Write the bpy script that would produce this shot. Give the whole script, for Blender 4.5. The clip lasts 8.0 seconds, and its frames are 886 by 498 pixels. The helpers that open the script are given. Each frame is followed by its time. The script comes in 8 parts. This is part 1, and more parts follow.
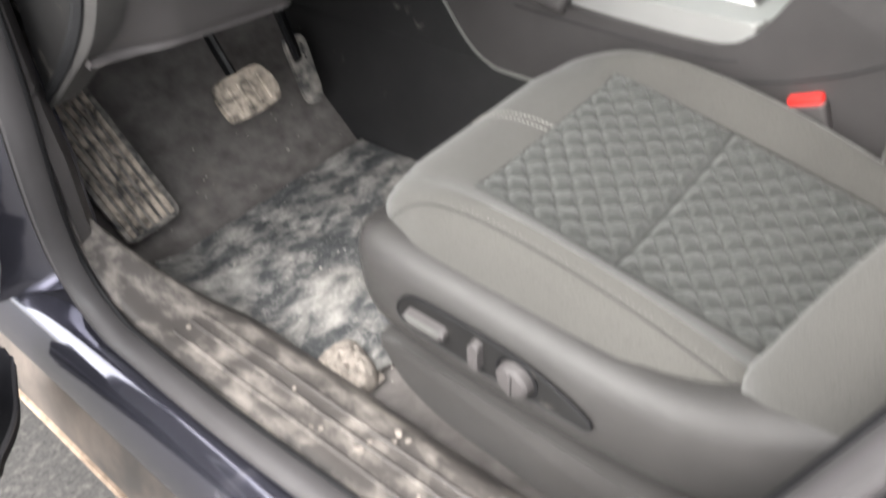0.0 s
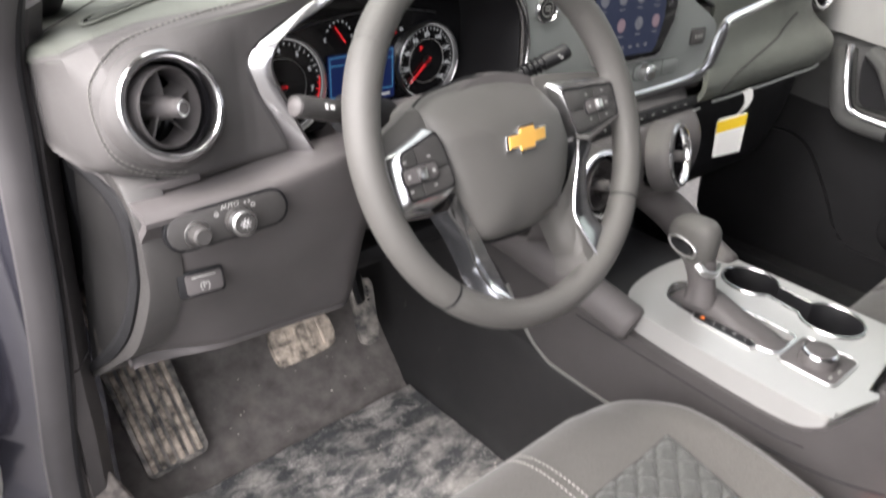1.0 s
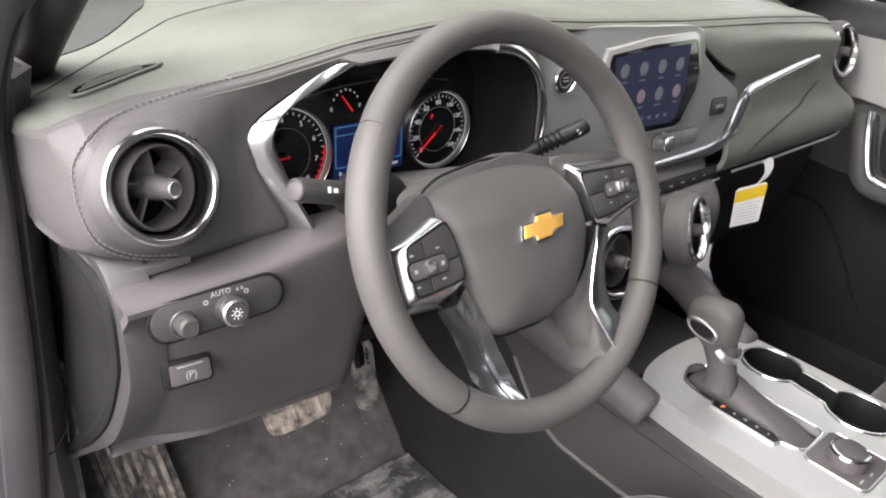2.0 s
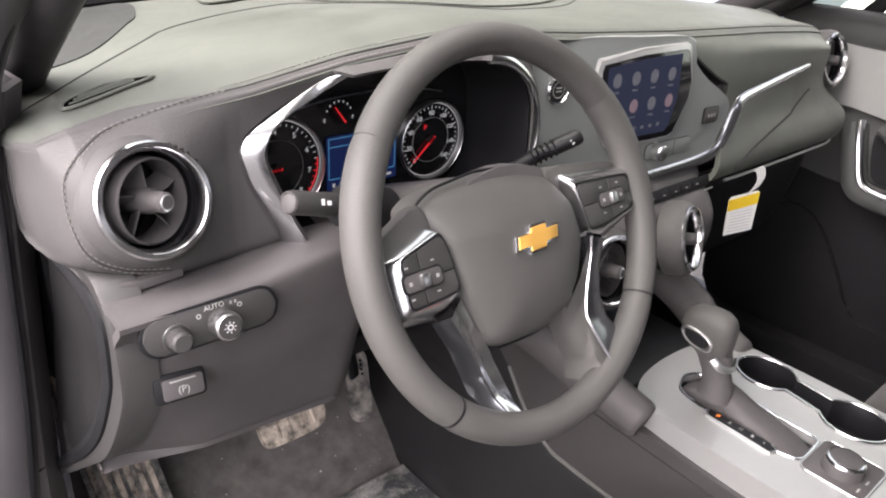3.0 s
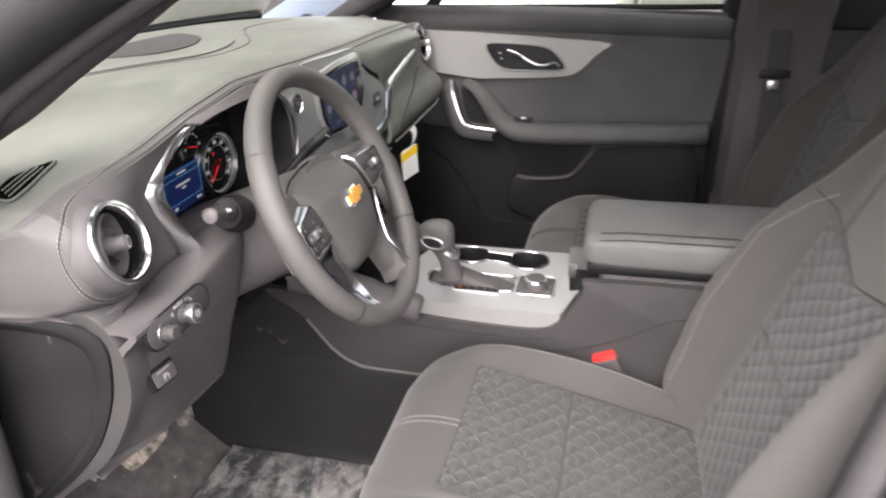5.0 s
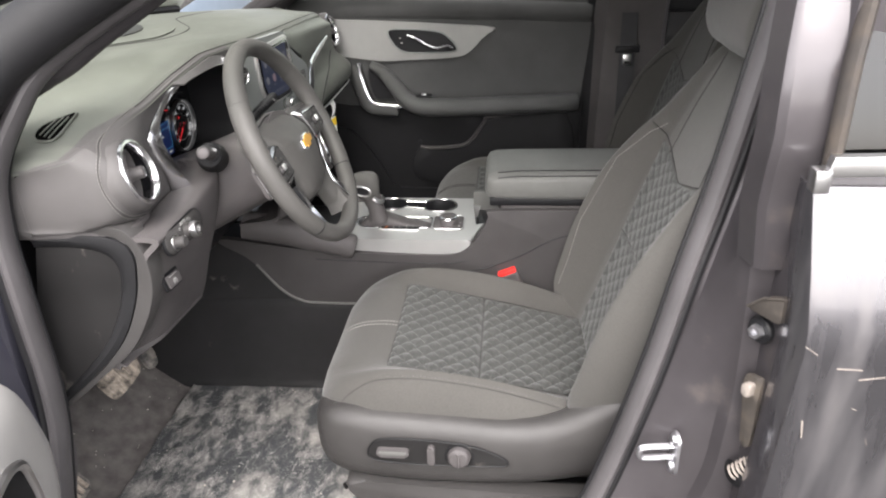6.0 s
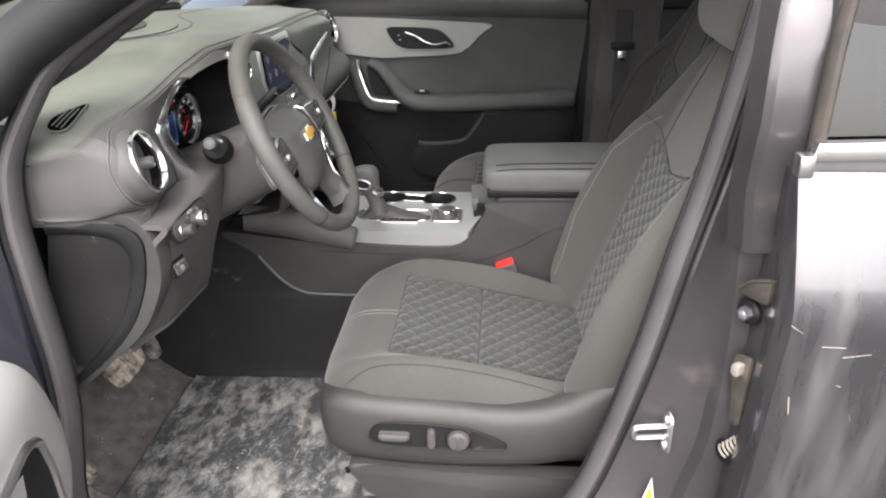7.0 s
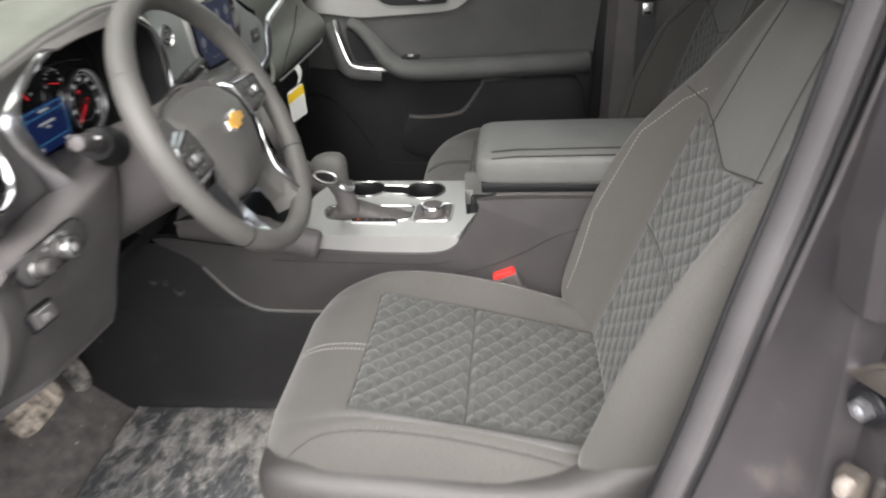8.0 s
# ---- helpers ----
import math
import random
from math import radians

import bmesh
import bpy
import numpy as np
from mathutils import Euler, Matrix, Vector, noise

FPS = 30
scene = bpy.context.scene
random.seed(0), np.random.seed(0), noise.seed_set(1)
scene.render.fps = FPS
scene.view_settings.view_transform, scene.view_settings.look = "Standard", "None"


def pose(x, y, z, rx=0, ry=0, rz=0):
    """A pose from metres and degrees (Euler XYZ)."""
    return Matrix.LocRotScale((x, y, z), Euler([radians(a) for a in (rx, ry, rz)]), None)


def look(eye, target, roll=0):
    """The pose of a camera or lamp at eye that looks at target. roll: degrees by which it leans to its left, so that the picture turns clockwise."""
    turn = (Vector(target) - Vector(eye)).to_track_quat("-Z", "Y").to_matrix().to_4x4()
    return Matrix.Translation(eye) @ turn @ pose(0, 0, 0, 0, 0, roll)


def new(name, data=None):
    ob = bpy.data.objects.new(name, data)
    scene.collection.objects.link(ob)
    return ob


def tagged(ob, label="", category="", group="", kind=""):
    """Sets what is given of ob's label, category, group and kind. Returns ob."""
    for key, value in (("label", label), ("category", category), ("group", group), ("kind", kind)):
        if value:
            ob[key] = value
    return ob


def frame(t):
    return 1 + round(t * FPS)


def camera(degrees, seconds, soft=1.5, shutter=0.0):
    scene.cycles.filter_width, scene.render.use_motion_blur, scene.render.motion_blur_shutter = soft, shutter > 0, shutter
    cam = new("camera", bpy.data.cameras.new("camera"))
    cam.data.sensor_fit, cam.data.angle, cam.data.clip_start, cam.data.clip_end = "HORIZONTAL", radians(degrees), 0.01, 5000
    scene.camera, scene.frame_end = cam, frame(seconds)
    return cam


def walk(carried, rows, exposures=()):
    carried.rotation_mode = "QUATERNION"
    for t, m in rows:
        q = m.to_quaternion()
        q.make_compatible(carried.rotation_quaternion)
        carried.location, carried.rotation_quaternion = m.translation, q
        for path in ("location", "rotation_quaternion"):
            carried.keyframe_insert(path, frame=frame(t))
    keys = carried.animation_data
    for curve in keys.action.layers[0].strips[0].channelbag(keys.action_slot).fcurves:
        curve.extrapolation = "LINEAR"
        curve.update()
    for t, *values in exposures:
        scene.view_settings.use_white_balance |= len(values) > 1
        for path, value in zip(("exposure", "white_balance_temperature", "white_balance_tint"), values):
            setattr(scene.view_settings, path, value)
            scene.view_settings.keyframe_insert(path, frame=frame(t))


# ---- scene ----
cam = camera(63.6, 8.0, soft=2.0, shutter=0.4)
PATH = [
    (0, (-0.967, -0.495, 1.169), (0.169, 0.509, -0.135), -3.9),
    (0.5, (-0.896, -0.46, 1.261), (0.266, 0.718, 0.138), -0.4),
    (1, (-0.828, -0.418, 1.33), (0.332, 0.879, 0.344), 2.2),
    (1.5, (-0.792, -0.372, 1.348), (0.373, 0.964, 0.422), 3.5),
    (3, (-0.788, -0.36, 1.353), (0.413, 0.975, 0.471), 3.6),
    (3.5, (-0.788, -0.36, 1.352), (0.442, 0.957, 0.483), 3.3),
    (4, (-0.82, -0.348, 1.352), (0.543, 0.845, 0.503), 2.2),
    (4.5, (-0.98, -0.302, 1.394), (0.647, 0.493, 0.546), 0.0),
    (5, (-1.193, -0.342, 1.438), (0.552, 0.123, 0.578), -2.0),
    (5.2, (-1.269, -0.355, 1.455), (0.488, 0.031, 0.582), -2.0),
    (6.3, (-1.535, -0.334, 1.444), (0.264, -0.177, 0.585), -1.8),
    (6.5, (-1.539, -0.335, 1.444), (0.26, -0.178, 0.585), -1.8),
    (7, (-1.536, -0.335, 1.444), (0.259, -0.168, 0.578), -1.7),
    (7.5, (-1.491, -0.331, 1.433), (0.292, -0.15, 0.545), -2.0),
    (8, (-1.217, -0.364, 1.379), (0.526, -0.154, 0.421), -3.2),
]
walk(cam, [(t, look(eye, target, roll)) for t, eye, target, roll in PATH],
     exposures=[(0.0, 2.46, 6500, 9), (0.8, 2.68, 6550, 13), (1.6, 2.54, 6550, 16), (4.2, 2.42, 6600, 19), (5.2, 2.42, 6600, 18), (6.4, 2.06, 6530, 11), (7.5, 2.09, 6530, 11), (8.0, 2.30, 6530, 11)])

# ---- world and light ----
world = bpy.data.worlds.new("overcast")
scene.world = world
world.use_nodes = True
wn = world.node_tree
sky = wn.nodes.new("ShaderNodeTexSky")
sky.sky_type = "NISHITA"
sky.sun_disc = False
sky.sun_elevation = radians(50)
sky.sun_rotation = radians(-86)
sky.dust_density = 4.0
sky.air_density = 1.0
wash = wn.nodes.new("ShaderNodeHueSaturation")
wash.inputs["Saturation"].default_value = 0.25
wn.links.new(sky.outputs[0], wash.inputs["Color"])
wn.links.new(wash.outputs[0], wn.nodes["Background"].inputs[0])
wn.nodes["Background"].inputs[1].default_value = 0.15
sun = new("overcast_sun", bpy.data.lights.new("overcast_sun", "SUN"))
sun.data.energy = 1.5
sun.data.angle = radians(110)
sun.data.color = (1.0, 0.97, 0.93)
sun.matrix_world = look((-5.0, 0.3, 6.6), (0, 0, 0.8))


# ---- materials ----
def nodes_of(name):
    m = bpy.data.materials.new(name)
    m.use_nodes = True
    nt = m.node_tree
    return m, nt, nt.nodes["Principled BSDF"]


def mixed(nt, fac, a, b):
    n = nt.nodes.new("ShaderNodeMix")
    n.data_type = "RGBA"
    for slot, v in ((0, fac), (6, a), (7, b)):
        if isinstance(v, (int, float)):
            n.inputs[slot].default_value = v
        elif isinstance(v, tuple):
            n.inputs[slot].default_value = (*v, 1.0)
        else:
            nt.links.new(v, n.inputs[slot])
    return n.outputs[2]


def noise_of(nt, scale, detail=4.0, rough=0.55, stretch=(1, 1, 1), distortion=0.0):
    tc = nt.nodes.new("ShaderNodeTexCoord")
    mp = nt.nodes.new("ShaderNodeMapping")
    mp.inputs["Scale"].default_value = stretch
    nt.links.new(tc.outputs["Object"], mp.inputs[0])
    n = nt.nodes.new("ShaderNodeTexNoise")
    n.inputs["Scale"].default_value = scale
    n.inputs["Detail"].default_value = detail
    n.inputs["Roughness"].default_value = rough
    n.inputs["Distortion"].default_value = distortion
    nt.links.new(mp.outputs[0], n.inputs["Vector"])
    return n.outputs[0]


def ramp_of(nt, value, lo, hi):
    r = nt.nodes.new("ShaderNodeMapRange")
    r.inputs["From Min"].default_value = lo
    r.inputs["From Max"].default_value = hi
    nt.links.new(value, r.inputs["Value"])
    return r.outputs[0]


def bumped(nt, bsdf, height, strength, distance=0.001):
    b = nt.nodes.new("ShaderNodeBump")
    b.inputs["Strength"].default_value = strength
    b.inputs["Distance"].default_value = distance
    nt.links.new(height, b.inputs["Height"])
    old = bsdf.inputs["Normal"].links
    if old:
        nt.links.new(old[0].from_socket, b.inputs["Normal"])
    nt.links.new(b.outputs[0], bsdf.inputs["Normal"])


def surface(name, color, rough=0.5, metal=0.0, grain=900, grain_bump=0.25, mottle=0.15, mottle_scale=9, coat=0.0,
            dust=None, dust_at=(0.5, 0.75), dust_scale=14, specular=0.32, stretch=(1, 1, 1), cell=False):
    """A procedural surface: base colour with mottling, a fine grain relief, and dust or mud where wanted."""
    m, nt, b = nodes_of(name)
    big = noise_of(nt, mottle_scale, 5.0)
    dark = tuple(c * (1 - mottle) for c in color)
    light = tuple(min(1.0, c * (1 + mottle)) for c in color)
    col = mixed(nt, ramp_of(nt, big, 0.3, 0.7), dark, light)
    b.inputs["Roughness"].default_value = rough
    b.inputs["Metallic"].default_value = metal
    b.inputs["Specular IOR Level"].default_value = specular
    b.inputs["Coat Weight"].default_value = coat
    b.inputs["Coat Roughness"].default_value = 0.08
    rv = nt.nodes.new("ShaderNodeMapRange")
    rv.inputs["To Min"].default_value = rough * 0.9
    rv.inputs["To Max"].default_value = min(1.0, rough * 1.12)
    nt.links.new(noise_of(nt, 45, 3.0), rv.inputs["Value"])
    rough_out = rv.outputs[0]
    if dust:
        patch = noise_of(nt, dust_scale, 6.0, 0.6, stretch, 0.15)
        amount = ramp_of(nt, patch, *dust_at)
        col = mixed(nt, amount, col, dust)
        mr = nt.nodes.new("ShaderNodeMix")
        nt.links.new(amount, mr.inputs[0])
        nt.links.new(rough_out, mr.inputs[2])
        mr.inputs[3].default_value = 0.95
        rough_out = mr.outputs[0]
        if metal:
            mm = nt.nodes.new("ShaderNodeMix")
            nt.links.new(amount, mm.inputs[0])
            mm.inputs[2].default_value = metal
            mm.inputs[3].default_value = 0.0
            nt.links.new(mm.outputs[0], b.inputs["Metallic"])
    nt.links.new(col, b.inputs["Base Color"])
    nt.links.new(rough_out, b.inputs["Roughness"])
    if grain_bump:
        if cell:
            tc = nt.nodes.new("ShaderNodeTexCoord")
            v = nt.nodes.new("ShaderNodeTexVoronoi")
            v.inputs["Scale"].default_value = grain
            nt.links.new(tc.outputs["Object"], v.inputs["Vector"])
            bumped(nt, b, v.outputs[0], grain_bump, 0.0006)
        else:
            bumped(nt, b, noise_of(nt, grain, 2.0), grain_bump, 0.0006)
    return m


def cloth(name, color, pitch=0.0024, bump=0.8, slub=0.0):
    """Woven cloth: small thread cells as relief and tone; slub draws longer slanted threads through it."""
    m, nt, b = nodes_of(name)
    tc = nt.nodes.new("ShaderNodeTexCoord")
    v = nt.nodes.new("ShaderNodeTexVoronoi")
    v.inputs["Scale"].default_value = 1.0 / pitch
    nt.links.new(tc.outputs["Object"], v.inputs["Vector"])
    tone = mixed(nt, ramp_of(nt, noise_of(nt, 7, 6.0), 0.3, 0.7), tuple(c * 0.88 for c in color), tuple(c * 1.12 for c in color))
    thread = mixed(nt, v.outputs[0], tuple(c * 1.35 for c in color), tuple(c * 0.55 for c in color))
    col = mixed(nt, 0.5, tone, thread)
    if slub:
        line = noise_of(nt, 0.32 / pitch, 2.0, 0.5, (1.0, 3.2, 1.0))
        col = mixed(nt, ramp_of(nt, line, 0.45, 0.75), col, tuple(min(1, c * (1 + slub)) for c in color))
        bumped(nt, b, line, 0.5, 0.0008)
    nt.links.new(col, b.inputs["Base Color"])
    b.inputs["Roughness"].default_value = 0.85
    b.inputs["Specular IOR Level"].default_value = 0.25
    b.inputs["Sheen Weight"].default_value = 0.2
    b.inputs["Sheen Roughness"].default_value = 0.5
    bumped(nt, b, v.outputs[0], bump, 0.0005)
    bumped(nt, b, noise_of(nt, 25, 3.0), 0.2, 0.002)
    return m


def glow(name, color, strength):
    m, nt, b = nodes_of(name)
    b.inputs["Base Color"].default_value = (*[c * 0.1 for c in color], 1)
    b.inputs["Emission Color"].default_value = (*color, 1)
    b.inputs["Emission Strength"].default_value = strength
    b.inputs["Roughness"].default_value = 0.3
    return m


def clear_glass(name, tint=(0.9, 0.95, 0.93), rough=0.0, ior=1.45):
    """Thin glass: lets light straight through, with a Fresnel gloss on top."""
    m, nt, b = nodes_of(name)
    nt.nodes.remove(b)
    t = nt.nodes.new("ShaderNodeBsdfTransparent")
    t.inputs[0].default_value = (*tint, 1)
    g = nt.nodes.new("ShaderNodeBsdfGlossy")
    g.inputs["Roughness"].default_value = rough
    f = nt.nodes.new("ShaderNodeFresnel")
    f.inputs[0].default_value = ior
    mx = nt.nodes.new("ShaderNodeMixShader")
    nt.links.new(f.outputs[0], mx.inputs[0])
    nt.links.new(t.outputs[0], mx.inputs[1])
    nt.links.new(g.outputs[0], mx.inputs[2])
    nt.links.new(mx.outputs[0], nt.nodes["Material Output"].inputs[0])
    return m


def film_material():
    """Clear plastic film over dark carpet, milky where it is scuffed and dusty."""
    m, nt, b = nodes_of("dusty_plastic_film")
    wide = noise_of(nt, 9.0, 8.0, 0.62, (1, 1.2, 1), 0.4)
    streak = noise_of(nt, 20, 9.0, 0.68, (1.0, 1.6, 1), 0.5)
    add = nt.nodes.new("ShaderNodeMath")
    add.operation = "ADD"
    nt.links.new(wide, add.inputs[0])
    nt.links.new(streak, add.inputs[1])
    milk = ramp_of(nt, add.outputs[0], 0.93, 1.24)
    col = mixed(nt, milk, (0.058, 0.062, 0.066), (0.35, 0.335, 0.315))
    # fine crossing scratches and crease lines
    for scale, stretch, width in ((16, (1.0, 3.5, 1), 0.012), (22, (4.0, 1.0, 1), 0.012), (30, (1.6, 1.2, 1), 0.01)):
        d = nt.nodes.new("ShaderNodeMath")
        d.operation = "SUBTRACT"
        d.inputs[1].default_value = 0.5
        nt.links.new(noise_of(nt, scale, 3.0, 0.5, stretch, 1.2), d.inputs[0])
        ab = nt.nodes.new("ShaderNodeMath")
        ab.operation = "ABSOLUTE"
        nt.links.new(d.outputs[0], ab.inputs[0])
        rest = ramp_of(nt, ab.outputs[0], 0.0, width)
        col = mixed(nt, rest, mixed(nt, ramp_of(nt, streak, 0.42, 0.6), (0.10, 0.10, 0.10), (0.46, 0.44, 0.42)), col)
    col = mixed(nt, ramp_of(nt, noise_of(nt, 60, 6.0, 0.7), 0.62, 0.75), col, (0.5, 0.48, 0.45))
    nt.links.new(col, b.inputs["Base Color"])
    b.inputs["Roughness"].default_value = 0.4
    b.inputs["Coat Weight"].default_value = 0.3
    b.inputs["Coat Roughness"].default_value = 0.15
    bumped(nt, b, noise_of(nt, 30, 6.0, 0.6, (1, 1.8, 1), 1.5), 0.7, 0.004)
    bumped(nt, b, noise_of(nt, 9, 3.0, 0.5, (1, 1, 1), 1.0), 0.6, 0.01)
    return m


PLASTIC = surface("charcoal_moulded_plastic", (0.078, 0.072, 0.072), 0.5, grain=1500, grain_bump=0.35, cell=True)
DOOR_SOFT = surface("dark_door_skin", (0.06, 0.061, 0.06), 0.5, grain=1100, grain_bump=0.4, cell=True)
SHIELD = surface("seat_shield_plastic", (0.046, 0.044, 0.043), 0.36, grain=1300, grain_bump=0.4, cell=True)
# Charcoal plastic with the shade beside the seat put into its colour.
CONSOLE_SIDE = surface("shaded_console_plastic", (0.044, 0.041, 0.041), 0.5, grain=1500, grain_bump=0.35, cell=True)
SEAM = surface("dark_seam_thread", (0.03, 0.029, 0.028), 0.8, grain_bump=0)
# Floor carpet with the passenger footwell's shade put into its colour.
SHADED_CARPET = surface("shaded_floor_carpet", (0.012, 0.012, 0.013), 0.95, grain=700, grain_bump=1.0, specular=0.05)
LID_SKIN = surface("armrest_vinyl", (0.115, 0.115, 0.109), 0.5, grain=1000, grain_bump=0.4, cell=True)
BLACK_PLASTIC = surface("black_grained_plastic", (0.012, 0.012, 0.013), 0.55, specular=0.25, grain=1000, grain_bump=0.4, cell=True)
SOFT = surface("charcoal_soft_touch_skin", (0.076, 0.072, 0.071), 0.52, grain=1100, grain_bump=0.4, cell=True)
TOP_PAD = surface("dash_top_skin", (0.099, 0.105, 0.091), 0.52, grain=1100, grain_bump=0.35, cell=True)
DARK = surface("black_plastic", (0.008, 0.008, 0.009), 0.5, grain=1300, specular=0.3)
# Scuffed plastic, taken near black for the shade on the dashboard's end.
PLASTIC_DIRTY = surface("scuffed_charcoal_plastic", (0.016, 0.0155, 0.0155), 0.6, specular=0.14, grain=1300, dust=(0.22, 0.2, 0.18), dust_at=(0.62, 0.8), dust_scale=22, stretch=(1, 1, 0.5))
GLOSS_BLACK = surface("gloss_black", (0.008, 0.008, 0.009), 0.12, grain_bump=0, coat=0.5)
CHROME = surface("satin_chrome", (0.70, 0.70, 0.715), 0.20, 1.0, grain_bump=0.0, mottle=0.03)
# Darker copy of the chrome; the cabin's dark reflection is in its colour.
BLADE_DARK = surface("chrome_with_dark_reflection", (0.20, 0.205, 0.22), 0.18, 0.9, grain_bump=0.0, mottle=0.05)
CHROME_DULL = surface("brushed_silver", (0.62, 0.62, 0.62), 0.3, 1.0, grain=700, grain_bump=0.05, mottle=0.04)
SILVER = surface("silver_painted_trim", (0.43, 0.43, 0.42), 0.34, 0.55, grain=1200, grain_bump=0.06, mottle=0.05)
GREY_PANEL = surface("grey_painted_fascia", (0.235, 0.248, 0.24), 0.42, 0.3, grain=1200, grain_bump=0.08, mottle=0.06)
# Open door's grey trim, with the sky's light put into the colour.
DOOR_SKYLIT = surface("skylit_door_trim", (0.34, 0.33, 0.315), 0.5, 0.0, grain=700, grain_bump=0.2, mottle=0.06)
DOOR_TRIM = surface("grey_brushed_door_trim", (0.29, 0.29, 0.28), 0.42, 0.35, grain=700, grain_bump=0.12, mottle=0.08)
LEATHER = surface("steering_wheel_leather", (0.077, 0.0745, 0.0705), 0.47, grain=1000, grain_bump=0.35, cell=True, mottle=0.1)
SEAT_CLOTH = cloth("seat_cloth", (0.0605, 0.0582, 0.0535), 0.0014, 0.4)
INSERT_CLOTH = cloth("quilted_insert_cloth", (0.045, 0.0465, 0.044), 0.0016, 0.5, 0.25)
THREAD = surface("grey_stitching", (0.19, 0.183, 0.172), 0.8, grain_bump=0)
# Driver's side of the same carpet, lightened for light from the doorway.
CARPET = surface("dark_floor_carpet", (0.138, 0.127, 0.122), 0.95, grain=700, grain_bump=1.0, mottle=0.3, mottle_scale=30, specular=0.1,
                 dust=(0.2, 0.17, 0.15), dust_at=(0.6, 0.95), dust_scale=9)
# Scuffed tunnel plastic, base colour darkened for shade near the floor.
TUNNEL = surface("scuffed_tunnel_plastic", (0.018, 0.0176, 0.0182), 0.6, specular=0.2, grain=900, dust=(0.22, 0.2, 0.19), dust_at=(0.66, 0.82), dust_scale=12)
FILM = film_material()
RUBBER = surface("door_seal_rubber", (0.070, 0.066, 0.068), 0.42, grain=500, grain_bump=0.2, dust=(0.2, 0.17, 0.15), dust_at=(0.66, 0.95), dust_scale=10)
SCUFF = surface("muddy_scuff_plate", (0.082, 0.074, 0.070), 0.5, grain=500, dust=(0.29, 0.26, 0.235), dust_at=(0.47, 0.68), dust_scale=26, stretch=(1, 0.55, 1))
FRAME_DUST = surface("dusty_window_frame", (0.035, 0.031, 0.028), 0.7, dust=(0.075, 0.06, 0.048), dust_at=(0.4, 0.8), dust_scale=25)
CAR_WHITE = surface("white_car_paint", (0.75, 0.76, 0.78), 0.3, coat=0.8, grain_bump=0, mottle=0.02)
CAR_BLUE = surface("pale_blue_car_paint", (0.35, 0.43, 0.52), 0.3, 0.3, coat=0.8, grain_bump=0, mottle=0.04)
BROWN_MUD = surface("brown_mud", (0.24, 0.18, 0.135), 0.95, grain=250, grain_bump=0.9, mottle=0.4, mottle_scale=50)
PILLAR = surface("dark_pillar_trim", (0.036, 0.033, 0.035), 0.6, grain=1000, grain_bump=0.3, cell=True)
# Flat black that paints the darkness inside an uncut slot.
VOID = surface("slot_shade_black", (0.003, 0.003, 0.003), 1.0, grain_bump=0, specular=0.0)
CRUMB = surface("pale_crumbs", (0.45, 0.42, 0.38), 0.9, grain_bump=0)
DRY_MUD = surface("grey_mud_film", (0.25, 0.22, 0.195), 0.95, grain=300, grain_bump=0.8, mottle=0.3, mottle_scale=80)
PEDAL = surface("muddy_pedal_rubber", (0.06, 0.055, 0.05), 0.6, grain=400, grain_bump=0.5, dust=(0.56, 0.48, 0.4), dust_at=(0.36, 0.6), dust_scale=38)
PEDAL_GREY = surface("dusty_pedal_rubber", (0.06, 0.06, 0.06), 0.6, grain=400, grain_bump=0.5, dust=(0.36, 0.33, 0.30), dust_at=(0.38, 0.68), dust_scale=40)
PAINT = surface("graphite_metallic_paint", (0.125, 0.122, 0.132), 0.26, 0.85, grain=2500, grain_bump=0.05, coat=0.8, mottle=0.08,
                dust=(0.19, 0.175, 0.165), dust_at=(0.5, 1.05), dust_scale=16, stretch=(1, 1, 0.12))
PAINT_SILL = surface("wet_graphite_paint", (0.10, 0.10, 0.13), 0.14, 0.8, grain=22, grain_bump=0.5, coat=1.0, mottle=0.1, dust=(0.24, 0.22, 0.21), dust_at=(0.6, 1.0), dust_scale=9)
PAINT_JAMB = surface("graphite_jamb_paint", (0.07, 0.064, 0.068), 0.36, 0.5, coat=0.4, mottle=0.15, grain=300, grain_bump=0.06,
                     dust=(0.22, 0.18, 0.14), dust_at=(0.55, 1.05), dust_scale=9)
CLADDING = surface("muddy_rocker_cladding", (0.05, 0.045, 0.042), 0.7, grain=300, grain_bump=0.6, dust=(0.15, 0.122, 0.105), dust_at=(0.35, 0.7), dust_scale=8)
ZINC = surface("zinc_plated_steel", (0.6, 0.6, 0.62), 0.4, 1.0, grain_bump=0.05, mottle=0.1)
HINGE = surface("dirty_painted_hinge", (0.06, 0.053, 0.047), 0.5, 0.3, dust=(0.12, 0.1, 0.08), dust_at=(0.45, 0.8), dust_scale=30)
RED = surface("red_release_plastic", (0.75, 0.035, 0.03), 0.4, grain_bump=0.05, mottle=0.04)
TAG_WHITE = surface("tag_card_white", (0.8, 0.8, 0.77), 0.7, grain_bump=0.05, mottle=0.03)
TAG_YELLOW = surface("tag_card_yellow", (0.8, 0.55, 0.03), 0.7, grain_bump=0.05, mottle=0.03)
TAG_INK = surface("tag_ink", (0.5, 0.5, 0.49), 0.8, grain_bump=0)
GOLD = surface("gold_emblem", (0.72, 0.4, 0.09), 0.4, 0.35, grain_bump=0.0, mottle=0.05)
MARK = surface("white_marking", (0.6, 0.6, 0.6), 0.6, grain_bump=0)
MARK_DIM = surface("grey_marking", (0.32, 0.32, 0.31), 0.6, grain_bump=0)
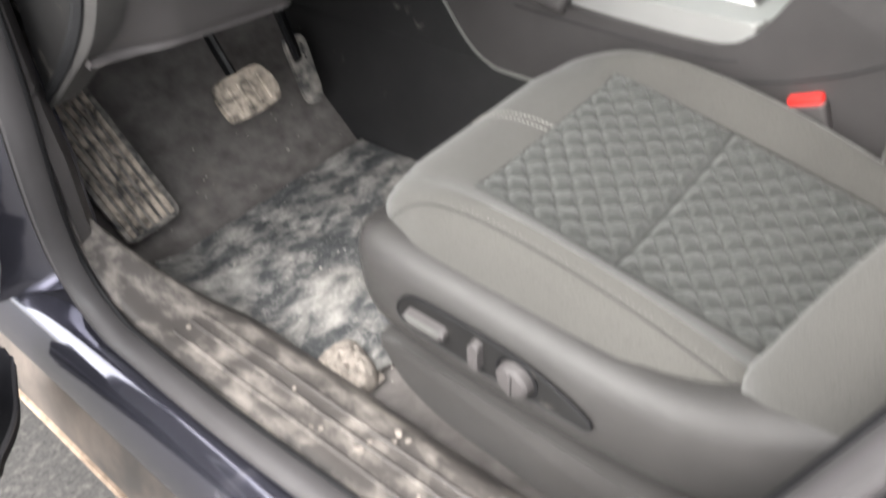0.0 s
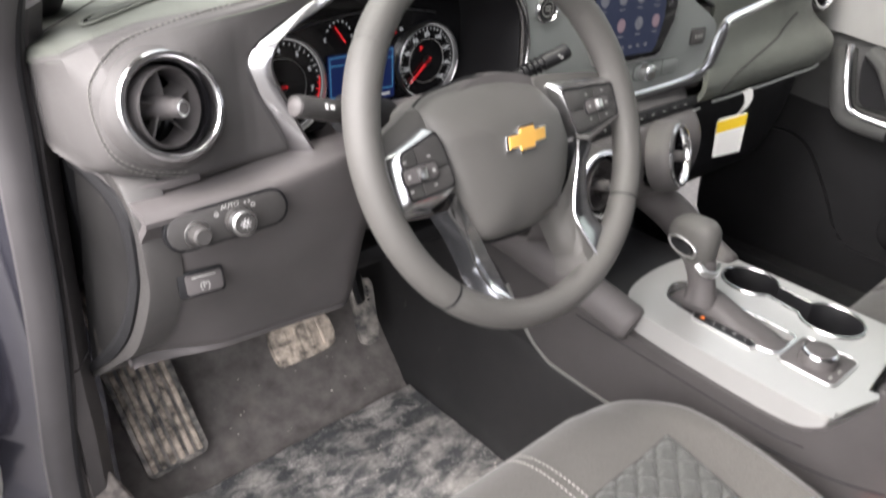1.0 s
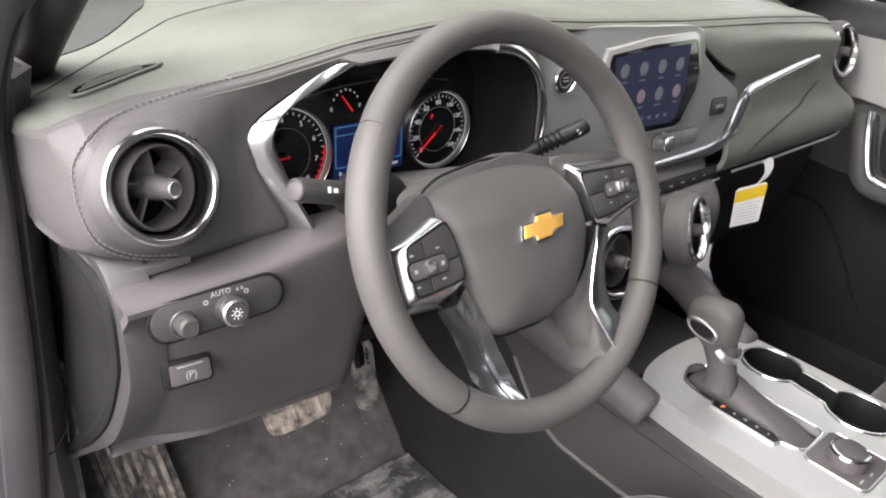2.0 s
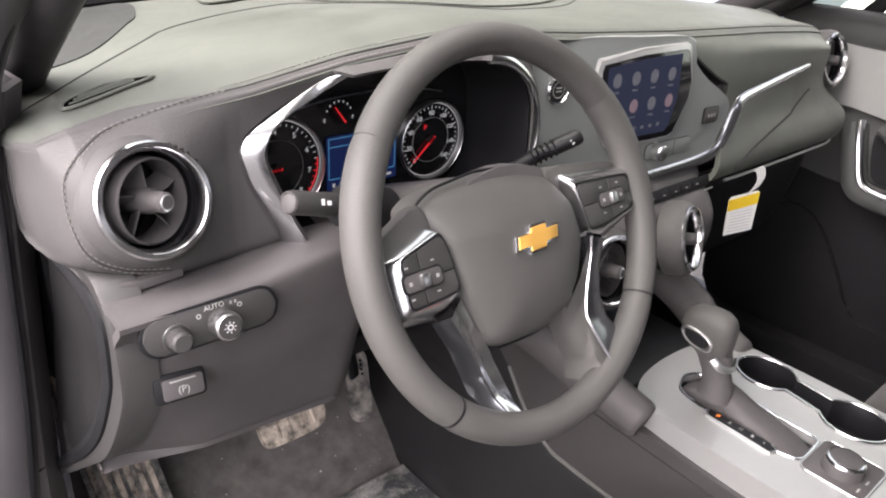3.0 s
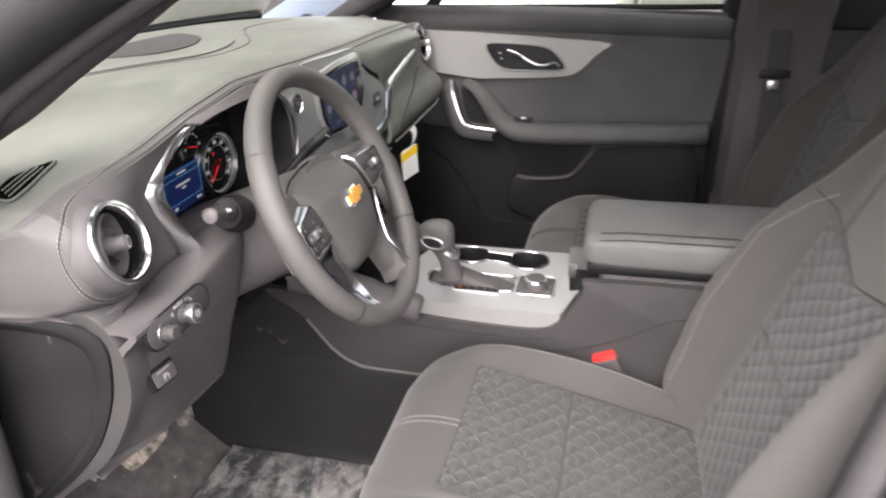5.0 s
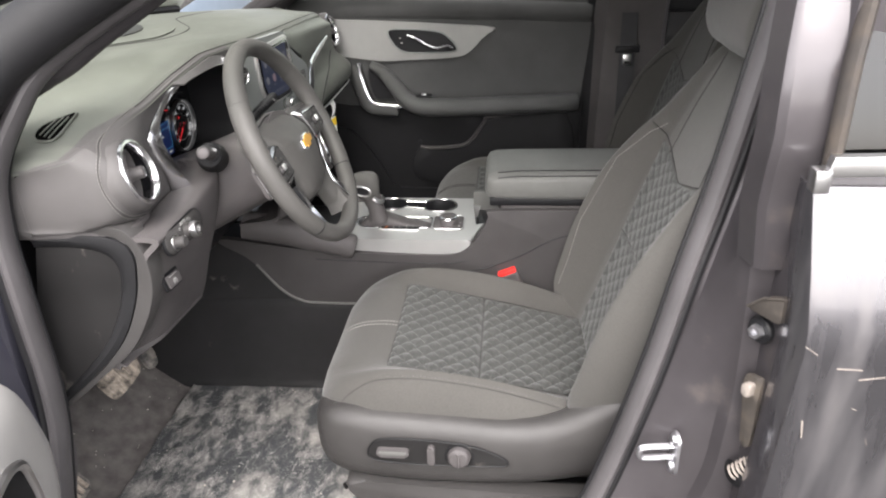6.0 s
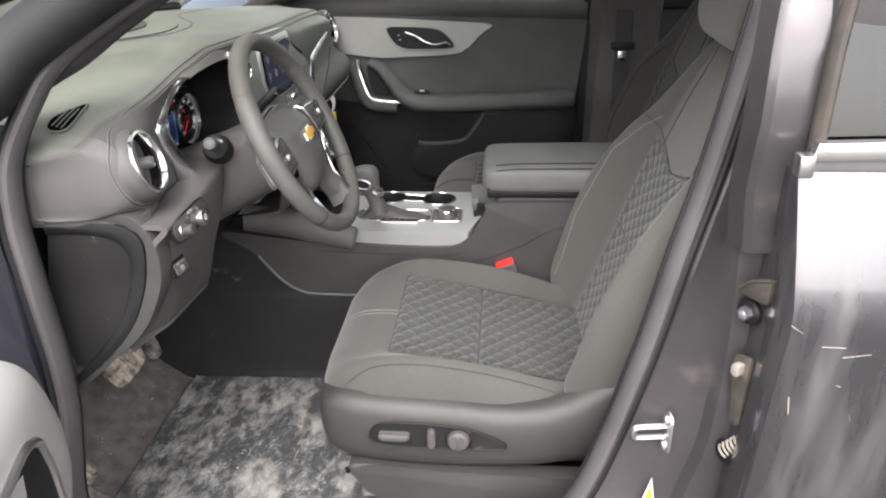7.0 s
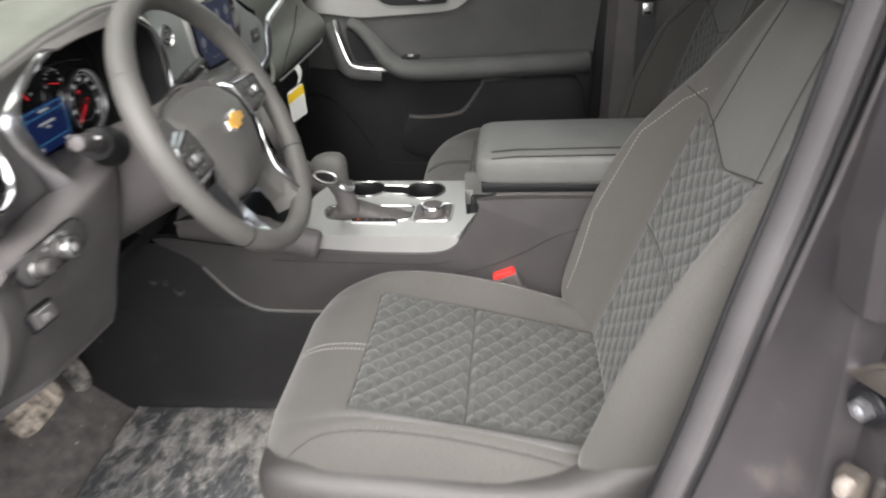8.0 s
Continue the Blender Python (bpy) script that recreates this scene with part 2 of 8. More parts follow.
BELT = surface("black_belt_webbing", (0.045, 0.045, 0.047), 0.8, grain=900, grain_bump=0.6)
HEADLINER = surface("grey_headliner_cloth", (0.42, 0.41, 0.40), 0.9, grain=800, grain_bump=0.4)
GRILLE = surface("dark_speaker_mesh", (0.035, 0.036, 0.035), 0.7, grain=700, grain_bump=1.0, cell=True)
ASPHALT = surface("wet_asphalt", (0.04, 0.038, 0.036), 0.75, grain=160, grain_bump=1.0, mottle=0.4, mottle_scale=120, dust=(0.11, 0.102, 0.095), dust_at=(0.5, 0.8), dust_scale=45)
GLASS = clear_glass("window_glass", (0.93, 0.96, 0.87))
TINTED = clear_glass("tinted_window_glass", (0.08, 0.08, 0.09), 0.02, 1.65)
RED_GLOW = glow("red_needle_light", (1.0, 0.03, 0.04), 0.12)
WHITE_GLOW = glow("gauge_marking_light", (0.85, 0.88, 0.9), 0.065)
BLUE_GLOW = glow("display_blue", (0.012, 0.026, 0.11), 0.09)
CYAN_GLOW = glow("display_line_blue", (0.1, 0.4, 0.7), 0.1)
SCREEN_GLOW = glow("screen_night_blue", (0.06, 0.075, 0.14), 0.055)
ICON_GLOW = glow("screen_icon_grey", (0.3, 0.31, 0.36), 0.055)
ICON_PINK = glow("screen_icon_rose", (0.5, 0.36, 0.42), 0.055)
RING_GLOW = glow("gauge_ring_light", (0.5, 0.5, 0.5), 0.1)
AMBER_GLOW = glow("amber_light", (1.0, 0.25, 0.05), 0.300)


# ---- mesh tools ----
from mathutils.bvhtree import BVHTree
BASES = {}


def finish(name, bm, material, sharp=35):
    bmesh.ops.recalc_face_normals(bm, faces=bm.faces)
    me = bpy.data.meshes.new(name)
    bm.to_mesh(me)
    bm.free()
    me.polygons.foreach_set("use_smooth", [True] * len(me.polygons))
    me.set_sharp_from_angle(angle=radians(sharp))
    me.materials.append(material)
    return me


def thing(name, at, label, category, group="", kind=""):
    """The Empty at the base of a thing; its parts are meshes under it."""
    ob = new(name)
    ob.empty_display_size = 0.05
    ob.location = at
    BASES[ob.name] = Matrix.Translation(Vector(at)).inverted()
    return tagged(ob, label, category, group, kind)


def part(name, bm, material, parent, label="", sharp=35):
    ob = new(name, finish(name, bm, material, sharp))
    ob.parent = parent
    ob.matrix_parent_inverse = BASES.get(parent.name, Matrix())
    if label:
        tagged(ob, label)
    return ob


def solo(name, bm, material, label="", category="", group="", kind="", sharp=35):
    return tagged(new(name, finish(name, bm, material, sharp)), label, category, group, kind)


def spline(points, n=8, closed=False):
    """Catmull-Rom through the points (tuples of any length), n steps a stretch."""
    p = [np.array(q, float) for q in points]
    out = []
    k = len(p)
    for i in range(k if closed else k - 1):
        a, b, c, d = (p[(i - 1) % k], p[i], p[(i + 1) % k], p[(i + 2) % k]) if closed else (p[max(i - 1, 0)], p[i], p[i + 1], p[min(i + 2, k - 1)])
        for s in range(n):
            t = s / n
            out.append(0.5 * (2 * b + (c - a) * t + (2 * a - 5 * b + 4 * c - d) * t * t + (3 * b - a - 3 * c + d) * t ** 3))
    if not closed:
        out.append(p[-1])
    return [tuple(float(v) for v in q) for q in out]


def along(table, x):
    """Linear look-up in rows of (key, value, ...)."""
    keys = [r[0] for r in table]
    return tuple(float(np.interp(x, keys, [r[i] for r in table])) for i in range(1, len(table[0])))


def loft(rows, ring=False, cap=False, bm=None):
    """A skin over rows of equally many points; ring closes each row on itself, cap closes the two ends."""
    bm = bm or bmesh.new()
    vs = [[bm.verts.new(p) for p in r] for r in rows]
    n = len(rows[0])
    for a, b in zip(vs, vs[1:]):
        for j in range(n if ring else n - 1):
            q = (a[j], a[(j + 1) % n], b[(j + 1) % n], b[j])
            bm.faces.new(q)
    if cap:
        bm.faces.new(vs[0][::-1])
        bm.faces.new(vs[-1])
    return bm


def thick(bm, depth):
    """Gives a skin a thickness."""
    bmesh.ops.recalc_face_normals(bm, faces=bm.faces)
    bmesh.ops.solidify(bm, geom=bm.faces[:], thickness=depth)
    return bm


def tube(points, radius, n=10, closed=False, bm=None, up=(0, 0, 1)):
    """A round or oval bar along a line. radius: one number, (a, b), or one of either for each point."""
    bm = bm or bmesh.new()
    pts = [Vector(p) for p in points]
    k = len(pts)
    rows = []
    side = None
    for i, p in enumerate(pts):
        t = (pts[(i + 1) % k] - pts[i - 1]) if closed else (pts[min(i + 1, k - 1)] - pts[max(i - 1, 0)])
        t.normalize()
        if side is None:
            side = t.cross(Vector(up))
            if side.length < 1e-3:
                side = t.cross(Vector((1, 0, 0)))
        side = (side - t * side.dot(t)).normalized()
        top = side.cross(t)
        r = radius[i] if isinstance(radius, list) else radius
        a, b = r if isinstance(r, tuple) else (r, r)
        rows.append([p + side * (a * math.cos(w)) + top * (b * math.sin(w)) for w in (2 * math.pi * j / n for j in range(n))])
    if closed:
        rows.append(rows[0])
        loft(rows, ring=True, bm=bm)
        bmesh.ops.remove_doubles(bm, verts=bm.verts, dist=1e-6)
    else:
        loft(rows, ring=True, cap=True, bm=bm)
    return bm


def frame_at(o, axis, up=(0, 0, 1)):
    """A matrix at o with its z along axis and its y towards up."""
    z = Vector(axis).normalized()
    x = Vector(up).cross(z).normalized()
    y = z.cross(x)
    m = Matrix((x, y, z)).transposed().to_4x4()
    m.translation = Vector(o)
    return m


def lathe(profile, m, n=40, cap=False, bm=None):
    """A turned body: (radius, height) pairs round the z axis of m."""
    rows = [[m @ Vector((r * math.cos(a), r * math.sin(a), h)) for a in (2 * math.pi * j / n for j in range(n))] for r, h in profile]
    return loft(rows, ring=True, cap=cap, bm=bm)


def slab(outline, depth, m, bevel=0.0, seg=2, bm=None):
    """An outline of (x, y) in m's plane, pushed out along m's z from 0 to depth, with its front edge rounded."""
    own = bmesh.new()
    lo = [own.verts.new(m @ Vector((x, y, 0))) for x, y in outline]
    hi = [own.verts.new(m @ Vector((x, y, depth))) for x, y in outline]
    k = len(outline)
    own.faces.new(lo[::-1])
    own.faces.new(hi)
    for i in range(k):
        own.faces.new((lo[i], lo[(i + 1) % k], hi[(i + 1) % k], hi[i]))
    if bevel:
        tops = set(hi)
        edges = [e for e in own.edges if e.verts[0] in tops and e.verts[1] in tops]
        bmesh.ops.bevel(own, geom=edges, offset=bevel, segments=seg, profile=0.5, affect="EDGES", clamp_overlap=True)
    if bm is None:
        return own
    tmp = bpy.data.meshes.new("tmp")
    own.to_mesh(tmp)
    own.free()
    bm.from_mesh(tmp)
    bpy.data.meshes.remove(tmp)
    return bm


def box(m, size, bevel=0.004, seg=2, bm=None):
    """A rounded block of that size about the origin of m."""
    own = bmesh.new()
    bmesh.ops.create_cube(own, size=1.0, matrix=m @ Matrix.Diagonal((*size, 1)))
    if bevel:
        bmesh.ops.bevel(own, geom=own.edges[:], offset=bevel, segments=seg, profile=0.5, affect="EDGES", clamp_overlap=True)
    if bm is None:
        return own
    tmp = bpy.data.meshes.new("tmp")
    own.to_mesh(tmp)
    own.free()
    bm.from_mesh(tmp)
    bpy.data.meshes.remove(tmp)
    return bm


def rounded(w, h, r, n=6, cx=0.0, cy=0.0):
    """The outline of a rounded rectangle."""
    out = []
    for sx, sy, a0 in ((1, 1, 0), (-1, 1, 90), (-1, -1, 180), (1, -1, 270)):
        for i in range(n + 1):
            a = radians(a0 + 90 * i / n)
            out.append((cx + sx * (w / 2 - r) + r * math.cos(a), cy + sy * (h / 2 - r) + r * math.sin(a)))
    return out


def clipped(outline, axis, value, side):
    """The part of an outline on one side of a line of constant x (axis 0) or y (axis 1)."""
    out = []
    for p, q in zip(outline, outline[1:] + outline[:1]):
        a, b = (p[axis] - value) * side, (q[axis] - value) * side
        if a >= 0:
            out.append(p)
        if a * b < 0:
            t = a / (a - b)
            out.append((p[0] + (q[0] - p[0]) * t, p[1] + (q[1] - p[1]) * t))
    return out


def softened(corners, r, n=5):
    """A closed outline with its corners rounded off: n + 1 points for each corner."""
    out = []
    k = len(corners)
    for i in range(k):
        p, a, b = (np.array(corners[j % k], float) for j in (i, i - 1, i + 1))
        da, db = a - p, b - p
        la, lb = np.linalg.norm(da), np.linalg.norm(db)
        s, e = p + da / la * min(r, la * 0.45), p + db / lb * min(r, lb * 0.45)
        for j in range(n + 1):
            t = j / n
            out.append(tuple((1 - t) ** 2 * s + 2 * t * (1 - t) * p + t * t * e))
    return out


def ring_band(outline, width, depth, m, bevel=0.0015):
    """A frame of that width round an outline."""
    bm = bmesh.new()
    k = len(outline)
    inner = []
    for i in range(k):
        a, b = np.array(outline[i - 1]), np.array(outline[(i + 1) % k])
        t = (b - a) / (np.linalg.norm(b - a) + 1e-9)
        nrm = np.array((-t[1], t[0]))
        inner.append(tuple(np.array(outline[i]) + nrm * width))
    rows = []
    for off, h in ((0, 0), (0, depth - bevel), (bevel, depth), (1, depth), (2, depth - bevel), (2, 0)):
        row = []
        for o, q in zip(outline, inner):
            o, q = np.array(o), np.array(q)
            d = q - o
            f = 0 if off == 0 else (bevel / width if off == bevel else (1 - bevel / width if off == 1 else 1))
            p = o + d * f
            row.append(m @ Vector((p[0], p[1], h)))
        rows.append(row)
    return loft(rows, ring=True, bm=bm)


def letters(text, size, m, depth=0.0003, bm=None):
    """Words in the built-in font as a mesh, centred on m's origin in its xy plane."""
    cu = bpy.data.curves.new("tmp_text", "FONT")
    cu.body, cu.size, cu.align_x, cu.align_y, cu.extrude = text, size, "CENTER", "CENTER", depth
    cu.resolution_u = 2
    ob = bpy.data.objects.new("tmp_text", cu)
    scene.collection.objects.link(ob)
    me = bpy.data.meshes.new_from_object(ob.evaluated_get(bpy.context.evaluated_depsgraph_get()))
    me.transform(m)
    bm = bm or bmesh.new()
    bm.from_mesh(me)
    bpy.data.objects.remove(ob)
    bpy.data.meshes.remove(me)
    bpy.data.curves.remove(cu)
    return bm


def stitches(points, parent, name="stitching", pitch=0.0055, r=0.00075, material=None):
    """A row of short raised stitches along a line, joined into one part."""
    bm = bmesh.new()
    pts = [Vector(p) for p in points]
    acc, out = 0.0, []
    for a, b in zip(pts, pts[1:]):
        d = (b - a).length
        if d < 1e-9:
            continue
        s = pitch - acc if out else 0.0
        while s <= d:
            out.append((a + (b - a) * (s / d), (b - a).normalized()))
            s += pitch
        acc = (d - (s - pitch)) if out else acc + d
    for p, t in out:
        tube([p - t * pitch * 0.32, p, p + t * pitch * 0.32], [r * 0.6, r, r * 0.6], 5, bm=bm)
    return part(name, bm, material or THREAD, parent)


def seam(points, parent, r=0.0012, material=None, name="seam"):
    """A thin dark seam line laid in a surface."""
    return part(name, tube(points, r, 6), material or DARK, parent)


def skin_of(bm):
    """A search tree over a skin as it stands."""
    bmesh.ops.recalc_face_normals(bm, faces=bm.faces)
    return BVHTree.FromBMesh(bm)


def prune(bm, inside):
    """Takes out the faces whose middle lies inside."""
    bmesh.ops.delete(bm, geom=[f for f in bm.faces if inside(f.calc_center_median())], context="FACES")
    return bm


def within(x, y, outline):
    """Whether a point lies in a closed outline."""
    odd = False
    for (x0, y0), (x1, y1) in zip(outline, outline[1:] + outline[:1]):
        if (y0 > y) != (y1 > y) and x < (x1 - x0) * (y - y0) / (y1 - y0) + x0:
            odd = not odd
    return odd


def beside(p, at, axis, r):
    """Whether p lies within r of a vent's axis and near its face."""
    d = p - Vector(at)
    a = Vector(axis).normalized()
    return (d - a * d.dot(a)).length < r and abs(d.dot(a)) < 0.06


def snap(points, tree, lift=0.001, front=(0, -1, 0.3)):
    """Lays points on the nearest place of a skin, a little in front of it."""
    out = []
    for p in points:
        co, nrm, _, _ = tree.find_nearest(Vector(p))
        out.append(co + (nrm if nrm.dot(Vector(front)) > 0 else -nrm) * lift)
    return out


def trim_edge(bm, outline, reach=0.007):
    """Draws the free edge of a cut skin onto an outline (x, z), so that the cut runs smoothly."""
    pts = [np.array(p) for p in outline]
    for v in {v for e in bm.edges if len(e.link_faces) == 1 for v in e.verts}:
        p = np.array((v.co.x, v.co.z))
        best = None
        for a, b in zip(pts, pts[1:] + pts[:1]):
            d = b - a
            t = max(0.0, min(1.0, float((p - a) @ d / (d @ d + 1e-12))))
            q = a + d * t
            r = float(np.hypot(*(p - q)))
            if best is None or r < best[0]:
                best = (r, q)
        if best[0] < reach and v.co.y < 0.2:
            v.co.x, v.co.z = best[1]
    return bm


def laid_on(outline, tree, lift=0.001, rings=5):
    """A thin sheet inside an outline (x, y) that follows the skin below it."""
    c = np.mean(np.array(outline), axis=0)
    rows = []
    for k in range(rings + 1):
        f = max(0.02, 1 - k / rings)
        row = []
        for x, y in outline:
            px_, py_ = c[0] + (x - c[0]) * f, c[1] + (y - c[1]) * f
            co = tree.ray_cast(Vector((px_, py_, 2.0)), Vector((0, 0, -1)))[0]
            row.append((px_, py_, (co.z if co else 1.17) + lift))
        rows.append(row)
    return loft(rows, ring=True)


def on_top(points, tree, lift=0.0, miss=None):
    """Points (x, y) dropped onto a skin; past its edge they take the nearest place's height."""
    out = []
    for x, y in points:
        co = tree.ray_cast(Vector((x, y, 2.0)), Vector((0, 0, -1)))[0]
        if co is None:
            co = tree.find_nearest(Vector((x, y, 1.17 if miss is None else miss)))[0]
        out.append((x, y, co.z + lift))
    return out
def carve(bm, tool):
    """Cuts the closed body tool out of the closed body bm."""
    obs = []
    for src in (bm, tool):
        bmesh.ops.recalc_face_normals(src, faces=src.faces)
        me = bpy.data.meshes.new("tmp_cut")
        src.to_mesh(me)
        src.free()
        ob = bpy.data.objects.new("tmp_cut", me)
        scene.collection.objects.link(ob)
        obs.append(ob)
    md = obs[0].modifiers.new("cut", "BOOLEAN")
    md.operation, md.solver, md.object = "DIFFERENCE", "EXACT", obs[1]
    me = bpy.data.meshes.new_from_object(obs[0].evaluated_get(bpy.context.evaluated_depsgraph_get()))
    out = bmesh.new()
    out.from_mesh(me)
    bpy.data.meshes.remove(me)
    for ob in obs:
        old = ob.data
        bpy.data.objects.remove(ob)
        bpy.data.meshes.remove(old)
    return out


def left_face(x):
    """A plane at x that looks towards -x; its own x runs along -y of the car."""
    return frame_at((x, 0, 0), (-1, 0, 0))


def yz(points):
    """Outline points (y, z) of the car for a left_face plane."""
    return [(-y, z) for y, z in points]


# ---- ground and far surroundings ----
def build_ground():
    bm = bmesh.new()
    rows = []
    for y in [-400, -60, -12, -4, -2, -1, 0, 1, 2, 4, 12, 60, 400]:
        rows.append([(x, y, 0.0) for x in [-400, -60, -12, -4, -2, -1.2, -0.6, 0, 2, 4, 12, 60, 400]])
    loft(rows, bm=bm)
    return solo("ground", bm, ASPHALT, "grey gritty wet asphalt of a car lot", "ground", kind="structure")


build_ground()


# ---- parked cars across the lot ----
def build_parked_car(at, turn, paint, label):
    m = pose(*at, 0, 0, turn)
    t = thing("parked_car", at, label, "car", "parked cars")
    W = lambda pts: [m @ Vector(p) for p in pts]
    rows = []
    for y, zt, w in spline([(-2.2, 0.72, 0.70), (-2.1, 0.92, 0.84), (-1.4, 1.02, 0.90), (0.0, 1.04, 0.92), (1.0, 1.02, 0.92), (1.8, 0.94, 0.88), (2.2, 0.80, 0.78), (2.3, 0.62, 0.62)], 3):
        rows.append(W([(-w * 0.96, y, 0.28), (-w, y, 0.5), (-w * 0.98, y, zt - 0.12), (-w * 0.86, y, zt), (0, y, zt + 0.03), (w * 0.86, y, zt), (w * 0.98, y, zt - 0.12), (w, y, 0.5), (w * 0.96, y, 0.28)]))
    part("body", loft(rows, ring=True, cap=True), paint, t)
    rows = []
    for y, zt, w in ((-1.95, 1.02, 0.74), (-1.5, 1.50, 0.66), (-0.9, 1.62, 0.64), (0.0, 1.62, 0.64), (0.45, 1.52, 0.66), (1.15, 1.04, 0.76)):
        rows.append(W([(-0.80, y, 1.0), (-w - 0.04, y, (1.0 + zt) / 2), (-w + 0.02, y, zt - 0.05), (0, y, zt), (w - 0.02, y, zt - 0.05), (w + 0.04, y, (1.0 + zt) / 2), (0.80, y, 1.0)]))
    part("cabin_glass", loft(rows), GLOSS_BLACK, t, "dark windows")
    roof = [W([(-0.60, y, z), (-0.3, y, z + 0.03), (0.3, y, z + 0.03), (0.60, y, z)]) for y, z in ((-1.5, 1.50), (-0.9, 1.62), (0.0, 1.62), (0.45, 1.52))]
    part("roof", thick(loft(roof), 0.02), paint, t)
    for x in (-0.84, 0.84):
        for y in (-1.35, 1.4):
            wh = part("wheel", lathe([(0.0, -0.11), (0.26, -0.11), (0.33, -0.08), (0.34, 0.0), (0.33, 0.08), (0.26, 0.11), (0.0, 0.11)], frame_at(m @ Vector((x, y, 0.34)), m.to_3x3() @ Vector((1, 0, 0))), 24), DARK, t)
            part("rim", lathe([(0.0, 0.115 * (1 if x > 0 else -1)), (0.22, 0.118 * (1 if x > 0 else -1)), (0.23, 0.10 * (1 if x > 0 else -1))], frame_at(m @ Vector((x, y, 0.34)), m.to_3x3() @ Vector((1, 0, 0))), 20), CHROME_DULL, wh)


for at, turn, paint, lab in (((5.6, 0.6, 0), 88, CAR_WHITE, "white parked car across the lot"), ((6.0, 3.3, 0), 92, CAR_BLUE, "pale blue parked car across the lot"), ((5.8, -2.2, 0), 90, CAR_WHITE, "white parked car beside the others"),
                             ((6.2, 6.2, 0), 90, CAR_WHITE, "white parked car at the row's end"), ((1.8, 9.0, 0), 4, CAR_BLUE, "pale blue parked car ahead of the bonnet"), ((-2.6, 9.5, 0), 2, CAR_WHITE, "white parked car ahead of the bonnet")):
    build_parked_car(at, turn, paint, lab)


# ---- cabin floor ----
def build_floor():
    rows = []
    for x in np.linspace(-0.70, 0.0, 30):
        row = []
        for y, z in spline([(-1.5, 0.43), (-0.6, 0.43), (0.1, 0.43), (0.34, 0.432), (0.46, 0.455), (0.60, 0.57), (0.72, 0.72), (0.78, 0.9)], 6):
            edge = min(0.8, max(0.0, (-0.56 - x) / 0.10))
            row.append((x, y, z - 0.006 + 0.035 * edge ** 2 + 0.003 * noise.noise((x * 9, y * 9, 0.3))))
        rows.append(row)
    bm = loft(rows)
    # passenger side, its shade painted by a near-black carpet
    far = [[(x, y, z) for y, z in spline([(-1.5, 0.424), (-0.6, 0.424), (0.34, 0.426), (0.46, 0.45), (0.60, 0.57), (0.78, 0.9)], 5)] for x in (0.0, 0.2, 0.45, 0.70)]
    solo("passenger_floor", loft(far), SHADED_CARPET, "carpeted passenger footwell floor, darkened for shade", "floor", kind="structure")
    return solo("floor", bm, CARPET, "dark charcoal carpeted car floor with dirt and crumbs", "floor", kind="structure")


build_floor()


# ---- car body: sill, pillars, roof, glass ----
SEAL = [(-0.57, -0.66, 1.43), (-0.60, -0.655, 1.40), (-0.63, -0.64, 1.34), (-0.64, -0.603, 1.14), (-0.655, -0.572, 1.02), (-0.682, -0.525, 0.84),
        (-0.71, -0.455, 0.64), (-0.742, -0.36, 0.545), (-0.757, -0.25, 0.516), (-0.765, 0.0, 0.507), (-0.765, 0.19, 0.508),
        (-0.765, 0.25, 0.516), (-0.762, 0.296, 0.546), (-0.760, 0.315, 0.600), (-0.757, 0.313, 0.66), (-0.753, 0.302, 0.724), (-0.744, 0.292, 0.805), (-0.734, 0.294, 0.88), (-0.726, 0.301, 0.948),
        (-0.720, 0.306, 1.016), (-0.714, 0.309, 1.081), (-0.710, 0.296, 1.16), (-0.699, 0.258, 1.230), (-0.674, 0.212, 1.290), (-0.638, 0.08, 1.372), (-0.605, -0.07, 1.44), (-0.575, -0.25, 1.475), (-0.56, -0.5, 1.46)]


# y of the front pillar's rear edge by height
PILLAR_Y = [(0.44, 0.36), (0.56, 0.338), (0.64, 0.322), (0.72, 0.300), (0.80, 0.296), (0.88, 0.301), (0.95, 0.308), (1.06, 0.314), (1.16, 0.304), (1.2, 0.28)]


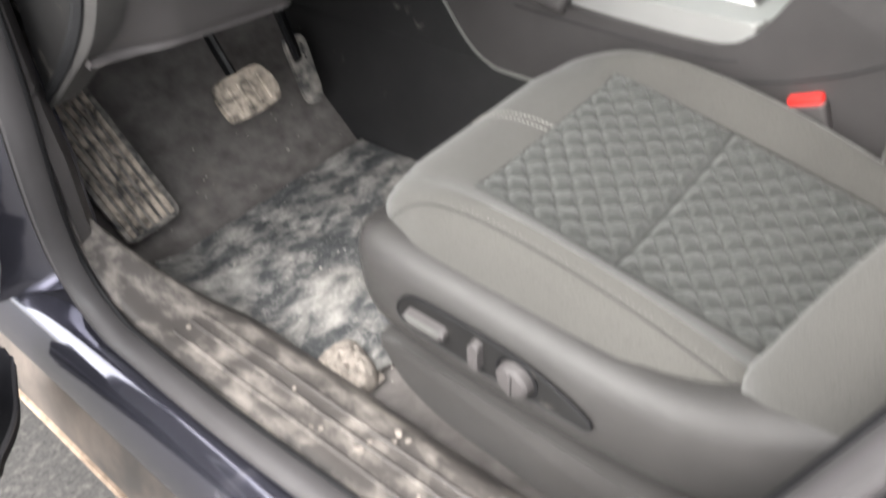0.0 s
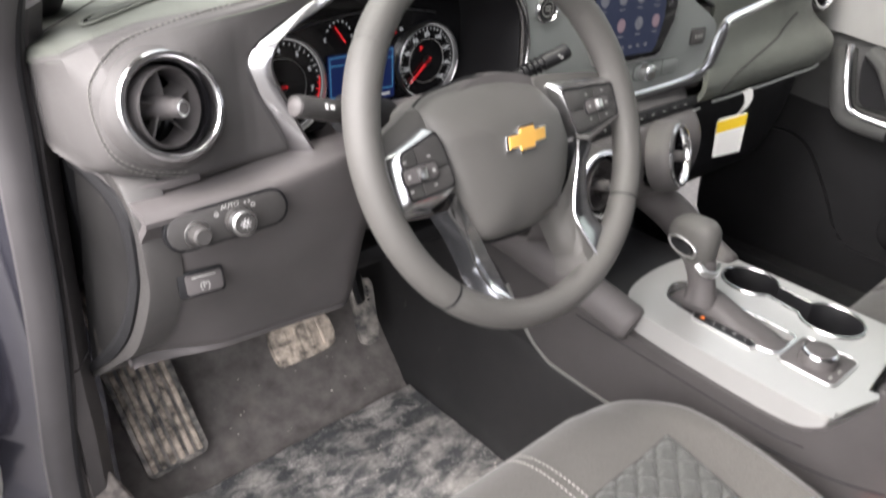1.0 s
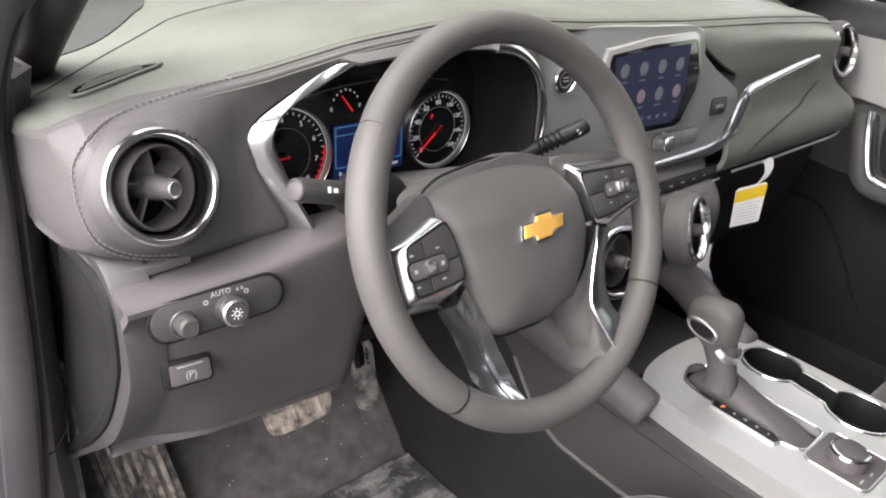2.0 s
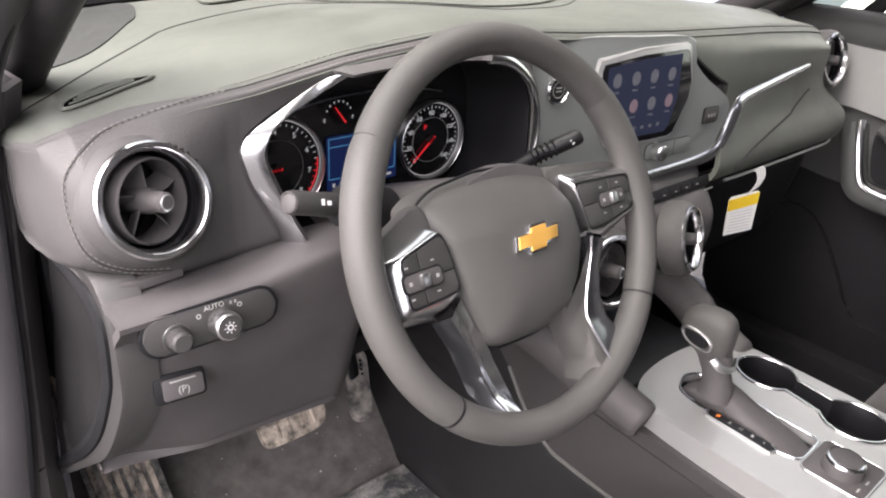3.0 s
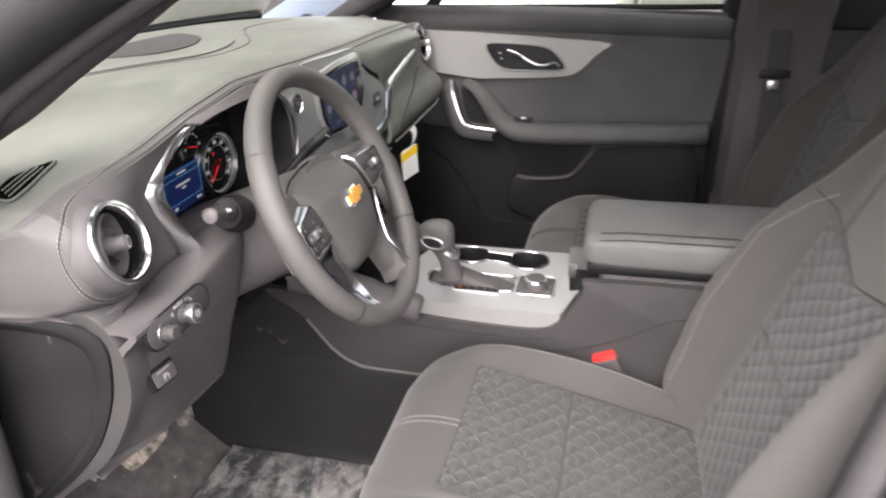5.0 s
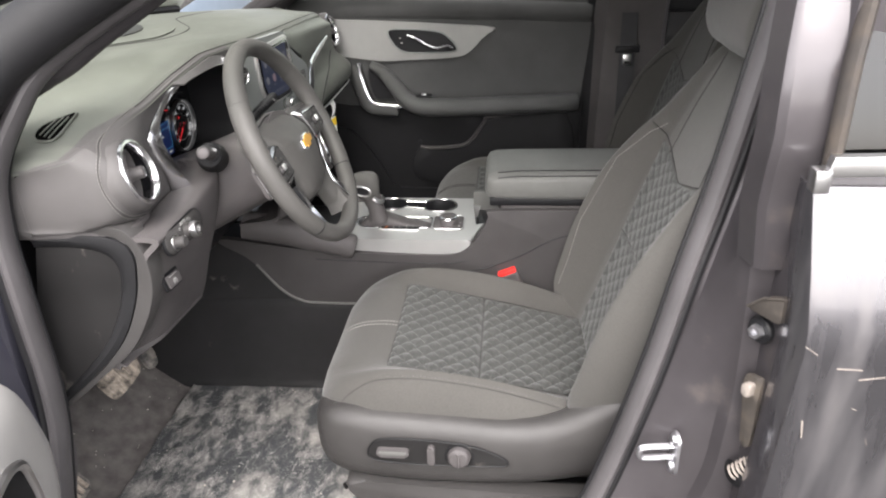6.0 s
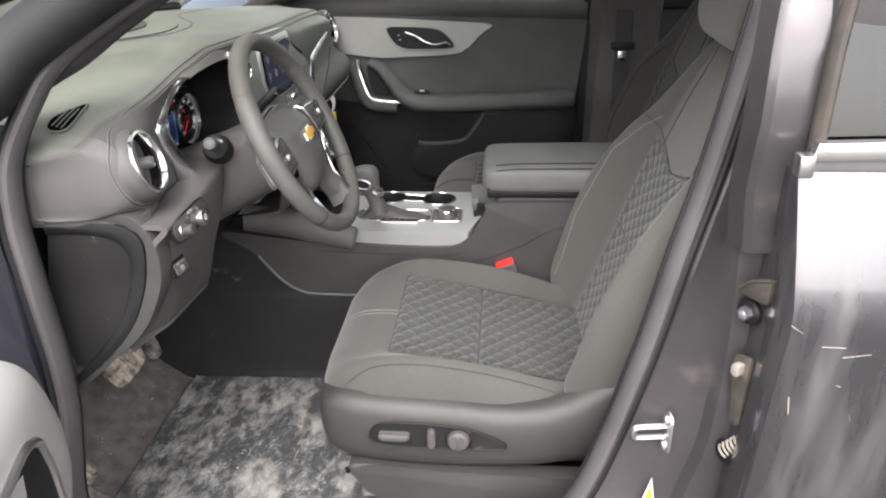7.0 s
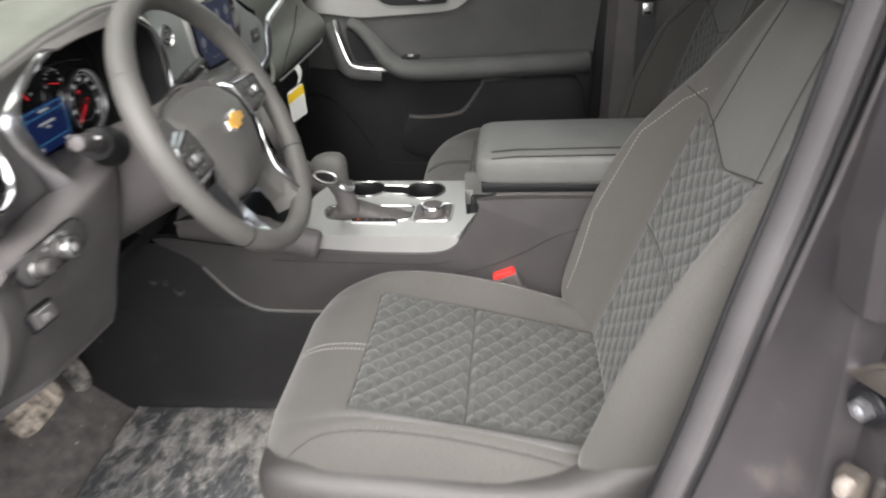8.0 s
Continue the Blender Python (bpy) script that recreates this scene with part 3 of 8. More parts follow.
def build_body():
    car = thing("car", (0, -0.2, 0), "graphite metallic car body with open front doorway", "car")
    # rocker: a section swept along the car
    prof = spline([(-0.615, 0.455), (-0.632, 0.478), (-0.652, 0.492), (-0.70, 0.498), (-0.735, 0.503), (-0.752, 0.49)], 4)
    rows = []
    for y in np.linspace(-0.62, 0.345, 46):
        s = max(0.0, (y - 0.16) / 0.185)
        rows.append([(-0.752 + (x + 0.752) * (1 - 0.62 * s ** 2), y, z + 0.14 * s ** 3) for x, z in prof])
    part("scuff_plate", thick(loft(rows), 0.006), SCUFF, car, "dark sill plate with dried mud and scuffs")
    for k, dx in enumerate((-0.672, -0.690, -0.716)):
        part("rib", tube([(dx, y, 0.4985 + 0.001 * k) for y in np.linspace(-0.45, 0.20, 12)], (0.0035, 0.003), 8), SCUFF, car)
    random.seed(11)
    for k in range(26):
        x, y = random.uniform(-0.735, -0.655), random.choice((random.uniform(-0.30, -0.05), random.uniform(-0.12, 0.22)))
        r = random.uniform(0.002, 0.005)
        bm = bmesh.new()
        bmesh.ops.create_icosphere(bm, subdivisions=2, radius=r, matrix=pose(x, y, 0.4995, 0, 0, random.uniform(0, 180)) @ Matrix.Diagonal((1, 1.5, 0.10, 1)))
        for v in bm.verts:
            v.co.x += 0.6 * r * noise.noise(v.co * 160)
            v.co.y += 0.6 * r * noise.noise(v.co * 160 + Vector((7, 0, 0)))
        part("mud_fleck", bm, DRY_MUD, car)
    prof = spline([(-0.752, 0.485), (-0.79, 0.498), (-0.815, 0.486), (-0.832, 0.45), (-0.84, 0.41), (-0.838, 0.39)], 5)
    rows = [[(x, y, z) for x, z in prof] for y in np.linspace(-1.6, 0.9, 50)]
    part("painted_sill", thick(loft(rows), 0.006), PAINT_SILL, car, "glossy graphite painted door sill")
    prof = spline([(-0.838, 0.392), (-0.85, 0.37), (-0.862, 0.33), (-0.862, 0.29), (-0.85, 0.262), (-0.835, 0.255), (-0.82, 0.20)], 5)
    rows = [[(x, y, z) for x, z in prof] for y in np.linspace(-1.6, 0.9, 50)]
    part("rocker_cladding", thick(loft(rows), 0.012), CLADDING, car, "mud-splashed black plastic rocker cladding")
    part("rocker_lip", tube([(-0.856, y, 0.262) for y in np.linspace(-1.6, 0.9, 30)], (0.012, 0.006), 8), BROWN_MUD, car, "dried mud along the rocker's lower lip")
    # rubber seal round the door opening, with a trim lip inside it
    ring = spline(SEAL, 8)
    part("door_seal", tube(ring, (0.013, 0.021), 14, up=(1, 0, 0)), RUBBER, car, "grey-black rubber door seal, dusty")
    part("seal_lip", tube([(x + 0.012, y + (0.012 if y < -0.3 else -0.008 if y > 0.2 else 0.0), z + (0.009 if z < 0.60 else 0.0)) for x, y, z in ring], (0.0035, 0.0035), 8, up=(1, 0, 0)), DARK, car)
    part("seal_gap", tube([(x - 0.013, y - (0.010 if y < -0.3 else -0.010 if y > 0.2 else 0.0), z - 0.004) for x, y, z in ring], (0.006, 0.006), 8, up=(1, 0, 0)), DARK, car)
    # hinge pillar in front of the opening and the cowl side
    rows = []
    for z in np.linspace(0.50, 1.20, 24):
        ys = along(PILLAR_Y, z)[0]
        rows.append([(-0.69, ys + 0.04, z), (-0.715, ys + 0.02, z), (-0.735, ys + 0.012, z), (-0.75, ys + 0.02, z), (-0.76, ys + 0.05, z), (-0.80, ys + 0.09, z),
                     (-0.83, ys + 0.10, z), (-0.845, ys + 0.14, z), (-0.845, ys + 0.5, z)])
    part("hinge_pillar", thick(loft(rows), 0.004), PAINT_SILL, car, "wet graphite painted front door jamb")
    for name, z0, z1, lab in (("kick_panel", 0.44, 0.815, "scuffed charcoal kick panel"), ("pillar_trim", 0.818, 1.20, "charcoal trim between seal and dashboard end")):
        rows = []
        for z in np.linspace(z0, z1, 14):
            ys = along(PILLAR_Y, z)[0]
            xs = along([(0.44, 0.0), (0.80, 0.0), (0.95, 0.014), (1.08, 0.026), (1.20, 0.034)], z)[0]
            rows.append([(-0.735 + xs, ys + 0.002, z), (-0.720 + xs, ys + 0.006, z), (-0.704 + xs, ys + 0.03, z), (-0.695 + xs * 0.5, ys + 0.12, z), (-0.69, ys + 0.25, z), (-0.68, 0.85, z)])
        part(name, thick(loft(rows), 0.006), PLASTIC, car, lab)
    # windscreen pillars and roof rail
    for side in (-1, 1):
        line = spline([(0.70, 0.56, 1.02), (0.705, 0.40, 1.14), (0.69, 0.262, 1.232), (0.655, 0.21, 1.288), (0.612, 0.075, 1.372), (0.575, -0.07, 1.445), (0.555, -0.25, 1.49), (0.55, -0.7, 1.50), (0.55, -1.4, 1.47)], 6)
        wide = [(along([(0, 0.04), (0.25, 0.026), (0.5, 0.026), (1, 0.04)], i / (len(line) - 1))[0], 0.028) for i in range(len(line))]
        pts = [(side * (x + 0.026), y + 0.022, z + 0.020) for x, y, z in line]
        part("pillar", tube(pts, wide, 14, up=(1, 0, 0)), PILLAR, car, "charcoal windscreen pillar trim")
        foot = spline([(0.644, 0.46, 1.155), (0.644, 0.42, 1.18), (0.644, 0.36, 1.215), (0.645, 0.305, 1.244), (0.646, 0.245, 1.275), (0.646, 0.21, 1.293), (0.632, 0.165, 1.325), (0.618, 0.115, 1.357), (0.598, 0.05, 1.40), (0.575, -0.03, 1.44)], 5)
        part("pillar_foot", tube([(side * x, y, z) for x, y, z in foot], (0.024, 0.022), 16, up=(1, 0, 0)), PILLAR, car, "charcoal foot of the pillar trim", 60)
        outer = [(side * (x + 0.055), y + 0.03, z + 0.02) for x, y, z in line]
        part("outer_pillar", tube(outer, (0.035, 0.03), 12, up=(1, 0, 0)), BLACK_PLASTIC, car, "black outer windscreen pillar")
    rows = []
    for y in np.linspace(-1.5, 0.0, 16):
        zc = 1.50 - 0.03 * max(0, (y + 0.3) / 0.3) ** 2
        rows.append([(x, y, zc + 0.03 * (1 - (x / 0.56) ** 2)) for x in np.linspace(-0.56, 0.56, 17)])
    part("roof", thick(loft(rows), 0.05), HEADLINER, car, "light grey headliner under the roof")
    # windscreen
    rows = []
    for s in np.linspace(0, 1, 14):
        row = []
        for x in np.linspace(-0.72, 0.72, 21):
            bow = 0.12 * (x / 0.7) ** 2
            y = (0.80 - bow) * (1 - s) + (-0.01 - 0.3 * bow) * s
            z = 1.20 + s * 0.285 + 0.03 * math.sin(math.pi * s)
            row.append((x * (1 - 0.2 * s), y, z - 0.02 * (x / 0.7) ** 2))
        rows.append(row)
    pane = part("windscreen", loft(rows), GLASS, car, "clear curved windscreen")
    pane.visible_shadow = False
    line = spline([(x, 0.795 - 0.12 * (x / 0.7) ** 2, 1.207 - 0.02 * (x / 0.7) ** 2) for x in np.linspace(-0.70, 0.70, 15)], 3)
    part("cowl_strip", tube(line, (0.02, 0.012), 8), DARK, car, "black strip along the windscreen's foot")
    # bonnet seen through the windscreen
    rows = []
    for y in np.linspace(0.86, 1.9, 12):
        rows.append([(x, y, 1.12 - 0.06 * (y - 0.86) ** 2 - 0.10 * (x / 0.85) ** 2 + 0.012 * math.cos(x * 9)) for x in np.linspace(-0.85, 0.85, 19)])
    part("bonnet", thick(loft(rows), 0.01), PAINT, car, "graphite painted bonnet")
    # near centre pillar
    rows = []
    for z in np.linspace(0.46, 1.46, 36):
        xs, ys = along([(0.46, -0.735, -0.40), (0.548, -0.735, -0.36), (0.64, -0.705, -0.455), (0.84, -0.676, -0.525), (1.02, -0.649, -0.572), (1.14, -0.634, -0.603), (1.34, -0.624, -0.64), (1.46, -0.55, -0.66)], z)
        xr = min(-0.738, xs - 0.035)
        yr = along([(0.46, -0.560), (0.67, -0.591), (0.76, -0.613), (0.87, -0.619), (0.97, -0.617), (1.07, -0.612), (1.46, -0.645)], z)[0]
        yf = min(yr - 0.006, along([(0.46, -0.625), (0.7, -0.640), (1.08, -0.642), (1.20, -0.645), (1.46, -0.67)], z)[0])
        w = along([(0.46, -0.80), (0.8, -0.80), (1.15, -0.80), (1.46, -0.70)], z)[0]
        rows.append([(xs + 0.10, ys - 0.16, z), (xs + 0.04, ys - 0.04, z), (xs + 0.012, ys - 0.006, z), (xs - 0.010, ys - 0.006, z), (xs - 0.022, ys - 0.022, z),
                     ((xs + xr) / 2 - 0.012, min(ys - 0.028, yr + 0.028), z), (xr + 0.010, yr + 0.006, z), (xr, yr, z), (xr - 0.006, yr - 0.004, z),
                     (xr - 0.012, yf, z), (min(w, xr - 0.03), yf - 0.004, z), (min(w, xr - 0.03) - 0.004, yf - 0.12, z)])
    part("centre_pillar", thick(loft(rows), 0.004), PAINT_JAMB, car, "dusty painted centre pillar jamb")
    rows = []
    for z in np.linspace(1.07, 1.50, 12):
        x = along([(1.07, -0.764), (1.14, -0.772), (1.22, -0.786), (1.30, -0.775), (1.40, -0.738), (1.50, -0.69)], z)[0]
        y = along([(1.07, -0.618), (1.16, -0.606), (1.30, -0.61), (1.50, -0.64)], z)[0]
        rows.append([(x + 0.04, y + 0.012, z), (x + 0.006, y + 0.004, z), (x, y - 0.004, z), (x, y - 0.06, z), (x + 0.002, y - 0.16, z)])
    part("pillar_panel", thick(loft(rows), 0.004), PAINT_JAMB, car, "glossy dark outer pillar panel")
    # far centre pillar
    rows = []
    for z in np.linspace(0.45, 1.48, 12):
        xo = along([(0.45, 0.70), (1.1, 0.69), (1.48, 0.56)], z)[0]
        rows.append([(xo + 0.06, -0.575 - 0.02 * (z - 0.5), z), (xo + 0.01, -0.60 - 0.03 * (z - 0.5), z), (xo, -0.64 - 0.03 * (z - 0.5), z), (xo, -0.78, z), (xo + 0.05, -0.80, z)])
    part("far_centre_pillar", thick(loft(rows), 0.006), PLASTIC, car, "charcoal plastic centre pillar trim")
    part("far_pillar_cap", box(pose(0.765, -0.66, 1.10), (0.05, 0.20, 0.78), 0.02), BLACK_PLASTIC, car)
    part("far_rear_quarter", box(pose(0.73, -0.85, 1.32), (0.05, 0.20, 0.34), 0.02), BLACK_PLASTIC, car)
    # closing walls: far sill, rear bulkhead and far rear side
    part("far_sill", box(pose(0.74, -0.4, 0.44), (0.12, 2.6, 0.16), 0.02), BLACK_PLASTIC, car)
    part("rear_wall", box(pose(0, -1.55, 0.74), (1.5, 0.06, 0.68), 0.02), DARK, car)
    part("far_rear_side", box(pose(0.76, -1.15, 0.82), (0.05, 0.72, 0.8), 0.02), DARK, car)
    part("bulkhead", box(pose(0, 0.83, 0.80), (1.46, 0.05, 0.74), 0.01), DARK, car)
    return car


build_body()


def build_striker():
    t = thing("door_striker", (-0.72, -0.585, 0.782), "zinc-plated door striker loop bolted to the jamb", "striker")
    m = frame_at((-0.735, -0.566, 0.780), (-0.12, 0.99, 0.0))
    part("plate", slab(rounded(0.026, 0.066, 0.012), 0.004, m, 0.0015), ZINC, t)
    a, b = m @ Vector((-0.004, 0.008, 0.003)), m @ Vector((-0.004, -0.010, 0.003))
    out = m.to_3x3() @ Vector((0.0, 0, 1))
    part("loop", tube(spline([a, a + out * 0.036, a + out * 0.044 - Vector((0, 0, 0.004)), b + out * 0.044 + Vector((0, 0, 0.004)), b + out * 0.036, b], 5), 0.0042, 8), ZINC, t)
    for h in (0.022, -0.022):
        part("bolt", lathe([(0.0, 0.004), (0.008, 0.004), (0.0085, 0.006), (0.007, 0.0085), (0.0, 0.009)], m @ pose(0.0, h, 0), 12), ZINC, t)
    return t


build_striker()


def build_jamb_fittings():
    t = thing("wiring_boot", (-0.765, -0.642, 0.79), "ribbed rubber wiring boot between pillar and rear door", "wiring boot")
    bm = bmesh.new()
    for i in range(9):
        p = Vector((-0.764 - 0.002 * i, -0.632 - 0.0035 * i, 0.776 + 0.0055 * i))
        lathe([(0.0075, -0.002), (0.0105, 0.0), (0.0075, 0.002)], frame_at(p, (-0.3, -0.6, 0.7)), 12, bm=bm)
    part("bellows", bm, DRY_MUD, t)
    part("grommet", lathe([(0.0, 0.003), (0.014, 0.003), (0.018, 0.0), (0.014, -0.004)], frame_at((-0.762, -0.634, 0.772), (-0.35, 0.93, 0)), 20), DARK, t)
    t = thing("warning_sticker", (-0.745, -0.562, 0.68), "yellow and white warning sticker on the jamb", "sticker")
    m = frame_at((-0.752, -0.545, 0.674), (-0.62, 0.78, 0))
    part("backing", slab([(-0.02, -0.05), (0.024, -0.05), (0.002, 0.04)], 0.0008, m), TAG_WHITE, t)
    part("field", slab([(-0.012, -0.045), (0.018, -0.045), (0.002, 0.028)], 0.0008, m @ pose(0, 0, 0.0008)), TAG_YELLOW, t)
    t = thing("jamb_clip", (-0.69, -0.545, 0.80), "small pale rectangular clip on the jamb", "clip")
    part("clip_frame", ring_band(rounded(0.026, 0.014, 0.002), 0.002, 0.002, frame_at((-0.690, -0.545, 0.80), (-0.6, 0.8, 0)), 0.0006), MARK, t)


build_jamb_fittings()


# ---- rear door (closed), seen edge on from outside ----
def build_rear_door():
    d = thing("rear_door", (-0.82, -1.1, 0.45), "closed graphite rear door with scratches and a chrome waist strip", "car door")
    SKIN = [(0.46, -0.79), (0.62, -0.825), (0.80, -0.838), (0.95, -0.846), (1.025, -0.852), (1.04, -0.850), (1.10, -0.834), (1.185, -0.806)]
    edge = [(0.46, -0.60), (0.60, -0.632), (0.75, -0.641), (1.02, -0.648), (1.19, -0.641), (1.36, -0.651)]
    rows = []
    for z in np.linspace(0.46, 1.185, 26):
        y0 = along(edge, z)[0]
        bulge = along(SKIN, z)[0]
        row = [(bulge + 0.055, y0 + 0.004, z), (bulge + 0.012, y0 + 0.004, z), (bulge + 0.003, y0, z), (bulge, y0 - 0.008, z)]
        row += [(bulge - 0.006 * math.sin(i / 8 * 1.5), y0 - 0.008 - 0.1 * i, z) for i in range(1, 9)]
        rows.append(row)
    part("door_skin", thick(loft(rows), 0.003), PAINT, d, "scratched graphite metallic door skin")
    m = left_face(-0.806)
    part("chrome_strip", slab(yz([(-0.645, 1.198), (-1.5, 1.215), (-1.5, 1.235), (-0.65, 1.219)]), 0.012, m, 0.003), CHROME_DULL, d, "dull chrome waist strip, dusty")
    part("strip_end", box(pose(-0.816, -0.640, 1.196, 0, 0, 0), (0.02, 0.016, 0.024), 0.003), CHROME_DULL, d)
    rows = []
    for z in (1.20, 1.28, 1.36, 1.42, 1.48):
        x, y = along([(1.20, -0.797, -0.657), (1.30, -0.782, -0.664), (1.40, -0.742, -0.687), (1.48, -0.70, -0.715)], z)
        rows.append([(x, y, z), (x + 0.002, -1.0, z), (x + 0.006, -1.5, z)])
    part("window", thick(loft(rows), 0.004), TINTED, d, "dark tinted rear window")
    part("window_frame", tube([(-0.80, -0.655, 1.20), (-0.785, -0.662, 1.30), (-0.745, -0.685, 1.40), (-0.70, -0.715, 1.48)], (0.008, 0.012), 10, up=(1, 0, 0)), FRAME_DUST, d, "dusty black window frame")
    part("inner_card", box(pose(-0.74, -1.1, 0.82), (0.03, 0.85, 0.74), 0.01), DARK, d)
    for y, z, l, a, wd in ((-0.695, 0.999, 0.026, 2, 0.0016), (-0.722, 0.988, 0.030, -10, 0.0022), (-0.652, 1.022, 0.018, 35, 0.0016), (-0.664, 0.915, 0.024, 82, 0.0040), (-0.712, 0.945, 0.006, 20, 0.0016), (-0.735, 0.90, 0.010, 70, 0.0014)):
        x = along(SKIN, z)[0] - 0.0008
        part("scratch", box(Matrix.Translation((x, y, z)) @ pose(0, 0, 0, a, 0, 0), (0.0016, l, wd * 0.4), 0.0002, 1), DRY_MUD, d)
    # hinges in the jamb: a curved upper arm over a black bolt, a long leaf below
    m = frame_at((-0.766, -0.634, 1.0), (-0.5, 0.86, 0))
    h = part("hinge", slab(softened([(-0.016, 0.018), (0.030, 0.018), (0.030, 0.052), (0.004, 0.040)], 0.006), 0.012, m, 0.004), HINGE, d, "upper hinge arm, dusty")
    part("hinge_edge", tube([m @ Vector((x, y, 0.012)) for x, y in ((-0.016, 0.020), (0.004, 0.040), (0.030, 0.051))], (0.002, 0.002), 6), HINGE, h)
    part("washer", lathe([(0.0, 0.004), (0.015, 0.004), (0.0165, 0.002), (0.0165, -0.004)], m @ pose(-0.002, -0.008, 0), 24), DARK, h)
    part("bolt", lathe([(0.0, 0.006), (0.0045, 0.006), (0.0050, 0.012), (0.0085, 0.012), (0.0088, 0.004)], m @ pose(-0.002, -0.008, 0), 6), ZINC, h)
    m = frame_at((-0.768, -0.638, 0.90), (-0.5, 0.86, 0))
    h = part("hinge", slab(softened([(-0.014, 0.028), (0.012, 0.034), (0.012, -0.070), (-0.002, -0.075)], 0.008), 0.007, m, 0.003), HINGE, d, "long lower hinge leaf, dusty painted")
    part("bolt", slab(softened([(-0.005, 0.006), (0.006, 0.008), (0.006, -0.010), (-0.005, -0.010)], 0.003), 0.012, m @ pose(-0.001, 0.016, 0.005), 0.002), DRY_MUD, h)
    return d


build_rear_door()


# ---- front door (open) ----
def build_front_door():
    """Hinged at the front and swung well out; built in its own frame: u along the door from the hinge, v up, w towards the cabin."""
    d = thing("front_door", (-0.9, 0.4, 0.45), "open front door with grey inner trim and map pocket", "car door")
    a = radians(70)
    u, w = Vector((-math.sin(a), -math.cos(a), 0)), Vector((math.cos(a), -math.sin(a), 0))
    m = Matrix((u, (0, 0, 1), w)).transposed().to_4x4()
    m.translation = Vector((-0.785, 0.385, 0))
    part("door_skin", box(m @ pose(0.58, 0.78, -0.04), (0.84, 0.68, 0.05), 0.02), PAINT, d, "graphite door skin")
    panel = spline([(0.16, 0.52), (0.5, 0.47), (0.98, 0.50), (1.0, 0.8), (0.98, 1.16), (0.5, 1.17), (0.18, 1.17), (0.13, 1.0), (0.12, 0.8)], 5, True)
    part("inner_trim", slab(panel, 0.05, m, 0.02, 3), DOOR_SKYLIT, d, "grey door trim")
    # lower trim, a bulge that swells towards the armrest
    rows = []
    for z, out in spline([(0.50, 0.045), (0.56, 0.06), (0.66, 0.09), (0.76, 0.112), (0.86, 0.120), (0.94, 0.118), (0.975, 0.095), (0.985, 0.05)], 4):
        lead = along([(0.50, 0.15), (0.58, 0.105), (0.66, 0.072), (0.75, 0.055), (0.84, 0.064), (0.92, 0.095), (0.99, 0.125)], z)[0]
        rows.append([m @ Vector((x, z, o)) for x, o in spline([(lead + 0.015, 0.03), (lead, out * 0.55), (lead + 0.012, out * 0.85), (lead + 0.045, out), (lead + 0.3, out * 1.05), (0.94, out), (0.97, 0.04)], 4)])
    part("lower_trim", thick(loft(rows), 0.004), DOOR_SKYLIT, d, "grey lower door trim, lightened for sky light")
    # black lower edge of the door with its own thin seal
    foot = spline([(0.070, -0.040), (0.100, -0.008), (0.145, 0.038), (0.195, 0.064), (0.26, 0.080), (0.6, 0.088), (0.95, 0.08)], 6)
    rows = [[m @ Vector((x + 0.02 * (s < 0), z, o + s)) for x, o in foot] for z, s in ((0.405, -0.05), (0.408, -0.022), (0.418, -0.006), (0.435, 0.0), (0.47, 0.001), (0.50, -0.006), (0.53, -0.02))]
    part("bottom_edge", thick(loft(rows), 0.003), BLACK_PLASTIC, d, "black lower edge of the open door")
    part("bottom_seal", tube([m @ Vector((x, 0.452, o + 0.003)) for x, o in foot], 0.005, 8), RUBBER, d, "thin rubber seal along the door's lower edge")
    hole = spline([(0.188, 0.82), (0.192, 0.868), (0.213, 0.908), (0.30, 0.925), (0.60, 0.92), (0.65, 0.80), (0.5, 0.64), (0.28, 0.64), (0.20, 0.74)], 6, True)
    part("map_pocket", slab(hole, 0.004, m @ pose(0, 0, 0.122), 0.0015), DARK, d, "dark map pocket")
    part("pocket_rim", tube([m @ Vector((x, z, 0.127)) for x, z in hole], 0.006, 8, True), CHROME_DULL, d, "thin bright pocket rim")
    return d


build_front_door()


# ---- dashboard ----
BROW = [(-0.692, 0.305, 1.148), (-0.688, 0.255, 1.157), (-0.680, 0.215, 1.166), (-0.66, 0.198, 1.176), (-0.60, 0.186, 1.187), (-0.523, 0.178, 1.198), (-0.43, 0.172, 1.217),
        (-0.315, 0.172, 1.228), (-0.2, 0.172, 1.222), (-0.1, 0.175, 1.214), (0.1, 0.178, 1.203), (0.35, 0.186, 1.193), (0.524, 0.196, 1.182), (0.60, 0.205, 1.174), (0.66, 0.225, 1.16), (0.72, 0.27, 1.14)]


def brow(x):
    return along(BROW, x)


def dash_top_z(x, y):
    far = 1.213 - 0.022 * (x / 0.56) ** 2 - 0.03 * max(0.0, (-0.50 - x) / 0.15)
    return far


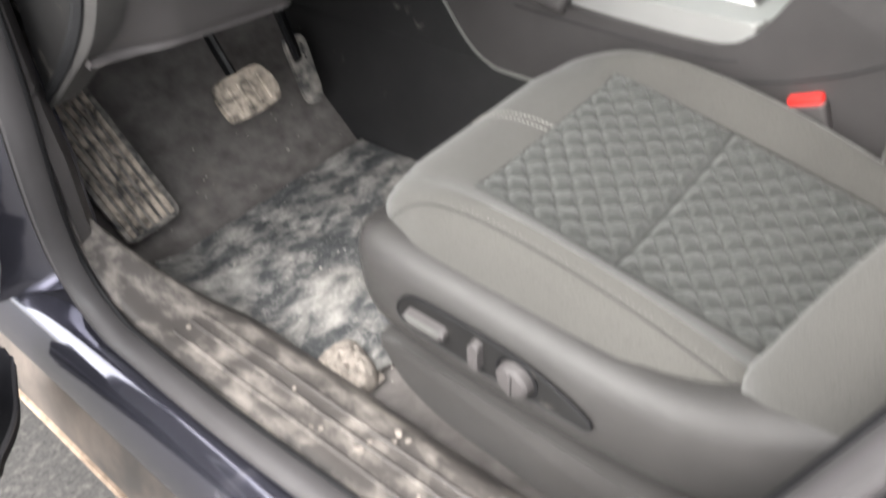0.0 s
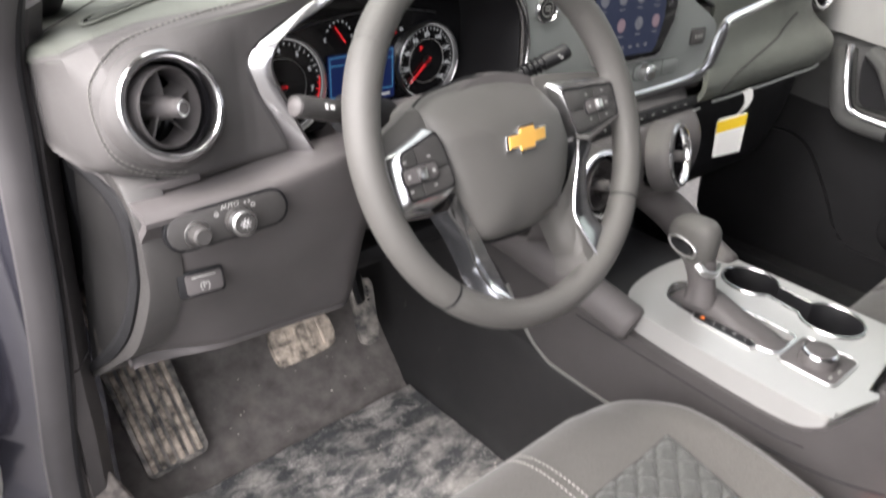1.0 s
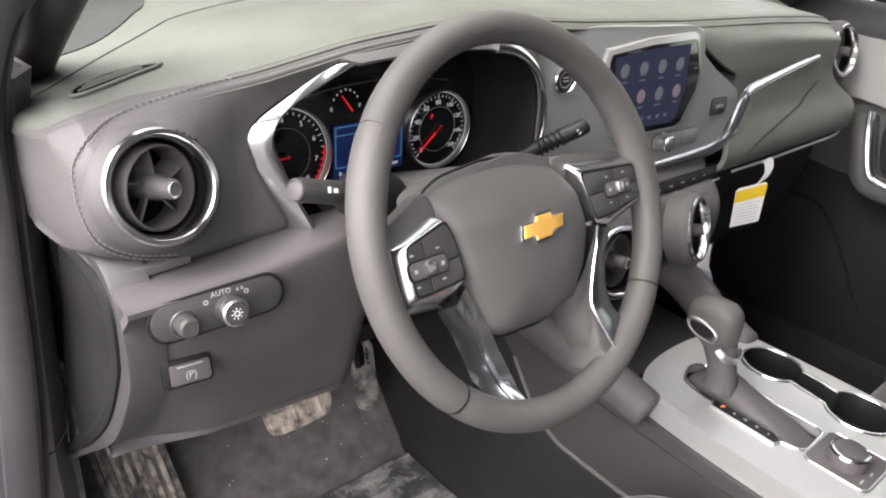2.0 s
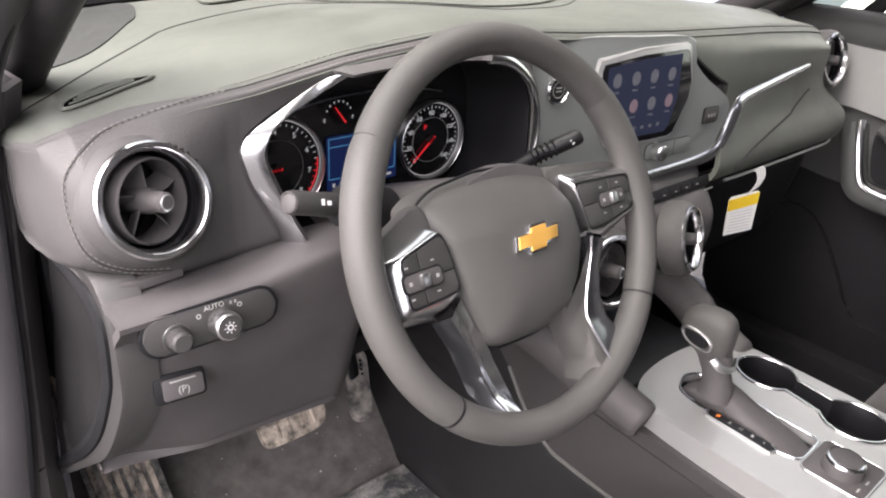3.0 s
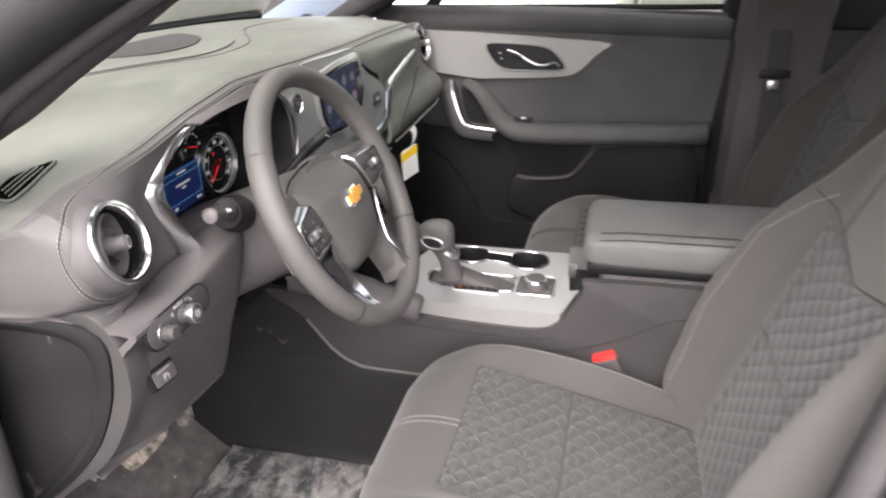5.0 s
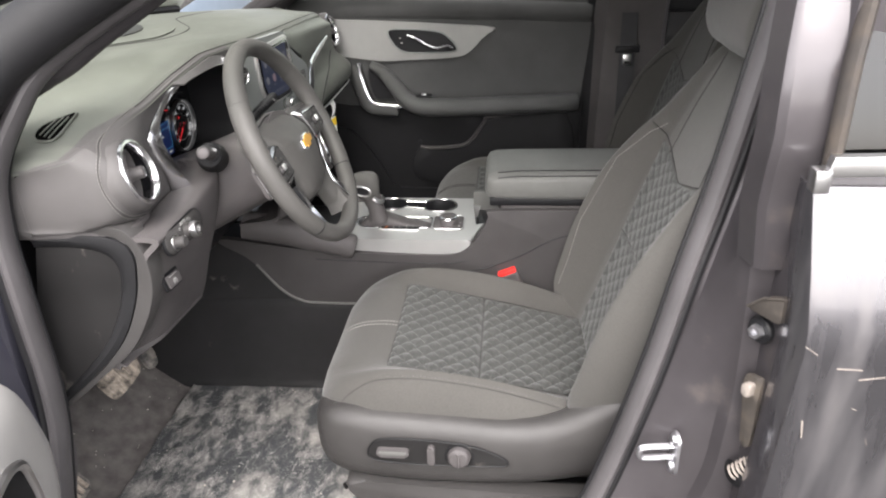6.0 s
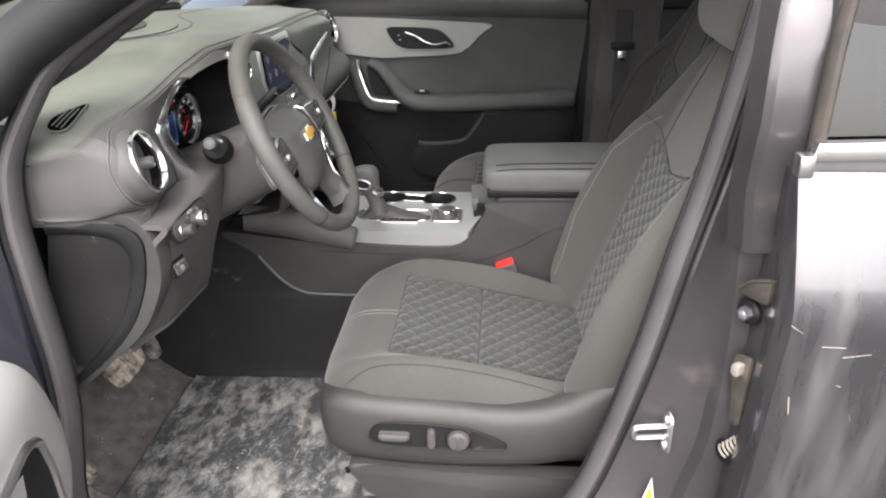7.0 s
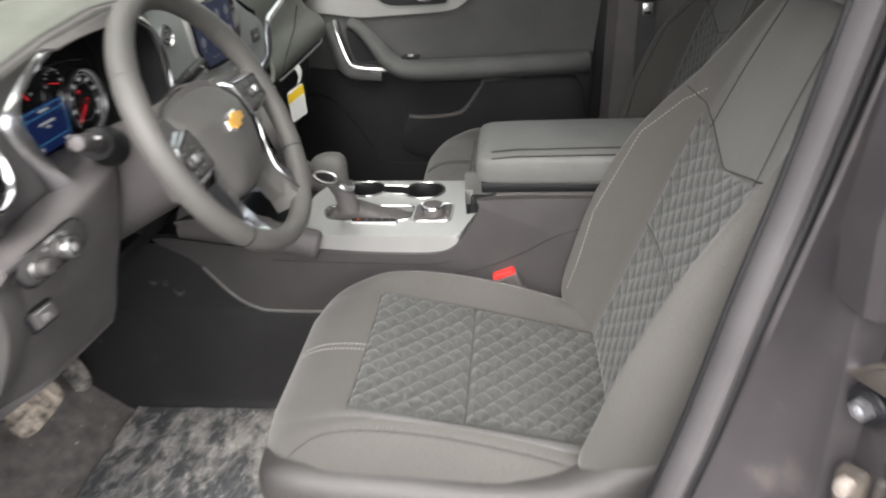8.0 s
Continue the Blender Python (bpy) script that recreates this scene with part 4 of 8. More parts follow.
def vent(dash, at, axis, size=1.0, hub=True, label="round air vent with chrome ring and three vanes"):
    """Collar, chrome ring, dark bowl, turbine vanes and knob, turned about the vent's axis."""
    m = frame_at(at, axis) @ Matrix.Diagonal((size, size, size, 1))
    v = part("air_vent", lathe([(0.060, -0.035), (0.060, -0.012), (0.0575, -0.003), (0.053, 0.002), (0.050, 0.001)], m, 56), SOFT, dash, label)
    part("chrome_ring", lathe([(0.0525, -0.003), (0.0528, 0.004), (0.051, 0.0065), (0.047, 0.007), (0.0445, 0.004), (0.0435, -0.006)], m, 56), CHROME, v, "chrome vent ring")
    part("bowl", lathe([(0.0438, -0.004), (0.043, -0.02), (0.042, -0.07), (0.0, -0.072)], m, 40), GLOSS_BLACK, v)
    q = frame_at(Vector(at) - Vector(axis).normalized() * 0.020 * size, Vector(axis).normalized() + Vector((0.30, 0, -0.14))) @ Matrix.Diagonal((size, size, size, 1))
    part("inner_barrel", lathe([(0.0395, -0.022), (0.0405, 0.0), (0.0395, 0.011), (0.0375, 0.012), (0.0365, 0.0), (0.0375, -0.022)], q, 40), PLASTIC, v)
    for i in range(5):
        a = 20 + 72 * i
        part("vane", box(q @ pose(0, 0, -0.008, 0, 0, a) @ pose(0.023, 0, 0, 24, 0, 0), (0.030, 0.0018, 0.022), 0.0007, 1), PLASTIC, v)
    if hub:
        part("knob", lathe([(0.0, 0.028), (0.0078, 0.028), (0.0095, 0.026), (0.0098, 0.012), (0.0118, 0.008), (0.0125, -0.03)], q, 24), PLASTIC, v)
        part("knob_ring", lathe([(0.0060, 0.0285), (0.0072, 0.0288), (0.0078, 0.0282)], q, 20), CHROME_DULL, v)
    return v


def build_dashboard():
    dash = thing("dashboard", (0, 0.45, 0.85), "charcoal soft-touch dashboard with chrome and grey trim", "dashboard")
    xs = list(np.linspace(-0.692, -0.66, 12)) + list(np.linspace(-0.65, 0.72, 84))
    # top pad
    rows = []
    for x in xs:
        yb, zb = brow(x)
        zf = dash_top_z(x, 0.6)
        hump = 0.014 * math.exp(-((x + 0.33) / 0.2) ** 2)
        prof = spline([(yb, zb), (yb + 0.018, zb + 0.009 * max(0.35, min(1.0, (x + 0.70) / 0.15))), (yb + 0.06, zb + 0.013 * max(0.2, min(1.0, (x + 0.70) / 0.15)) + hump * 0.4), (0.36, max(zb, zf) * 0.45 + zf * 0.55 + 0.007 * max(0.0, min(1.0, (x + 0.70) / 0.2)) + hump), (0.50, zf + 0.004 + hump * 0.4), (0.62, zf), (0.72, zf - 0.004), (0.80 - 0.12 * (x / 0.7) ** 2, zf - 0.01)], 5)
        rows.append([(x, y, z) for y, z in prof])
    pad = loft(rows)
    pad_tree = skin_of(pad)
    part("top_pad", thick(pad, 0.012), TOP_PAD, dash, "stitched charcoal dash top pad")
    # shelf with speaker grilles at the windscreen's foot
    def laid(outline, lift, mat, name, lab=""):
        return part(name, thick(laid_on(spline(outline, 6, True), pad_tree, lift), 0.002), mat, dash, lab)
    laid([(-0.235, 0.60), (-0.225, 0.48), (-0.147, 0.395), (-0.05, 0.370), (0.06, 0.390), (0.17, 0.46), (0.235, 0.56), (0.24, 0.66), (0.10, 0.72), (-0.10, 0.71)], 0.003, TOP_PAD, "speaker_shelf", "raised shelf round the centre speaker")
    laid([(-0.09, 0.58), (0.03, 0.62), (0.18, 0.60), (0.165, 0.55), (0.11, 0.49), (0.01, 0.45), (-0.075, 0.475)], 0.0055, GRILLE, "speaker_grille", "dark centre speaker grille")
    laid([(-0.16, 0.61), (-0.04, 0.65), (0.08, 0.665), (0.07, 0.69), (-0.06, 0.685), (-0.17, 0.64)], 0.0055, GRILLE, "defrost_grille")
    laid([(-0.52, 0.735), (-0.445, 0.71), (-0.47, 0.60), (-0.505, 0.53), (-0.58, 0.455), (-0.66, 0.50), (-0.66, 0.64)], 0.0015, GRILLE, "speaker_grille", "corner tweeter grille")
    laid([(-0.365, 0.615), (-0.265, 0.655), (-0.24, 0.725), (-0.335, 0.715)], 0.004, TOP_PAD, "sensor_bezel")
    laid([(-0.345, 0.640), (-0.275, 0.668), (-0.262, 0.705), (-0.325, 0.70)], 0.0065, DARK, "sensor_well")
    groove = spline([(-0.70, 0.30), (-0.605, 0.377), (-0.505, 0.433), (-0.368, 0.51), (-0.285, 0.535), (-0.245, 0.475), (-0.165, 0.375), (-0.06, 0.345), (0.07, 0.362), (0.20, 0.44), (0.33, 0.50), (0.55, 0.50)], 8)
    seam(on_top(groove, pad_tree, -0.0004), dash, 0.0015, SEAM, "pad_joint")
    # outer pod round the driver's vent, one skin that rolls over from the top pad
    def pod_row(x):
        yb, zb = brow(x)
        e = max(0.0, (-0.63 - x) / 0.06)
        back = 0.015 * e ** 2 + 0.12 * e ** 8
        foot = 1.046 + 0.024 * min(1.0, max(0.0, (-0.61 - x) / 0.06))
        over = along([(-0.692, 0.012), (-0.65, 0.022), (-0.62, 0.026), (-0.56, 0.012), (-0.43, 0.008)], x)[0]
        lay = lambda dy, h: (yb + dy, on_top([(x, yb + dy)], pad_tree, 0.0, zb)[0][2] + h)
        hz = zb - 0.018 - foot
        return spline([lay(over + 0.012, -0.003), lay(over, 0.0004), lay(over * 0.6, 0.0006), lay(0.0012, 0.0004), (0.171 + 0.5 * dip(x) + back, zb - 0.018), (0.164 + dip(x) + back, foot + 0.74 * hz), (0.162 + dip(x) + back, foot + 0.50 * hz), (0.165 + 0.8 * dip(x) + back, foot + 0.27 * hz), (0.175 + 0.4 * dip(x) + back, foot + 0.1 * hz), (0.20 + back * 0.6, foot)], 8)
    dip = lambda x: 0.019 * along([(-0.60, 0.0), (-0.585, 0.12), (-0.565, 0.5), (-0.548, 0.88), (-0.535, 1.0), (-0.47, 1.0), (-0.43, 0.5), (-0.40, 0.0)], x)[0]
    mouth = spline([(-0.437, 1.2105), (-0.463, 1.201), (-0.489, 1.1895), (-0.514, 1.177), (-0.532, 1.163), (-0.5375, 1.147), (-0.5305, 1.12), (-0.5175, 1.09), (-0.498, 1.055), (-0.46, 1.032), (-0.36, 1.022), (-0.24, 1.033), (-0.203, 1.07), (-0.198, 1.12), (-0.204, 1.165), (-0.232, 1.196), (-0.276, 1.209), (-0.36, 1.213)], 5, True)
    rows = [[(x, y, z) for y, z in pod_row(x)] for x in list(np.linspace(-0.690, -0.66, 46)) + list(np.linspace(-0.658, -0.198, 220))]
    VENT_L = ((-0.618, 0.163, 1.132), (0.10, -0.95, 0.30))
    skin = loft(rows)
    tree = skin_of(skin)
    prune(skin, lambda p: beside(p, *VENT_L, 0.045) or (within(p.x, p.z, mouth) and p.y < 0.206) or (p.x > -0.43 and p.z < 1.12))
    trim_edge(skin, mouth)
    bmesh.ops.remove_doubles(skin, verts=skin.verts, dist=1e-5)
    part("driver_pod", skin, SOFT, dash, "stitched soft pod round the driver's vent", 75)
    # one seam along the brow that turns down round the vent, double stitched
    run = on_top([(x, brow(x)[0] + 0.010) for x in np.linspace(0.62, -0.545, 60)], pad_tree, 0.0003)
    seam(run, dash, 0.0011, SEAM)
    for dy in (0.0055, -0.0055):
        stitches(on_top([(x, y + dy) for x, y, z in run], pad_tree, 0.0007), dash, pitch=0.006, r=0.0005)
    arc = spline([(-0.545, 0.190, 1.204), (-0.578, 0.193, 1.198), (-0.612, 0.195, 1.193), (-0.640, 0.194, 1.182), (-0.660, 0.188, 1.166), (-0.673, 0.186, 1.148), (-0.678, 0.182, 1.125), (-0.672, 0.172, 1.096), (-0.645, 0.165, 1.072), (-0.61, 0.164, 1.064)], 8)
    seam(snap(arc, tree, 0.0001), dash, 0.0007, SEAM)
    for d in (0.0035, -0.0035):
        off = []
        for k, p in enumerate(arc):
            a, b = arc[max(k - 1, 0)], arc[min(k + 1, len(arc) - 1)]
            t = Vector((b[0] - a[0], 0, b[2] - a[2])).normalized()
            off.append((p[0] - t.z * d, p[1], p[2] + t.x * d))
        stitches(snap(off, tree, 0.0004), dash, pitch=0.0052, r=0.00055)
    leaf = spline([(-0.648, 0.254), (-0.643, 0.277), (-0.626, 0.291), (-0.604, 0.293), (-0.588, 0.276), (-0.576, 0.256), (-0.602, 0.252), (-0.628, 0.250)], 6, True)
    part("slot_rim", tube(on_top(leaf, pad_tree, 0.0022), (0.0020, 0.0016), 8, True), TOP_PAD, dash)
    # no cavity is cut: a black sheet on the pad paints its shade
    part("demister_slot", laid_on(leaf, pad_tree, 0.0028), VOID, dash, "slotted side demister, cavity's dark painted as a sheet")
    for i in range(3):
        a, b = (-0.643 + 0.006 * i, 0.260 + 0.010 * i), (-0.590 + 0.001 * i, 0.260 + 0.008 * i)
        part("slot_rib", tube(on_top([a, ((a[0] + b[0]) / 2, (a[1] + b[1]) / 2 + 0.001), b], pad_tree, 0.0036), (0.0011, 0.0008), 6), TOP_PAD, dash)
    vent(dash, *VENT_L, 0.87)
    # lower knee panel
    EDGE = [(0.044, 1.073), (0.019, 1.060), (0.003, 1.027), (0.001, 0.987), (0.010, 0.948), (0.031, 0.905), (0.055, 0.875), (0.097, 0.840), (0.143, 0.802)]
    END_LINE = sorted((z, 0.150 + u) for u, z in EDGE)

    def knee_row(x):
        f = max(0.0, min(1.0, (-0.585 - x) / 0.082))
        f = f * f * (3 - 2 * f)
        r = max(0.0, (x + 0.445) / 0.05)
        back = 0.05 * r ** 2
        lift = along([(-0.71, 0.0), (-0.56, 0.0), (-0.42, 0.018)], x)[0]
        low = along([(-0.69, 0.862), (-0.43, 0.842)], x)[0]
        turn = lambda y, z: (y + f * max(0.0, along(END_LINE, z)[0] - y) + back, z)
        return spline([(0.215, 1.05), (0.165 + back, 1.056 + lift), (0.137 + back, 1.055 + lift), (0.129 + back, 1.045 + lift), turn(0.135, 1.02), turn(0.143, 0.995), turn(0.150, 0.97), turn(0.160, 0.943), turn(0.170, 0.915), turn(0.186, low + 0.02), turn(0.196, low), (turn(0.215, low)[0], low - 0.004), (0.40, low + 0.03)], 3)
    rows = [[(x - 0.12 * max(0.0, 0.97 - z) * max(0.0, min(1.0, (-0.60 - x) / 0.067)), y, z) for y, z in knee_row(x)] for x in np.linspace(-0.667, -0.395, 36)]
    part("knee_panel", thick(loft(rows), 0.008), PLASTIC, dash, "charcoal plastic knee panel below the wheel")
    # end of the dashboard, turned towards the doorway: outer flange, bevelled frame and D-shaped cover with shade in
    # its dark colour
    F = lambda u, z, h=0.0: Vector((-0.667 - 0.06 * u - 0.12 * max(0.0, 0.97 - z) - h, 0.150 + u, z))
    line = spline([(0.150, 1.071), (0.09, 1.072)] + EDGE + [(0.175, 0.780)], 4)
    bevel = spline([(0.150, 1.064), (0.11, 1.064), (0.070, 1.062), (0.034, 1.054), (0.018, 1.034), (0.018, 1.005), (0.028, 0.960), (0.045, 0.917), (0.066, 0.885), (0.100, 0.849), (0.143, 0.812), (0.175, 0.786)], 4)
    inner = spline([(0.150, 1.046), (0.115, 1.046), (0.080, 1.043), (0.054, 1.034), (0.042, 1.018), (0.040, 0.998), (0.048, 0.960), (0.063, 0.922), (0.082, 0.892), (0.112, 0.858), (0.150, 0.822), (0.178, 0.796)], 4)
    rows = []
    for (a0, a1), (b0, b1), (c0, c1) in zip(line, bevel, inner):
        rows.append([F(a0 - 0.004, a1 + 0.002, -0.03), F(a0 - 0.002, a1 + 0.001, -0.004), F(a0, a1, 0.0), F((a0 + b0) / 2, (a1 + b1) / 2, 0.0005), F(b0, b1, -0.001), F(b0 + 0.0008, b1 - 0.0008, -0.003)])
    part("end_panel", thick(loft(rows), 0.002), SHIELD, dash, "grey flange at the end of the dashboard")
    rows = []
    for (b0, b1), (c0, c1) in zip(bevel, inner):
        rows.append([F(b0 + 0.0012, b1 - 0.001, -0.004), F(b0 + 0.002, b1 - 0.0015, 0.0015), F((b0 + c0) / 2, (b1 + c1) / 2, 0.004), F(c0, c1, 0.001), F(c0 + 0.004, c1 - 0.003, -0.003)])
    part("end_frame", thick(loft(rows), 0.002), BLACK_PLASTIC, dash, "bevelled frame of the end cover")
    rows = [[F(c0 + (0.178 - c0) * f, c1 + (0.93 - c1) * f, -0.003 + 0.001 * math.sin(3 * f)) for f in (0, 0.15, 0.35, 0.6, 0.85, 1.0)] for c0, c1 in inner]
    side = [[(-0.6875 - 0.003 * math.sin(math.pi * (z - 1.06) / 0.1), y, z) for z in np.linspace(1.066, 1.15, 8)] for y in np.linspace(0.29, 0.46, 8)]
    part("pod_side", thick(loft(side), 0.002), SOFT, dash, "soft skin closing the side of the pod")
    part("end_cover", thick(loft(rows), 0.002), PLASTIC_DIRTY, dash, "scuffed end cover, blackened for shade")
    part("end_shelf", slab([(-0.664, 0.172), (-0.64, 0.165), (-0.60, 0.17), (-0.60, 0.33), (-0.684, 0.33), (-0.676, 0.25)], 0.008, pose(0, 0, 1.058), 0.003), PLASTIC, dash)
    # light switch plate and parking brake switch
    m = frame_at((-0.597, 0.1262, 1.0345), (-0.03, -0.96, 0.20)) @ pose(0, 0, 0, 0, 0, 1)
    part("switch_rim", slab(rounded(0.116, 0.035, 0.016, 8), 0.004, m @ pose(0, 0, -0.003), 0.001), DARK, dash)
    plate = part("light_switch", slab(rounded(0.110, 0.0305, 0.014, 8), 0.005, m @ pose(0, 0, -0.003), 0.0012), SHIELD, dash, "headlamp switch plate")
    part("dimmer", lathe([(0.0, 0.016), (0.0065, 0.016), (0.0085, 0.014), (0.009, 0.0)], m @ pose(-0.030, -0.004, 0.001), 24), SHIELD, plate)
    part("dimmer_ring", lathe([(0.009, 0.0), (0.0112, 0.001), (0.0115, 0.0)], m @ pose(-0.030, -0.004, 0.002), 24), CHROME_DULL, plate)
    part("rotary_knob", lathe([(0.0, 0.019), (0.0095, 0.019), (0.0112, 0.017), (0.0118, 0.002), (0.0118, 0.0)], m @ pose(0.007, -0.002, 0.001), 28), SHIELD, plate)
    part("rotary_ring", lathe([(0.0098, 0.0192), (0.0113, 0.018), (0.0121, 0.014), (0.0117, 0.010)], m @ pose(0.007, -0.002, 0.001), 28), CHROME_DULL, plate)
    q = m @ pose(0.007, -0.002, 0.0205)
    bm = lathe([(0.0017, 0.0), (0.0024, 0.0002), (0.0026, 0.0)], q, 14)
    for i in range(8):
        box(q @ pose(0, 0, 0, 0, 0, 45 * i) @ pose(0.0042, 0, 0), (0.0016, 0.0006, 0.0004), 0, bm=bm)
    part("lamp_mark", bm, MARK, plate)
    part("marking", letters("AUTO", 0.0062, m @ pose(0.003, 0.0125, 0.0022)), MARK_DIM, plate)
    bm = lathe([(0.0012, 0), (0.002, 0.0002), (0.0022, 0)], m @ pose(-0.0105, 0.008, 0.0022), 12)
    for dx in (0.017, 0.021):
        box(m @ pose(dx, 0.011, 0.0022), (0.0022, 0.0008, 0.0003), 0, bm=bm)
        box(m @ pose(dx, 0.0125, 0.0022), (0.0018, 0.0008, 0.0003), 0, bm=bm)
    lathe([(0.0012, 0), (0.002, 0.0002), (0.0022, 0)], m @ pose(0.024, 0.008, 0.0022), 12, bm=bm)
    part("marking", bm, MARK_DIM, plate)
    m = frame_at((-0.6225, 0.1455, 0.970), (-0.03, -0.95, 0.30)) @ pose(0, 0, 0, 0, 0, -3)
    part("switch_well", slab(rounded(0.043, 0.025, 0.003), 0.004, m @ pose(0, 0, -0.003), 0.0008), DARK, dash)
    sw = part("brake_switch", slab(rounded(0.034, 0.018, 0.002), 0.006, m @ pose(0.002, -0.001, -0.003), 0.0015), PLASTIC, dash, "parking brake switch")
    part("marking", letters("(P)", 0.009, m @ pose(0.002, -0.003, 0.0032)), MARK_DIM, sw)
    part("marking", box(m @ pose(0.002, 0.0055, 0.0031), (0.022, 0.0012, 0.0006), 0), MARK_DIM, sw)

    # instrument binnacle: opening in the face, walls going in, dark dial plate
    c = np.array((-0.36, 1.13))
    rows = []
    for f, y in ((1.0, 0.160), (0.985, 0.172), (0.975, 0.20), (0.97, 0.285)):
        rows.append([(c[0] + (x - c[0]) * f, max(y, 0.164 + dip(x)), c[1] + (z - c[1]) * f) for x, z in mouth])
    part("binnacle_wall", thick(loft(rows, ring=True), 0.002), DARK, dash, "dark binnacle lining")
    # surround between mouth and brow
    rows = [[(x, 0.159, z) for x, z in mouth]]
    outer = []
    for x, z in mouth:
        dx, dz = x - c[0], z - c[1]
        f = 1.0 + 0.018 / math.hypot(dx, dz)
        zz = min(c[1] + dz * f, brow(x)[1] - 0.002)
        outer.append((c[0] + dx * f, 0.168, zz))
    first = next(i for i in range(10, len(mouth)) if mouth[i][0] > -0.455 and mouth[i][1] < 1.1)
    rows = [r[first:] + r[:1] for r in rows + [outer, [(x, 0.20, z) for x, y, z in outer]]]
    part("binnacle_surround", thick(loft(rows), 0.003), SOFT, dash)
    # broad flat chrome ribbon down the left of the instruments, drawn to a point at its upper end
    rim_out = spline([(-0.434, 0.166, 1.2135), (-0.445, 0.168, 1.2105), (-0.462, 0.178, 1.2035), (-0.488, 0.185, 1.191), (-0.513, 0.187, 1.178), (-0.532, 0.184, 1.164), (-0.538, 0.181, 1.147), (-0.531, 0.177, 1.120), (-0.517, 0.174, 1.090), (-0.500, 0.173, 1.055), (-0.489, 0.172, 1.03)], 6)
    rim_in = spline([(-0.432, 0.165, 1.2125), (-0.437, 0.166, 1.2085), (-0.460, 0.174, 1.1945), (-0.487, 0.176, 1.181), (-0.507, 0.174, 1.170), (-0.517, 0.172, 1.157), (-0.519, 0.171, 1.142), (-0.511, 0.166, 1.116), (-0.501, 0.160, 1.088), (-0.489, 0.152, 1.060), (-0.479, 0.150, 1.04)], 6)
    rows = []
    for a, b in zip(rim_out, rim_in):
        a, b = Vector(a), Vector(b)
        across = (b - a).normalized()
        lift = Vector((0.35, -0.9, 0.15)) * min(0.0035, 0.16 * (b - a).length)
        rows.append([a + Vector((-0.001, 0.006, 0)), a, a.lerp(b, 0.10) + lift * 0.6, a.lerp(b, 0.35) + lift, a.lerp(b, 0.7) + lift, a.lerp(b, 0.93) + lift * 0.6, b, b + across * 0.004 + Vector((0, 0.012, 0))])
    part("chrome_band", thick(loft(rows), 0.0015), CHROME, dash, "broad satin chrome band round the instruments", 50)
    rows = []
    for a, b in zip(rim_out, rim_in):
        b, d = Vector(b), (Vector(b) - Vector(a))
        w = min(1.0, d.length / 0.016)
        rows.append([b + Vector((0.001, 0.004, 0)), b + d.normalized() * 0.005 * w + Vector((0, 0.010, 0)), b + d.normalized() * 0.006 * w + Vector((0, 0.09, 0))])
    part("band_flank", thick(loft(rows), 0.0015), PLASTIC, dash, "charcoal flank inside the chrome band")
    band = spline([(-0.275, 0.158, 1.2125), (-0.245, 0.158, 1.205), (-0.216, 0.158, 1.186), (-0.2, 0.158, 1.162), (-0.192, 0.158, 1.13), (-0.195, 0.158, 1.10), (-0.201, 0.158, 1.075)], 6)
    n = len(band) - 1
    wide = [(along([(0, 0.0075), (0.3, 0.0045), (0.6, 0.0022), (1, 0.0018)], i / n)[0], 0.004) for i in range(n + 1)]
    part("chrome_band", tube(band, wide, 10, up=(0, -1, 0)), CHROME, dash, "bright chrome band round the instruments")

    # centre fascia with display
    fy = 0.160
    face = spline([(-0.192, 1.20), (-0.19, 1.13), (-0.17, 1.06), (-0.12, 1.02), (0.05, 1.020), (0.16, 1.024), (0.192, 1.038), (0.210, 1.07), (0.220, 1.106), (0.15, 1.148), (0.114, 1.176), (0.104, 1.205), (0.0, 1.212), (-0.12, 1.216)], 5, True)
    mf = frame_at((0, fy + 0.010, 1.12), (-0.07, -1, 0.03)) @ pose(0, -1.12, 0)
    part("centre_fascia", slab(face, 0.012, mf @ pose(0, 0, -0.006), 0.004, 3), GREY_PANEL, dash, "grey painted centre fascia")
    mfs = mf @ pose(0, 0, 0.006)
    part("start_button_ring", lathe([(0.0145, -0.002), (0.0175, 0.0), (0.0175, 0.004), (0.0155, 0.006), (0.0140, 0.003)], mfs @ pose(-0.146, 1.161, 0), 36), CHROME, dash, "chrome ring of the start button")
    b = part("start_button", lathe([(0.0142, 0.001), (0.0138, 0.004), (0.0, 0.0045)], mfs @ pose(-0.146, 1.161, 0), 32), DARK, dash)
    part("marking", lathe([(0.0085, 0.0044), (0.0092, 0.0047), (0.0096, 0.0044)], mfs @ pose(-0.146, 1.161, 0), 28), MARK_DIM, b)
    bm = bmesh.new()
    for dz in (0.0025, -0.0015):
        box(mfs @ pose(-0.146, 1.161 + dz, 0.0048), (0.009, 0.0016, 0.0003), 0, bm=bm)
    part("marking", bm, MARK_DIM, b)
    frame_o = [(-0.084, 1.178), (-0.080, 1.191), (0.0, 1.199), (0.086, 1.201), (0.094, 1.196), (0.109, 1.150), (0.107, 1.124), (0.083, 1.079), (0.071, 1.075), (0.0, 1.075), (-0.052, 1.079), (-0.077, 1.12)]
    scr = part("display", slab(frame_o, 0.006, mfs, 0.002), SILVER, dash, "centre touch display in a silver surround")
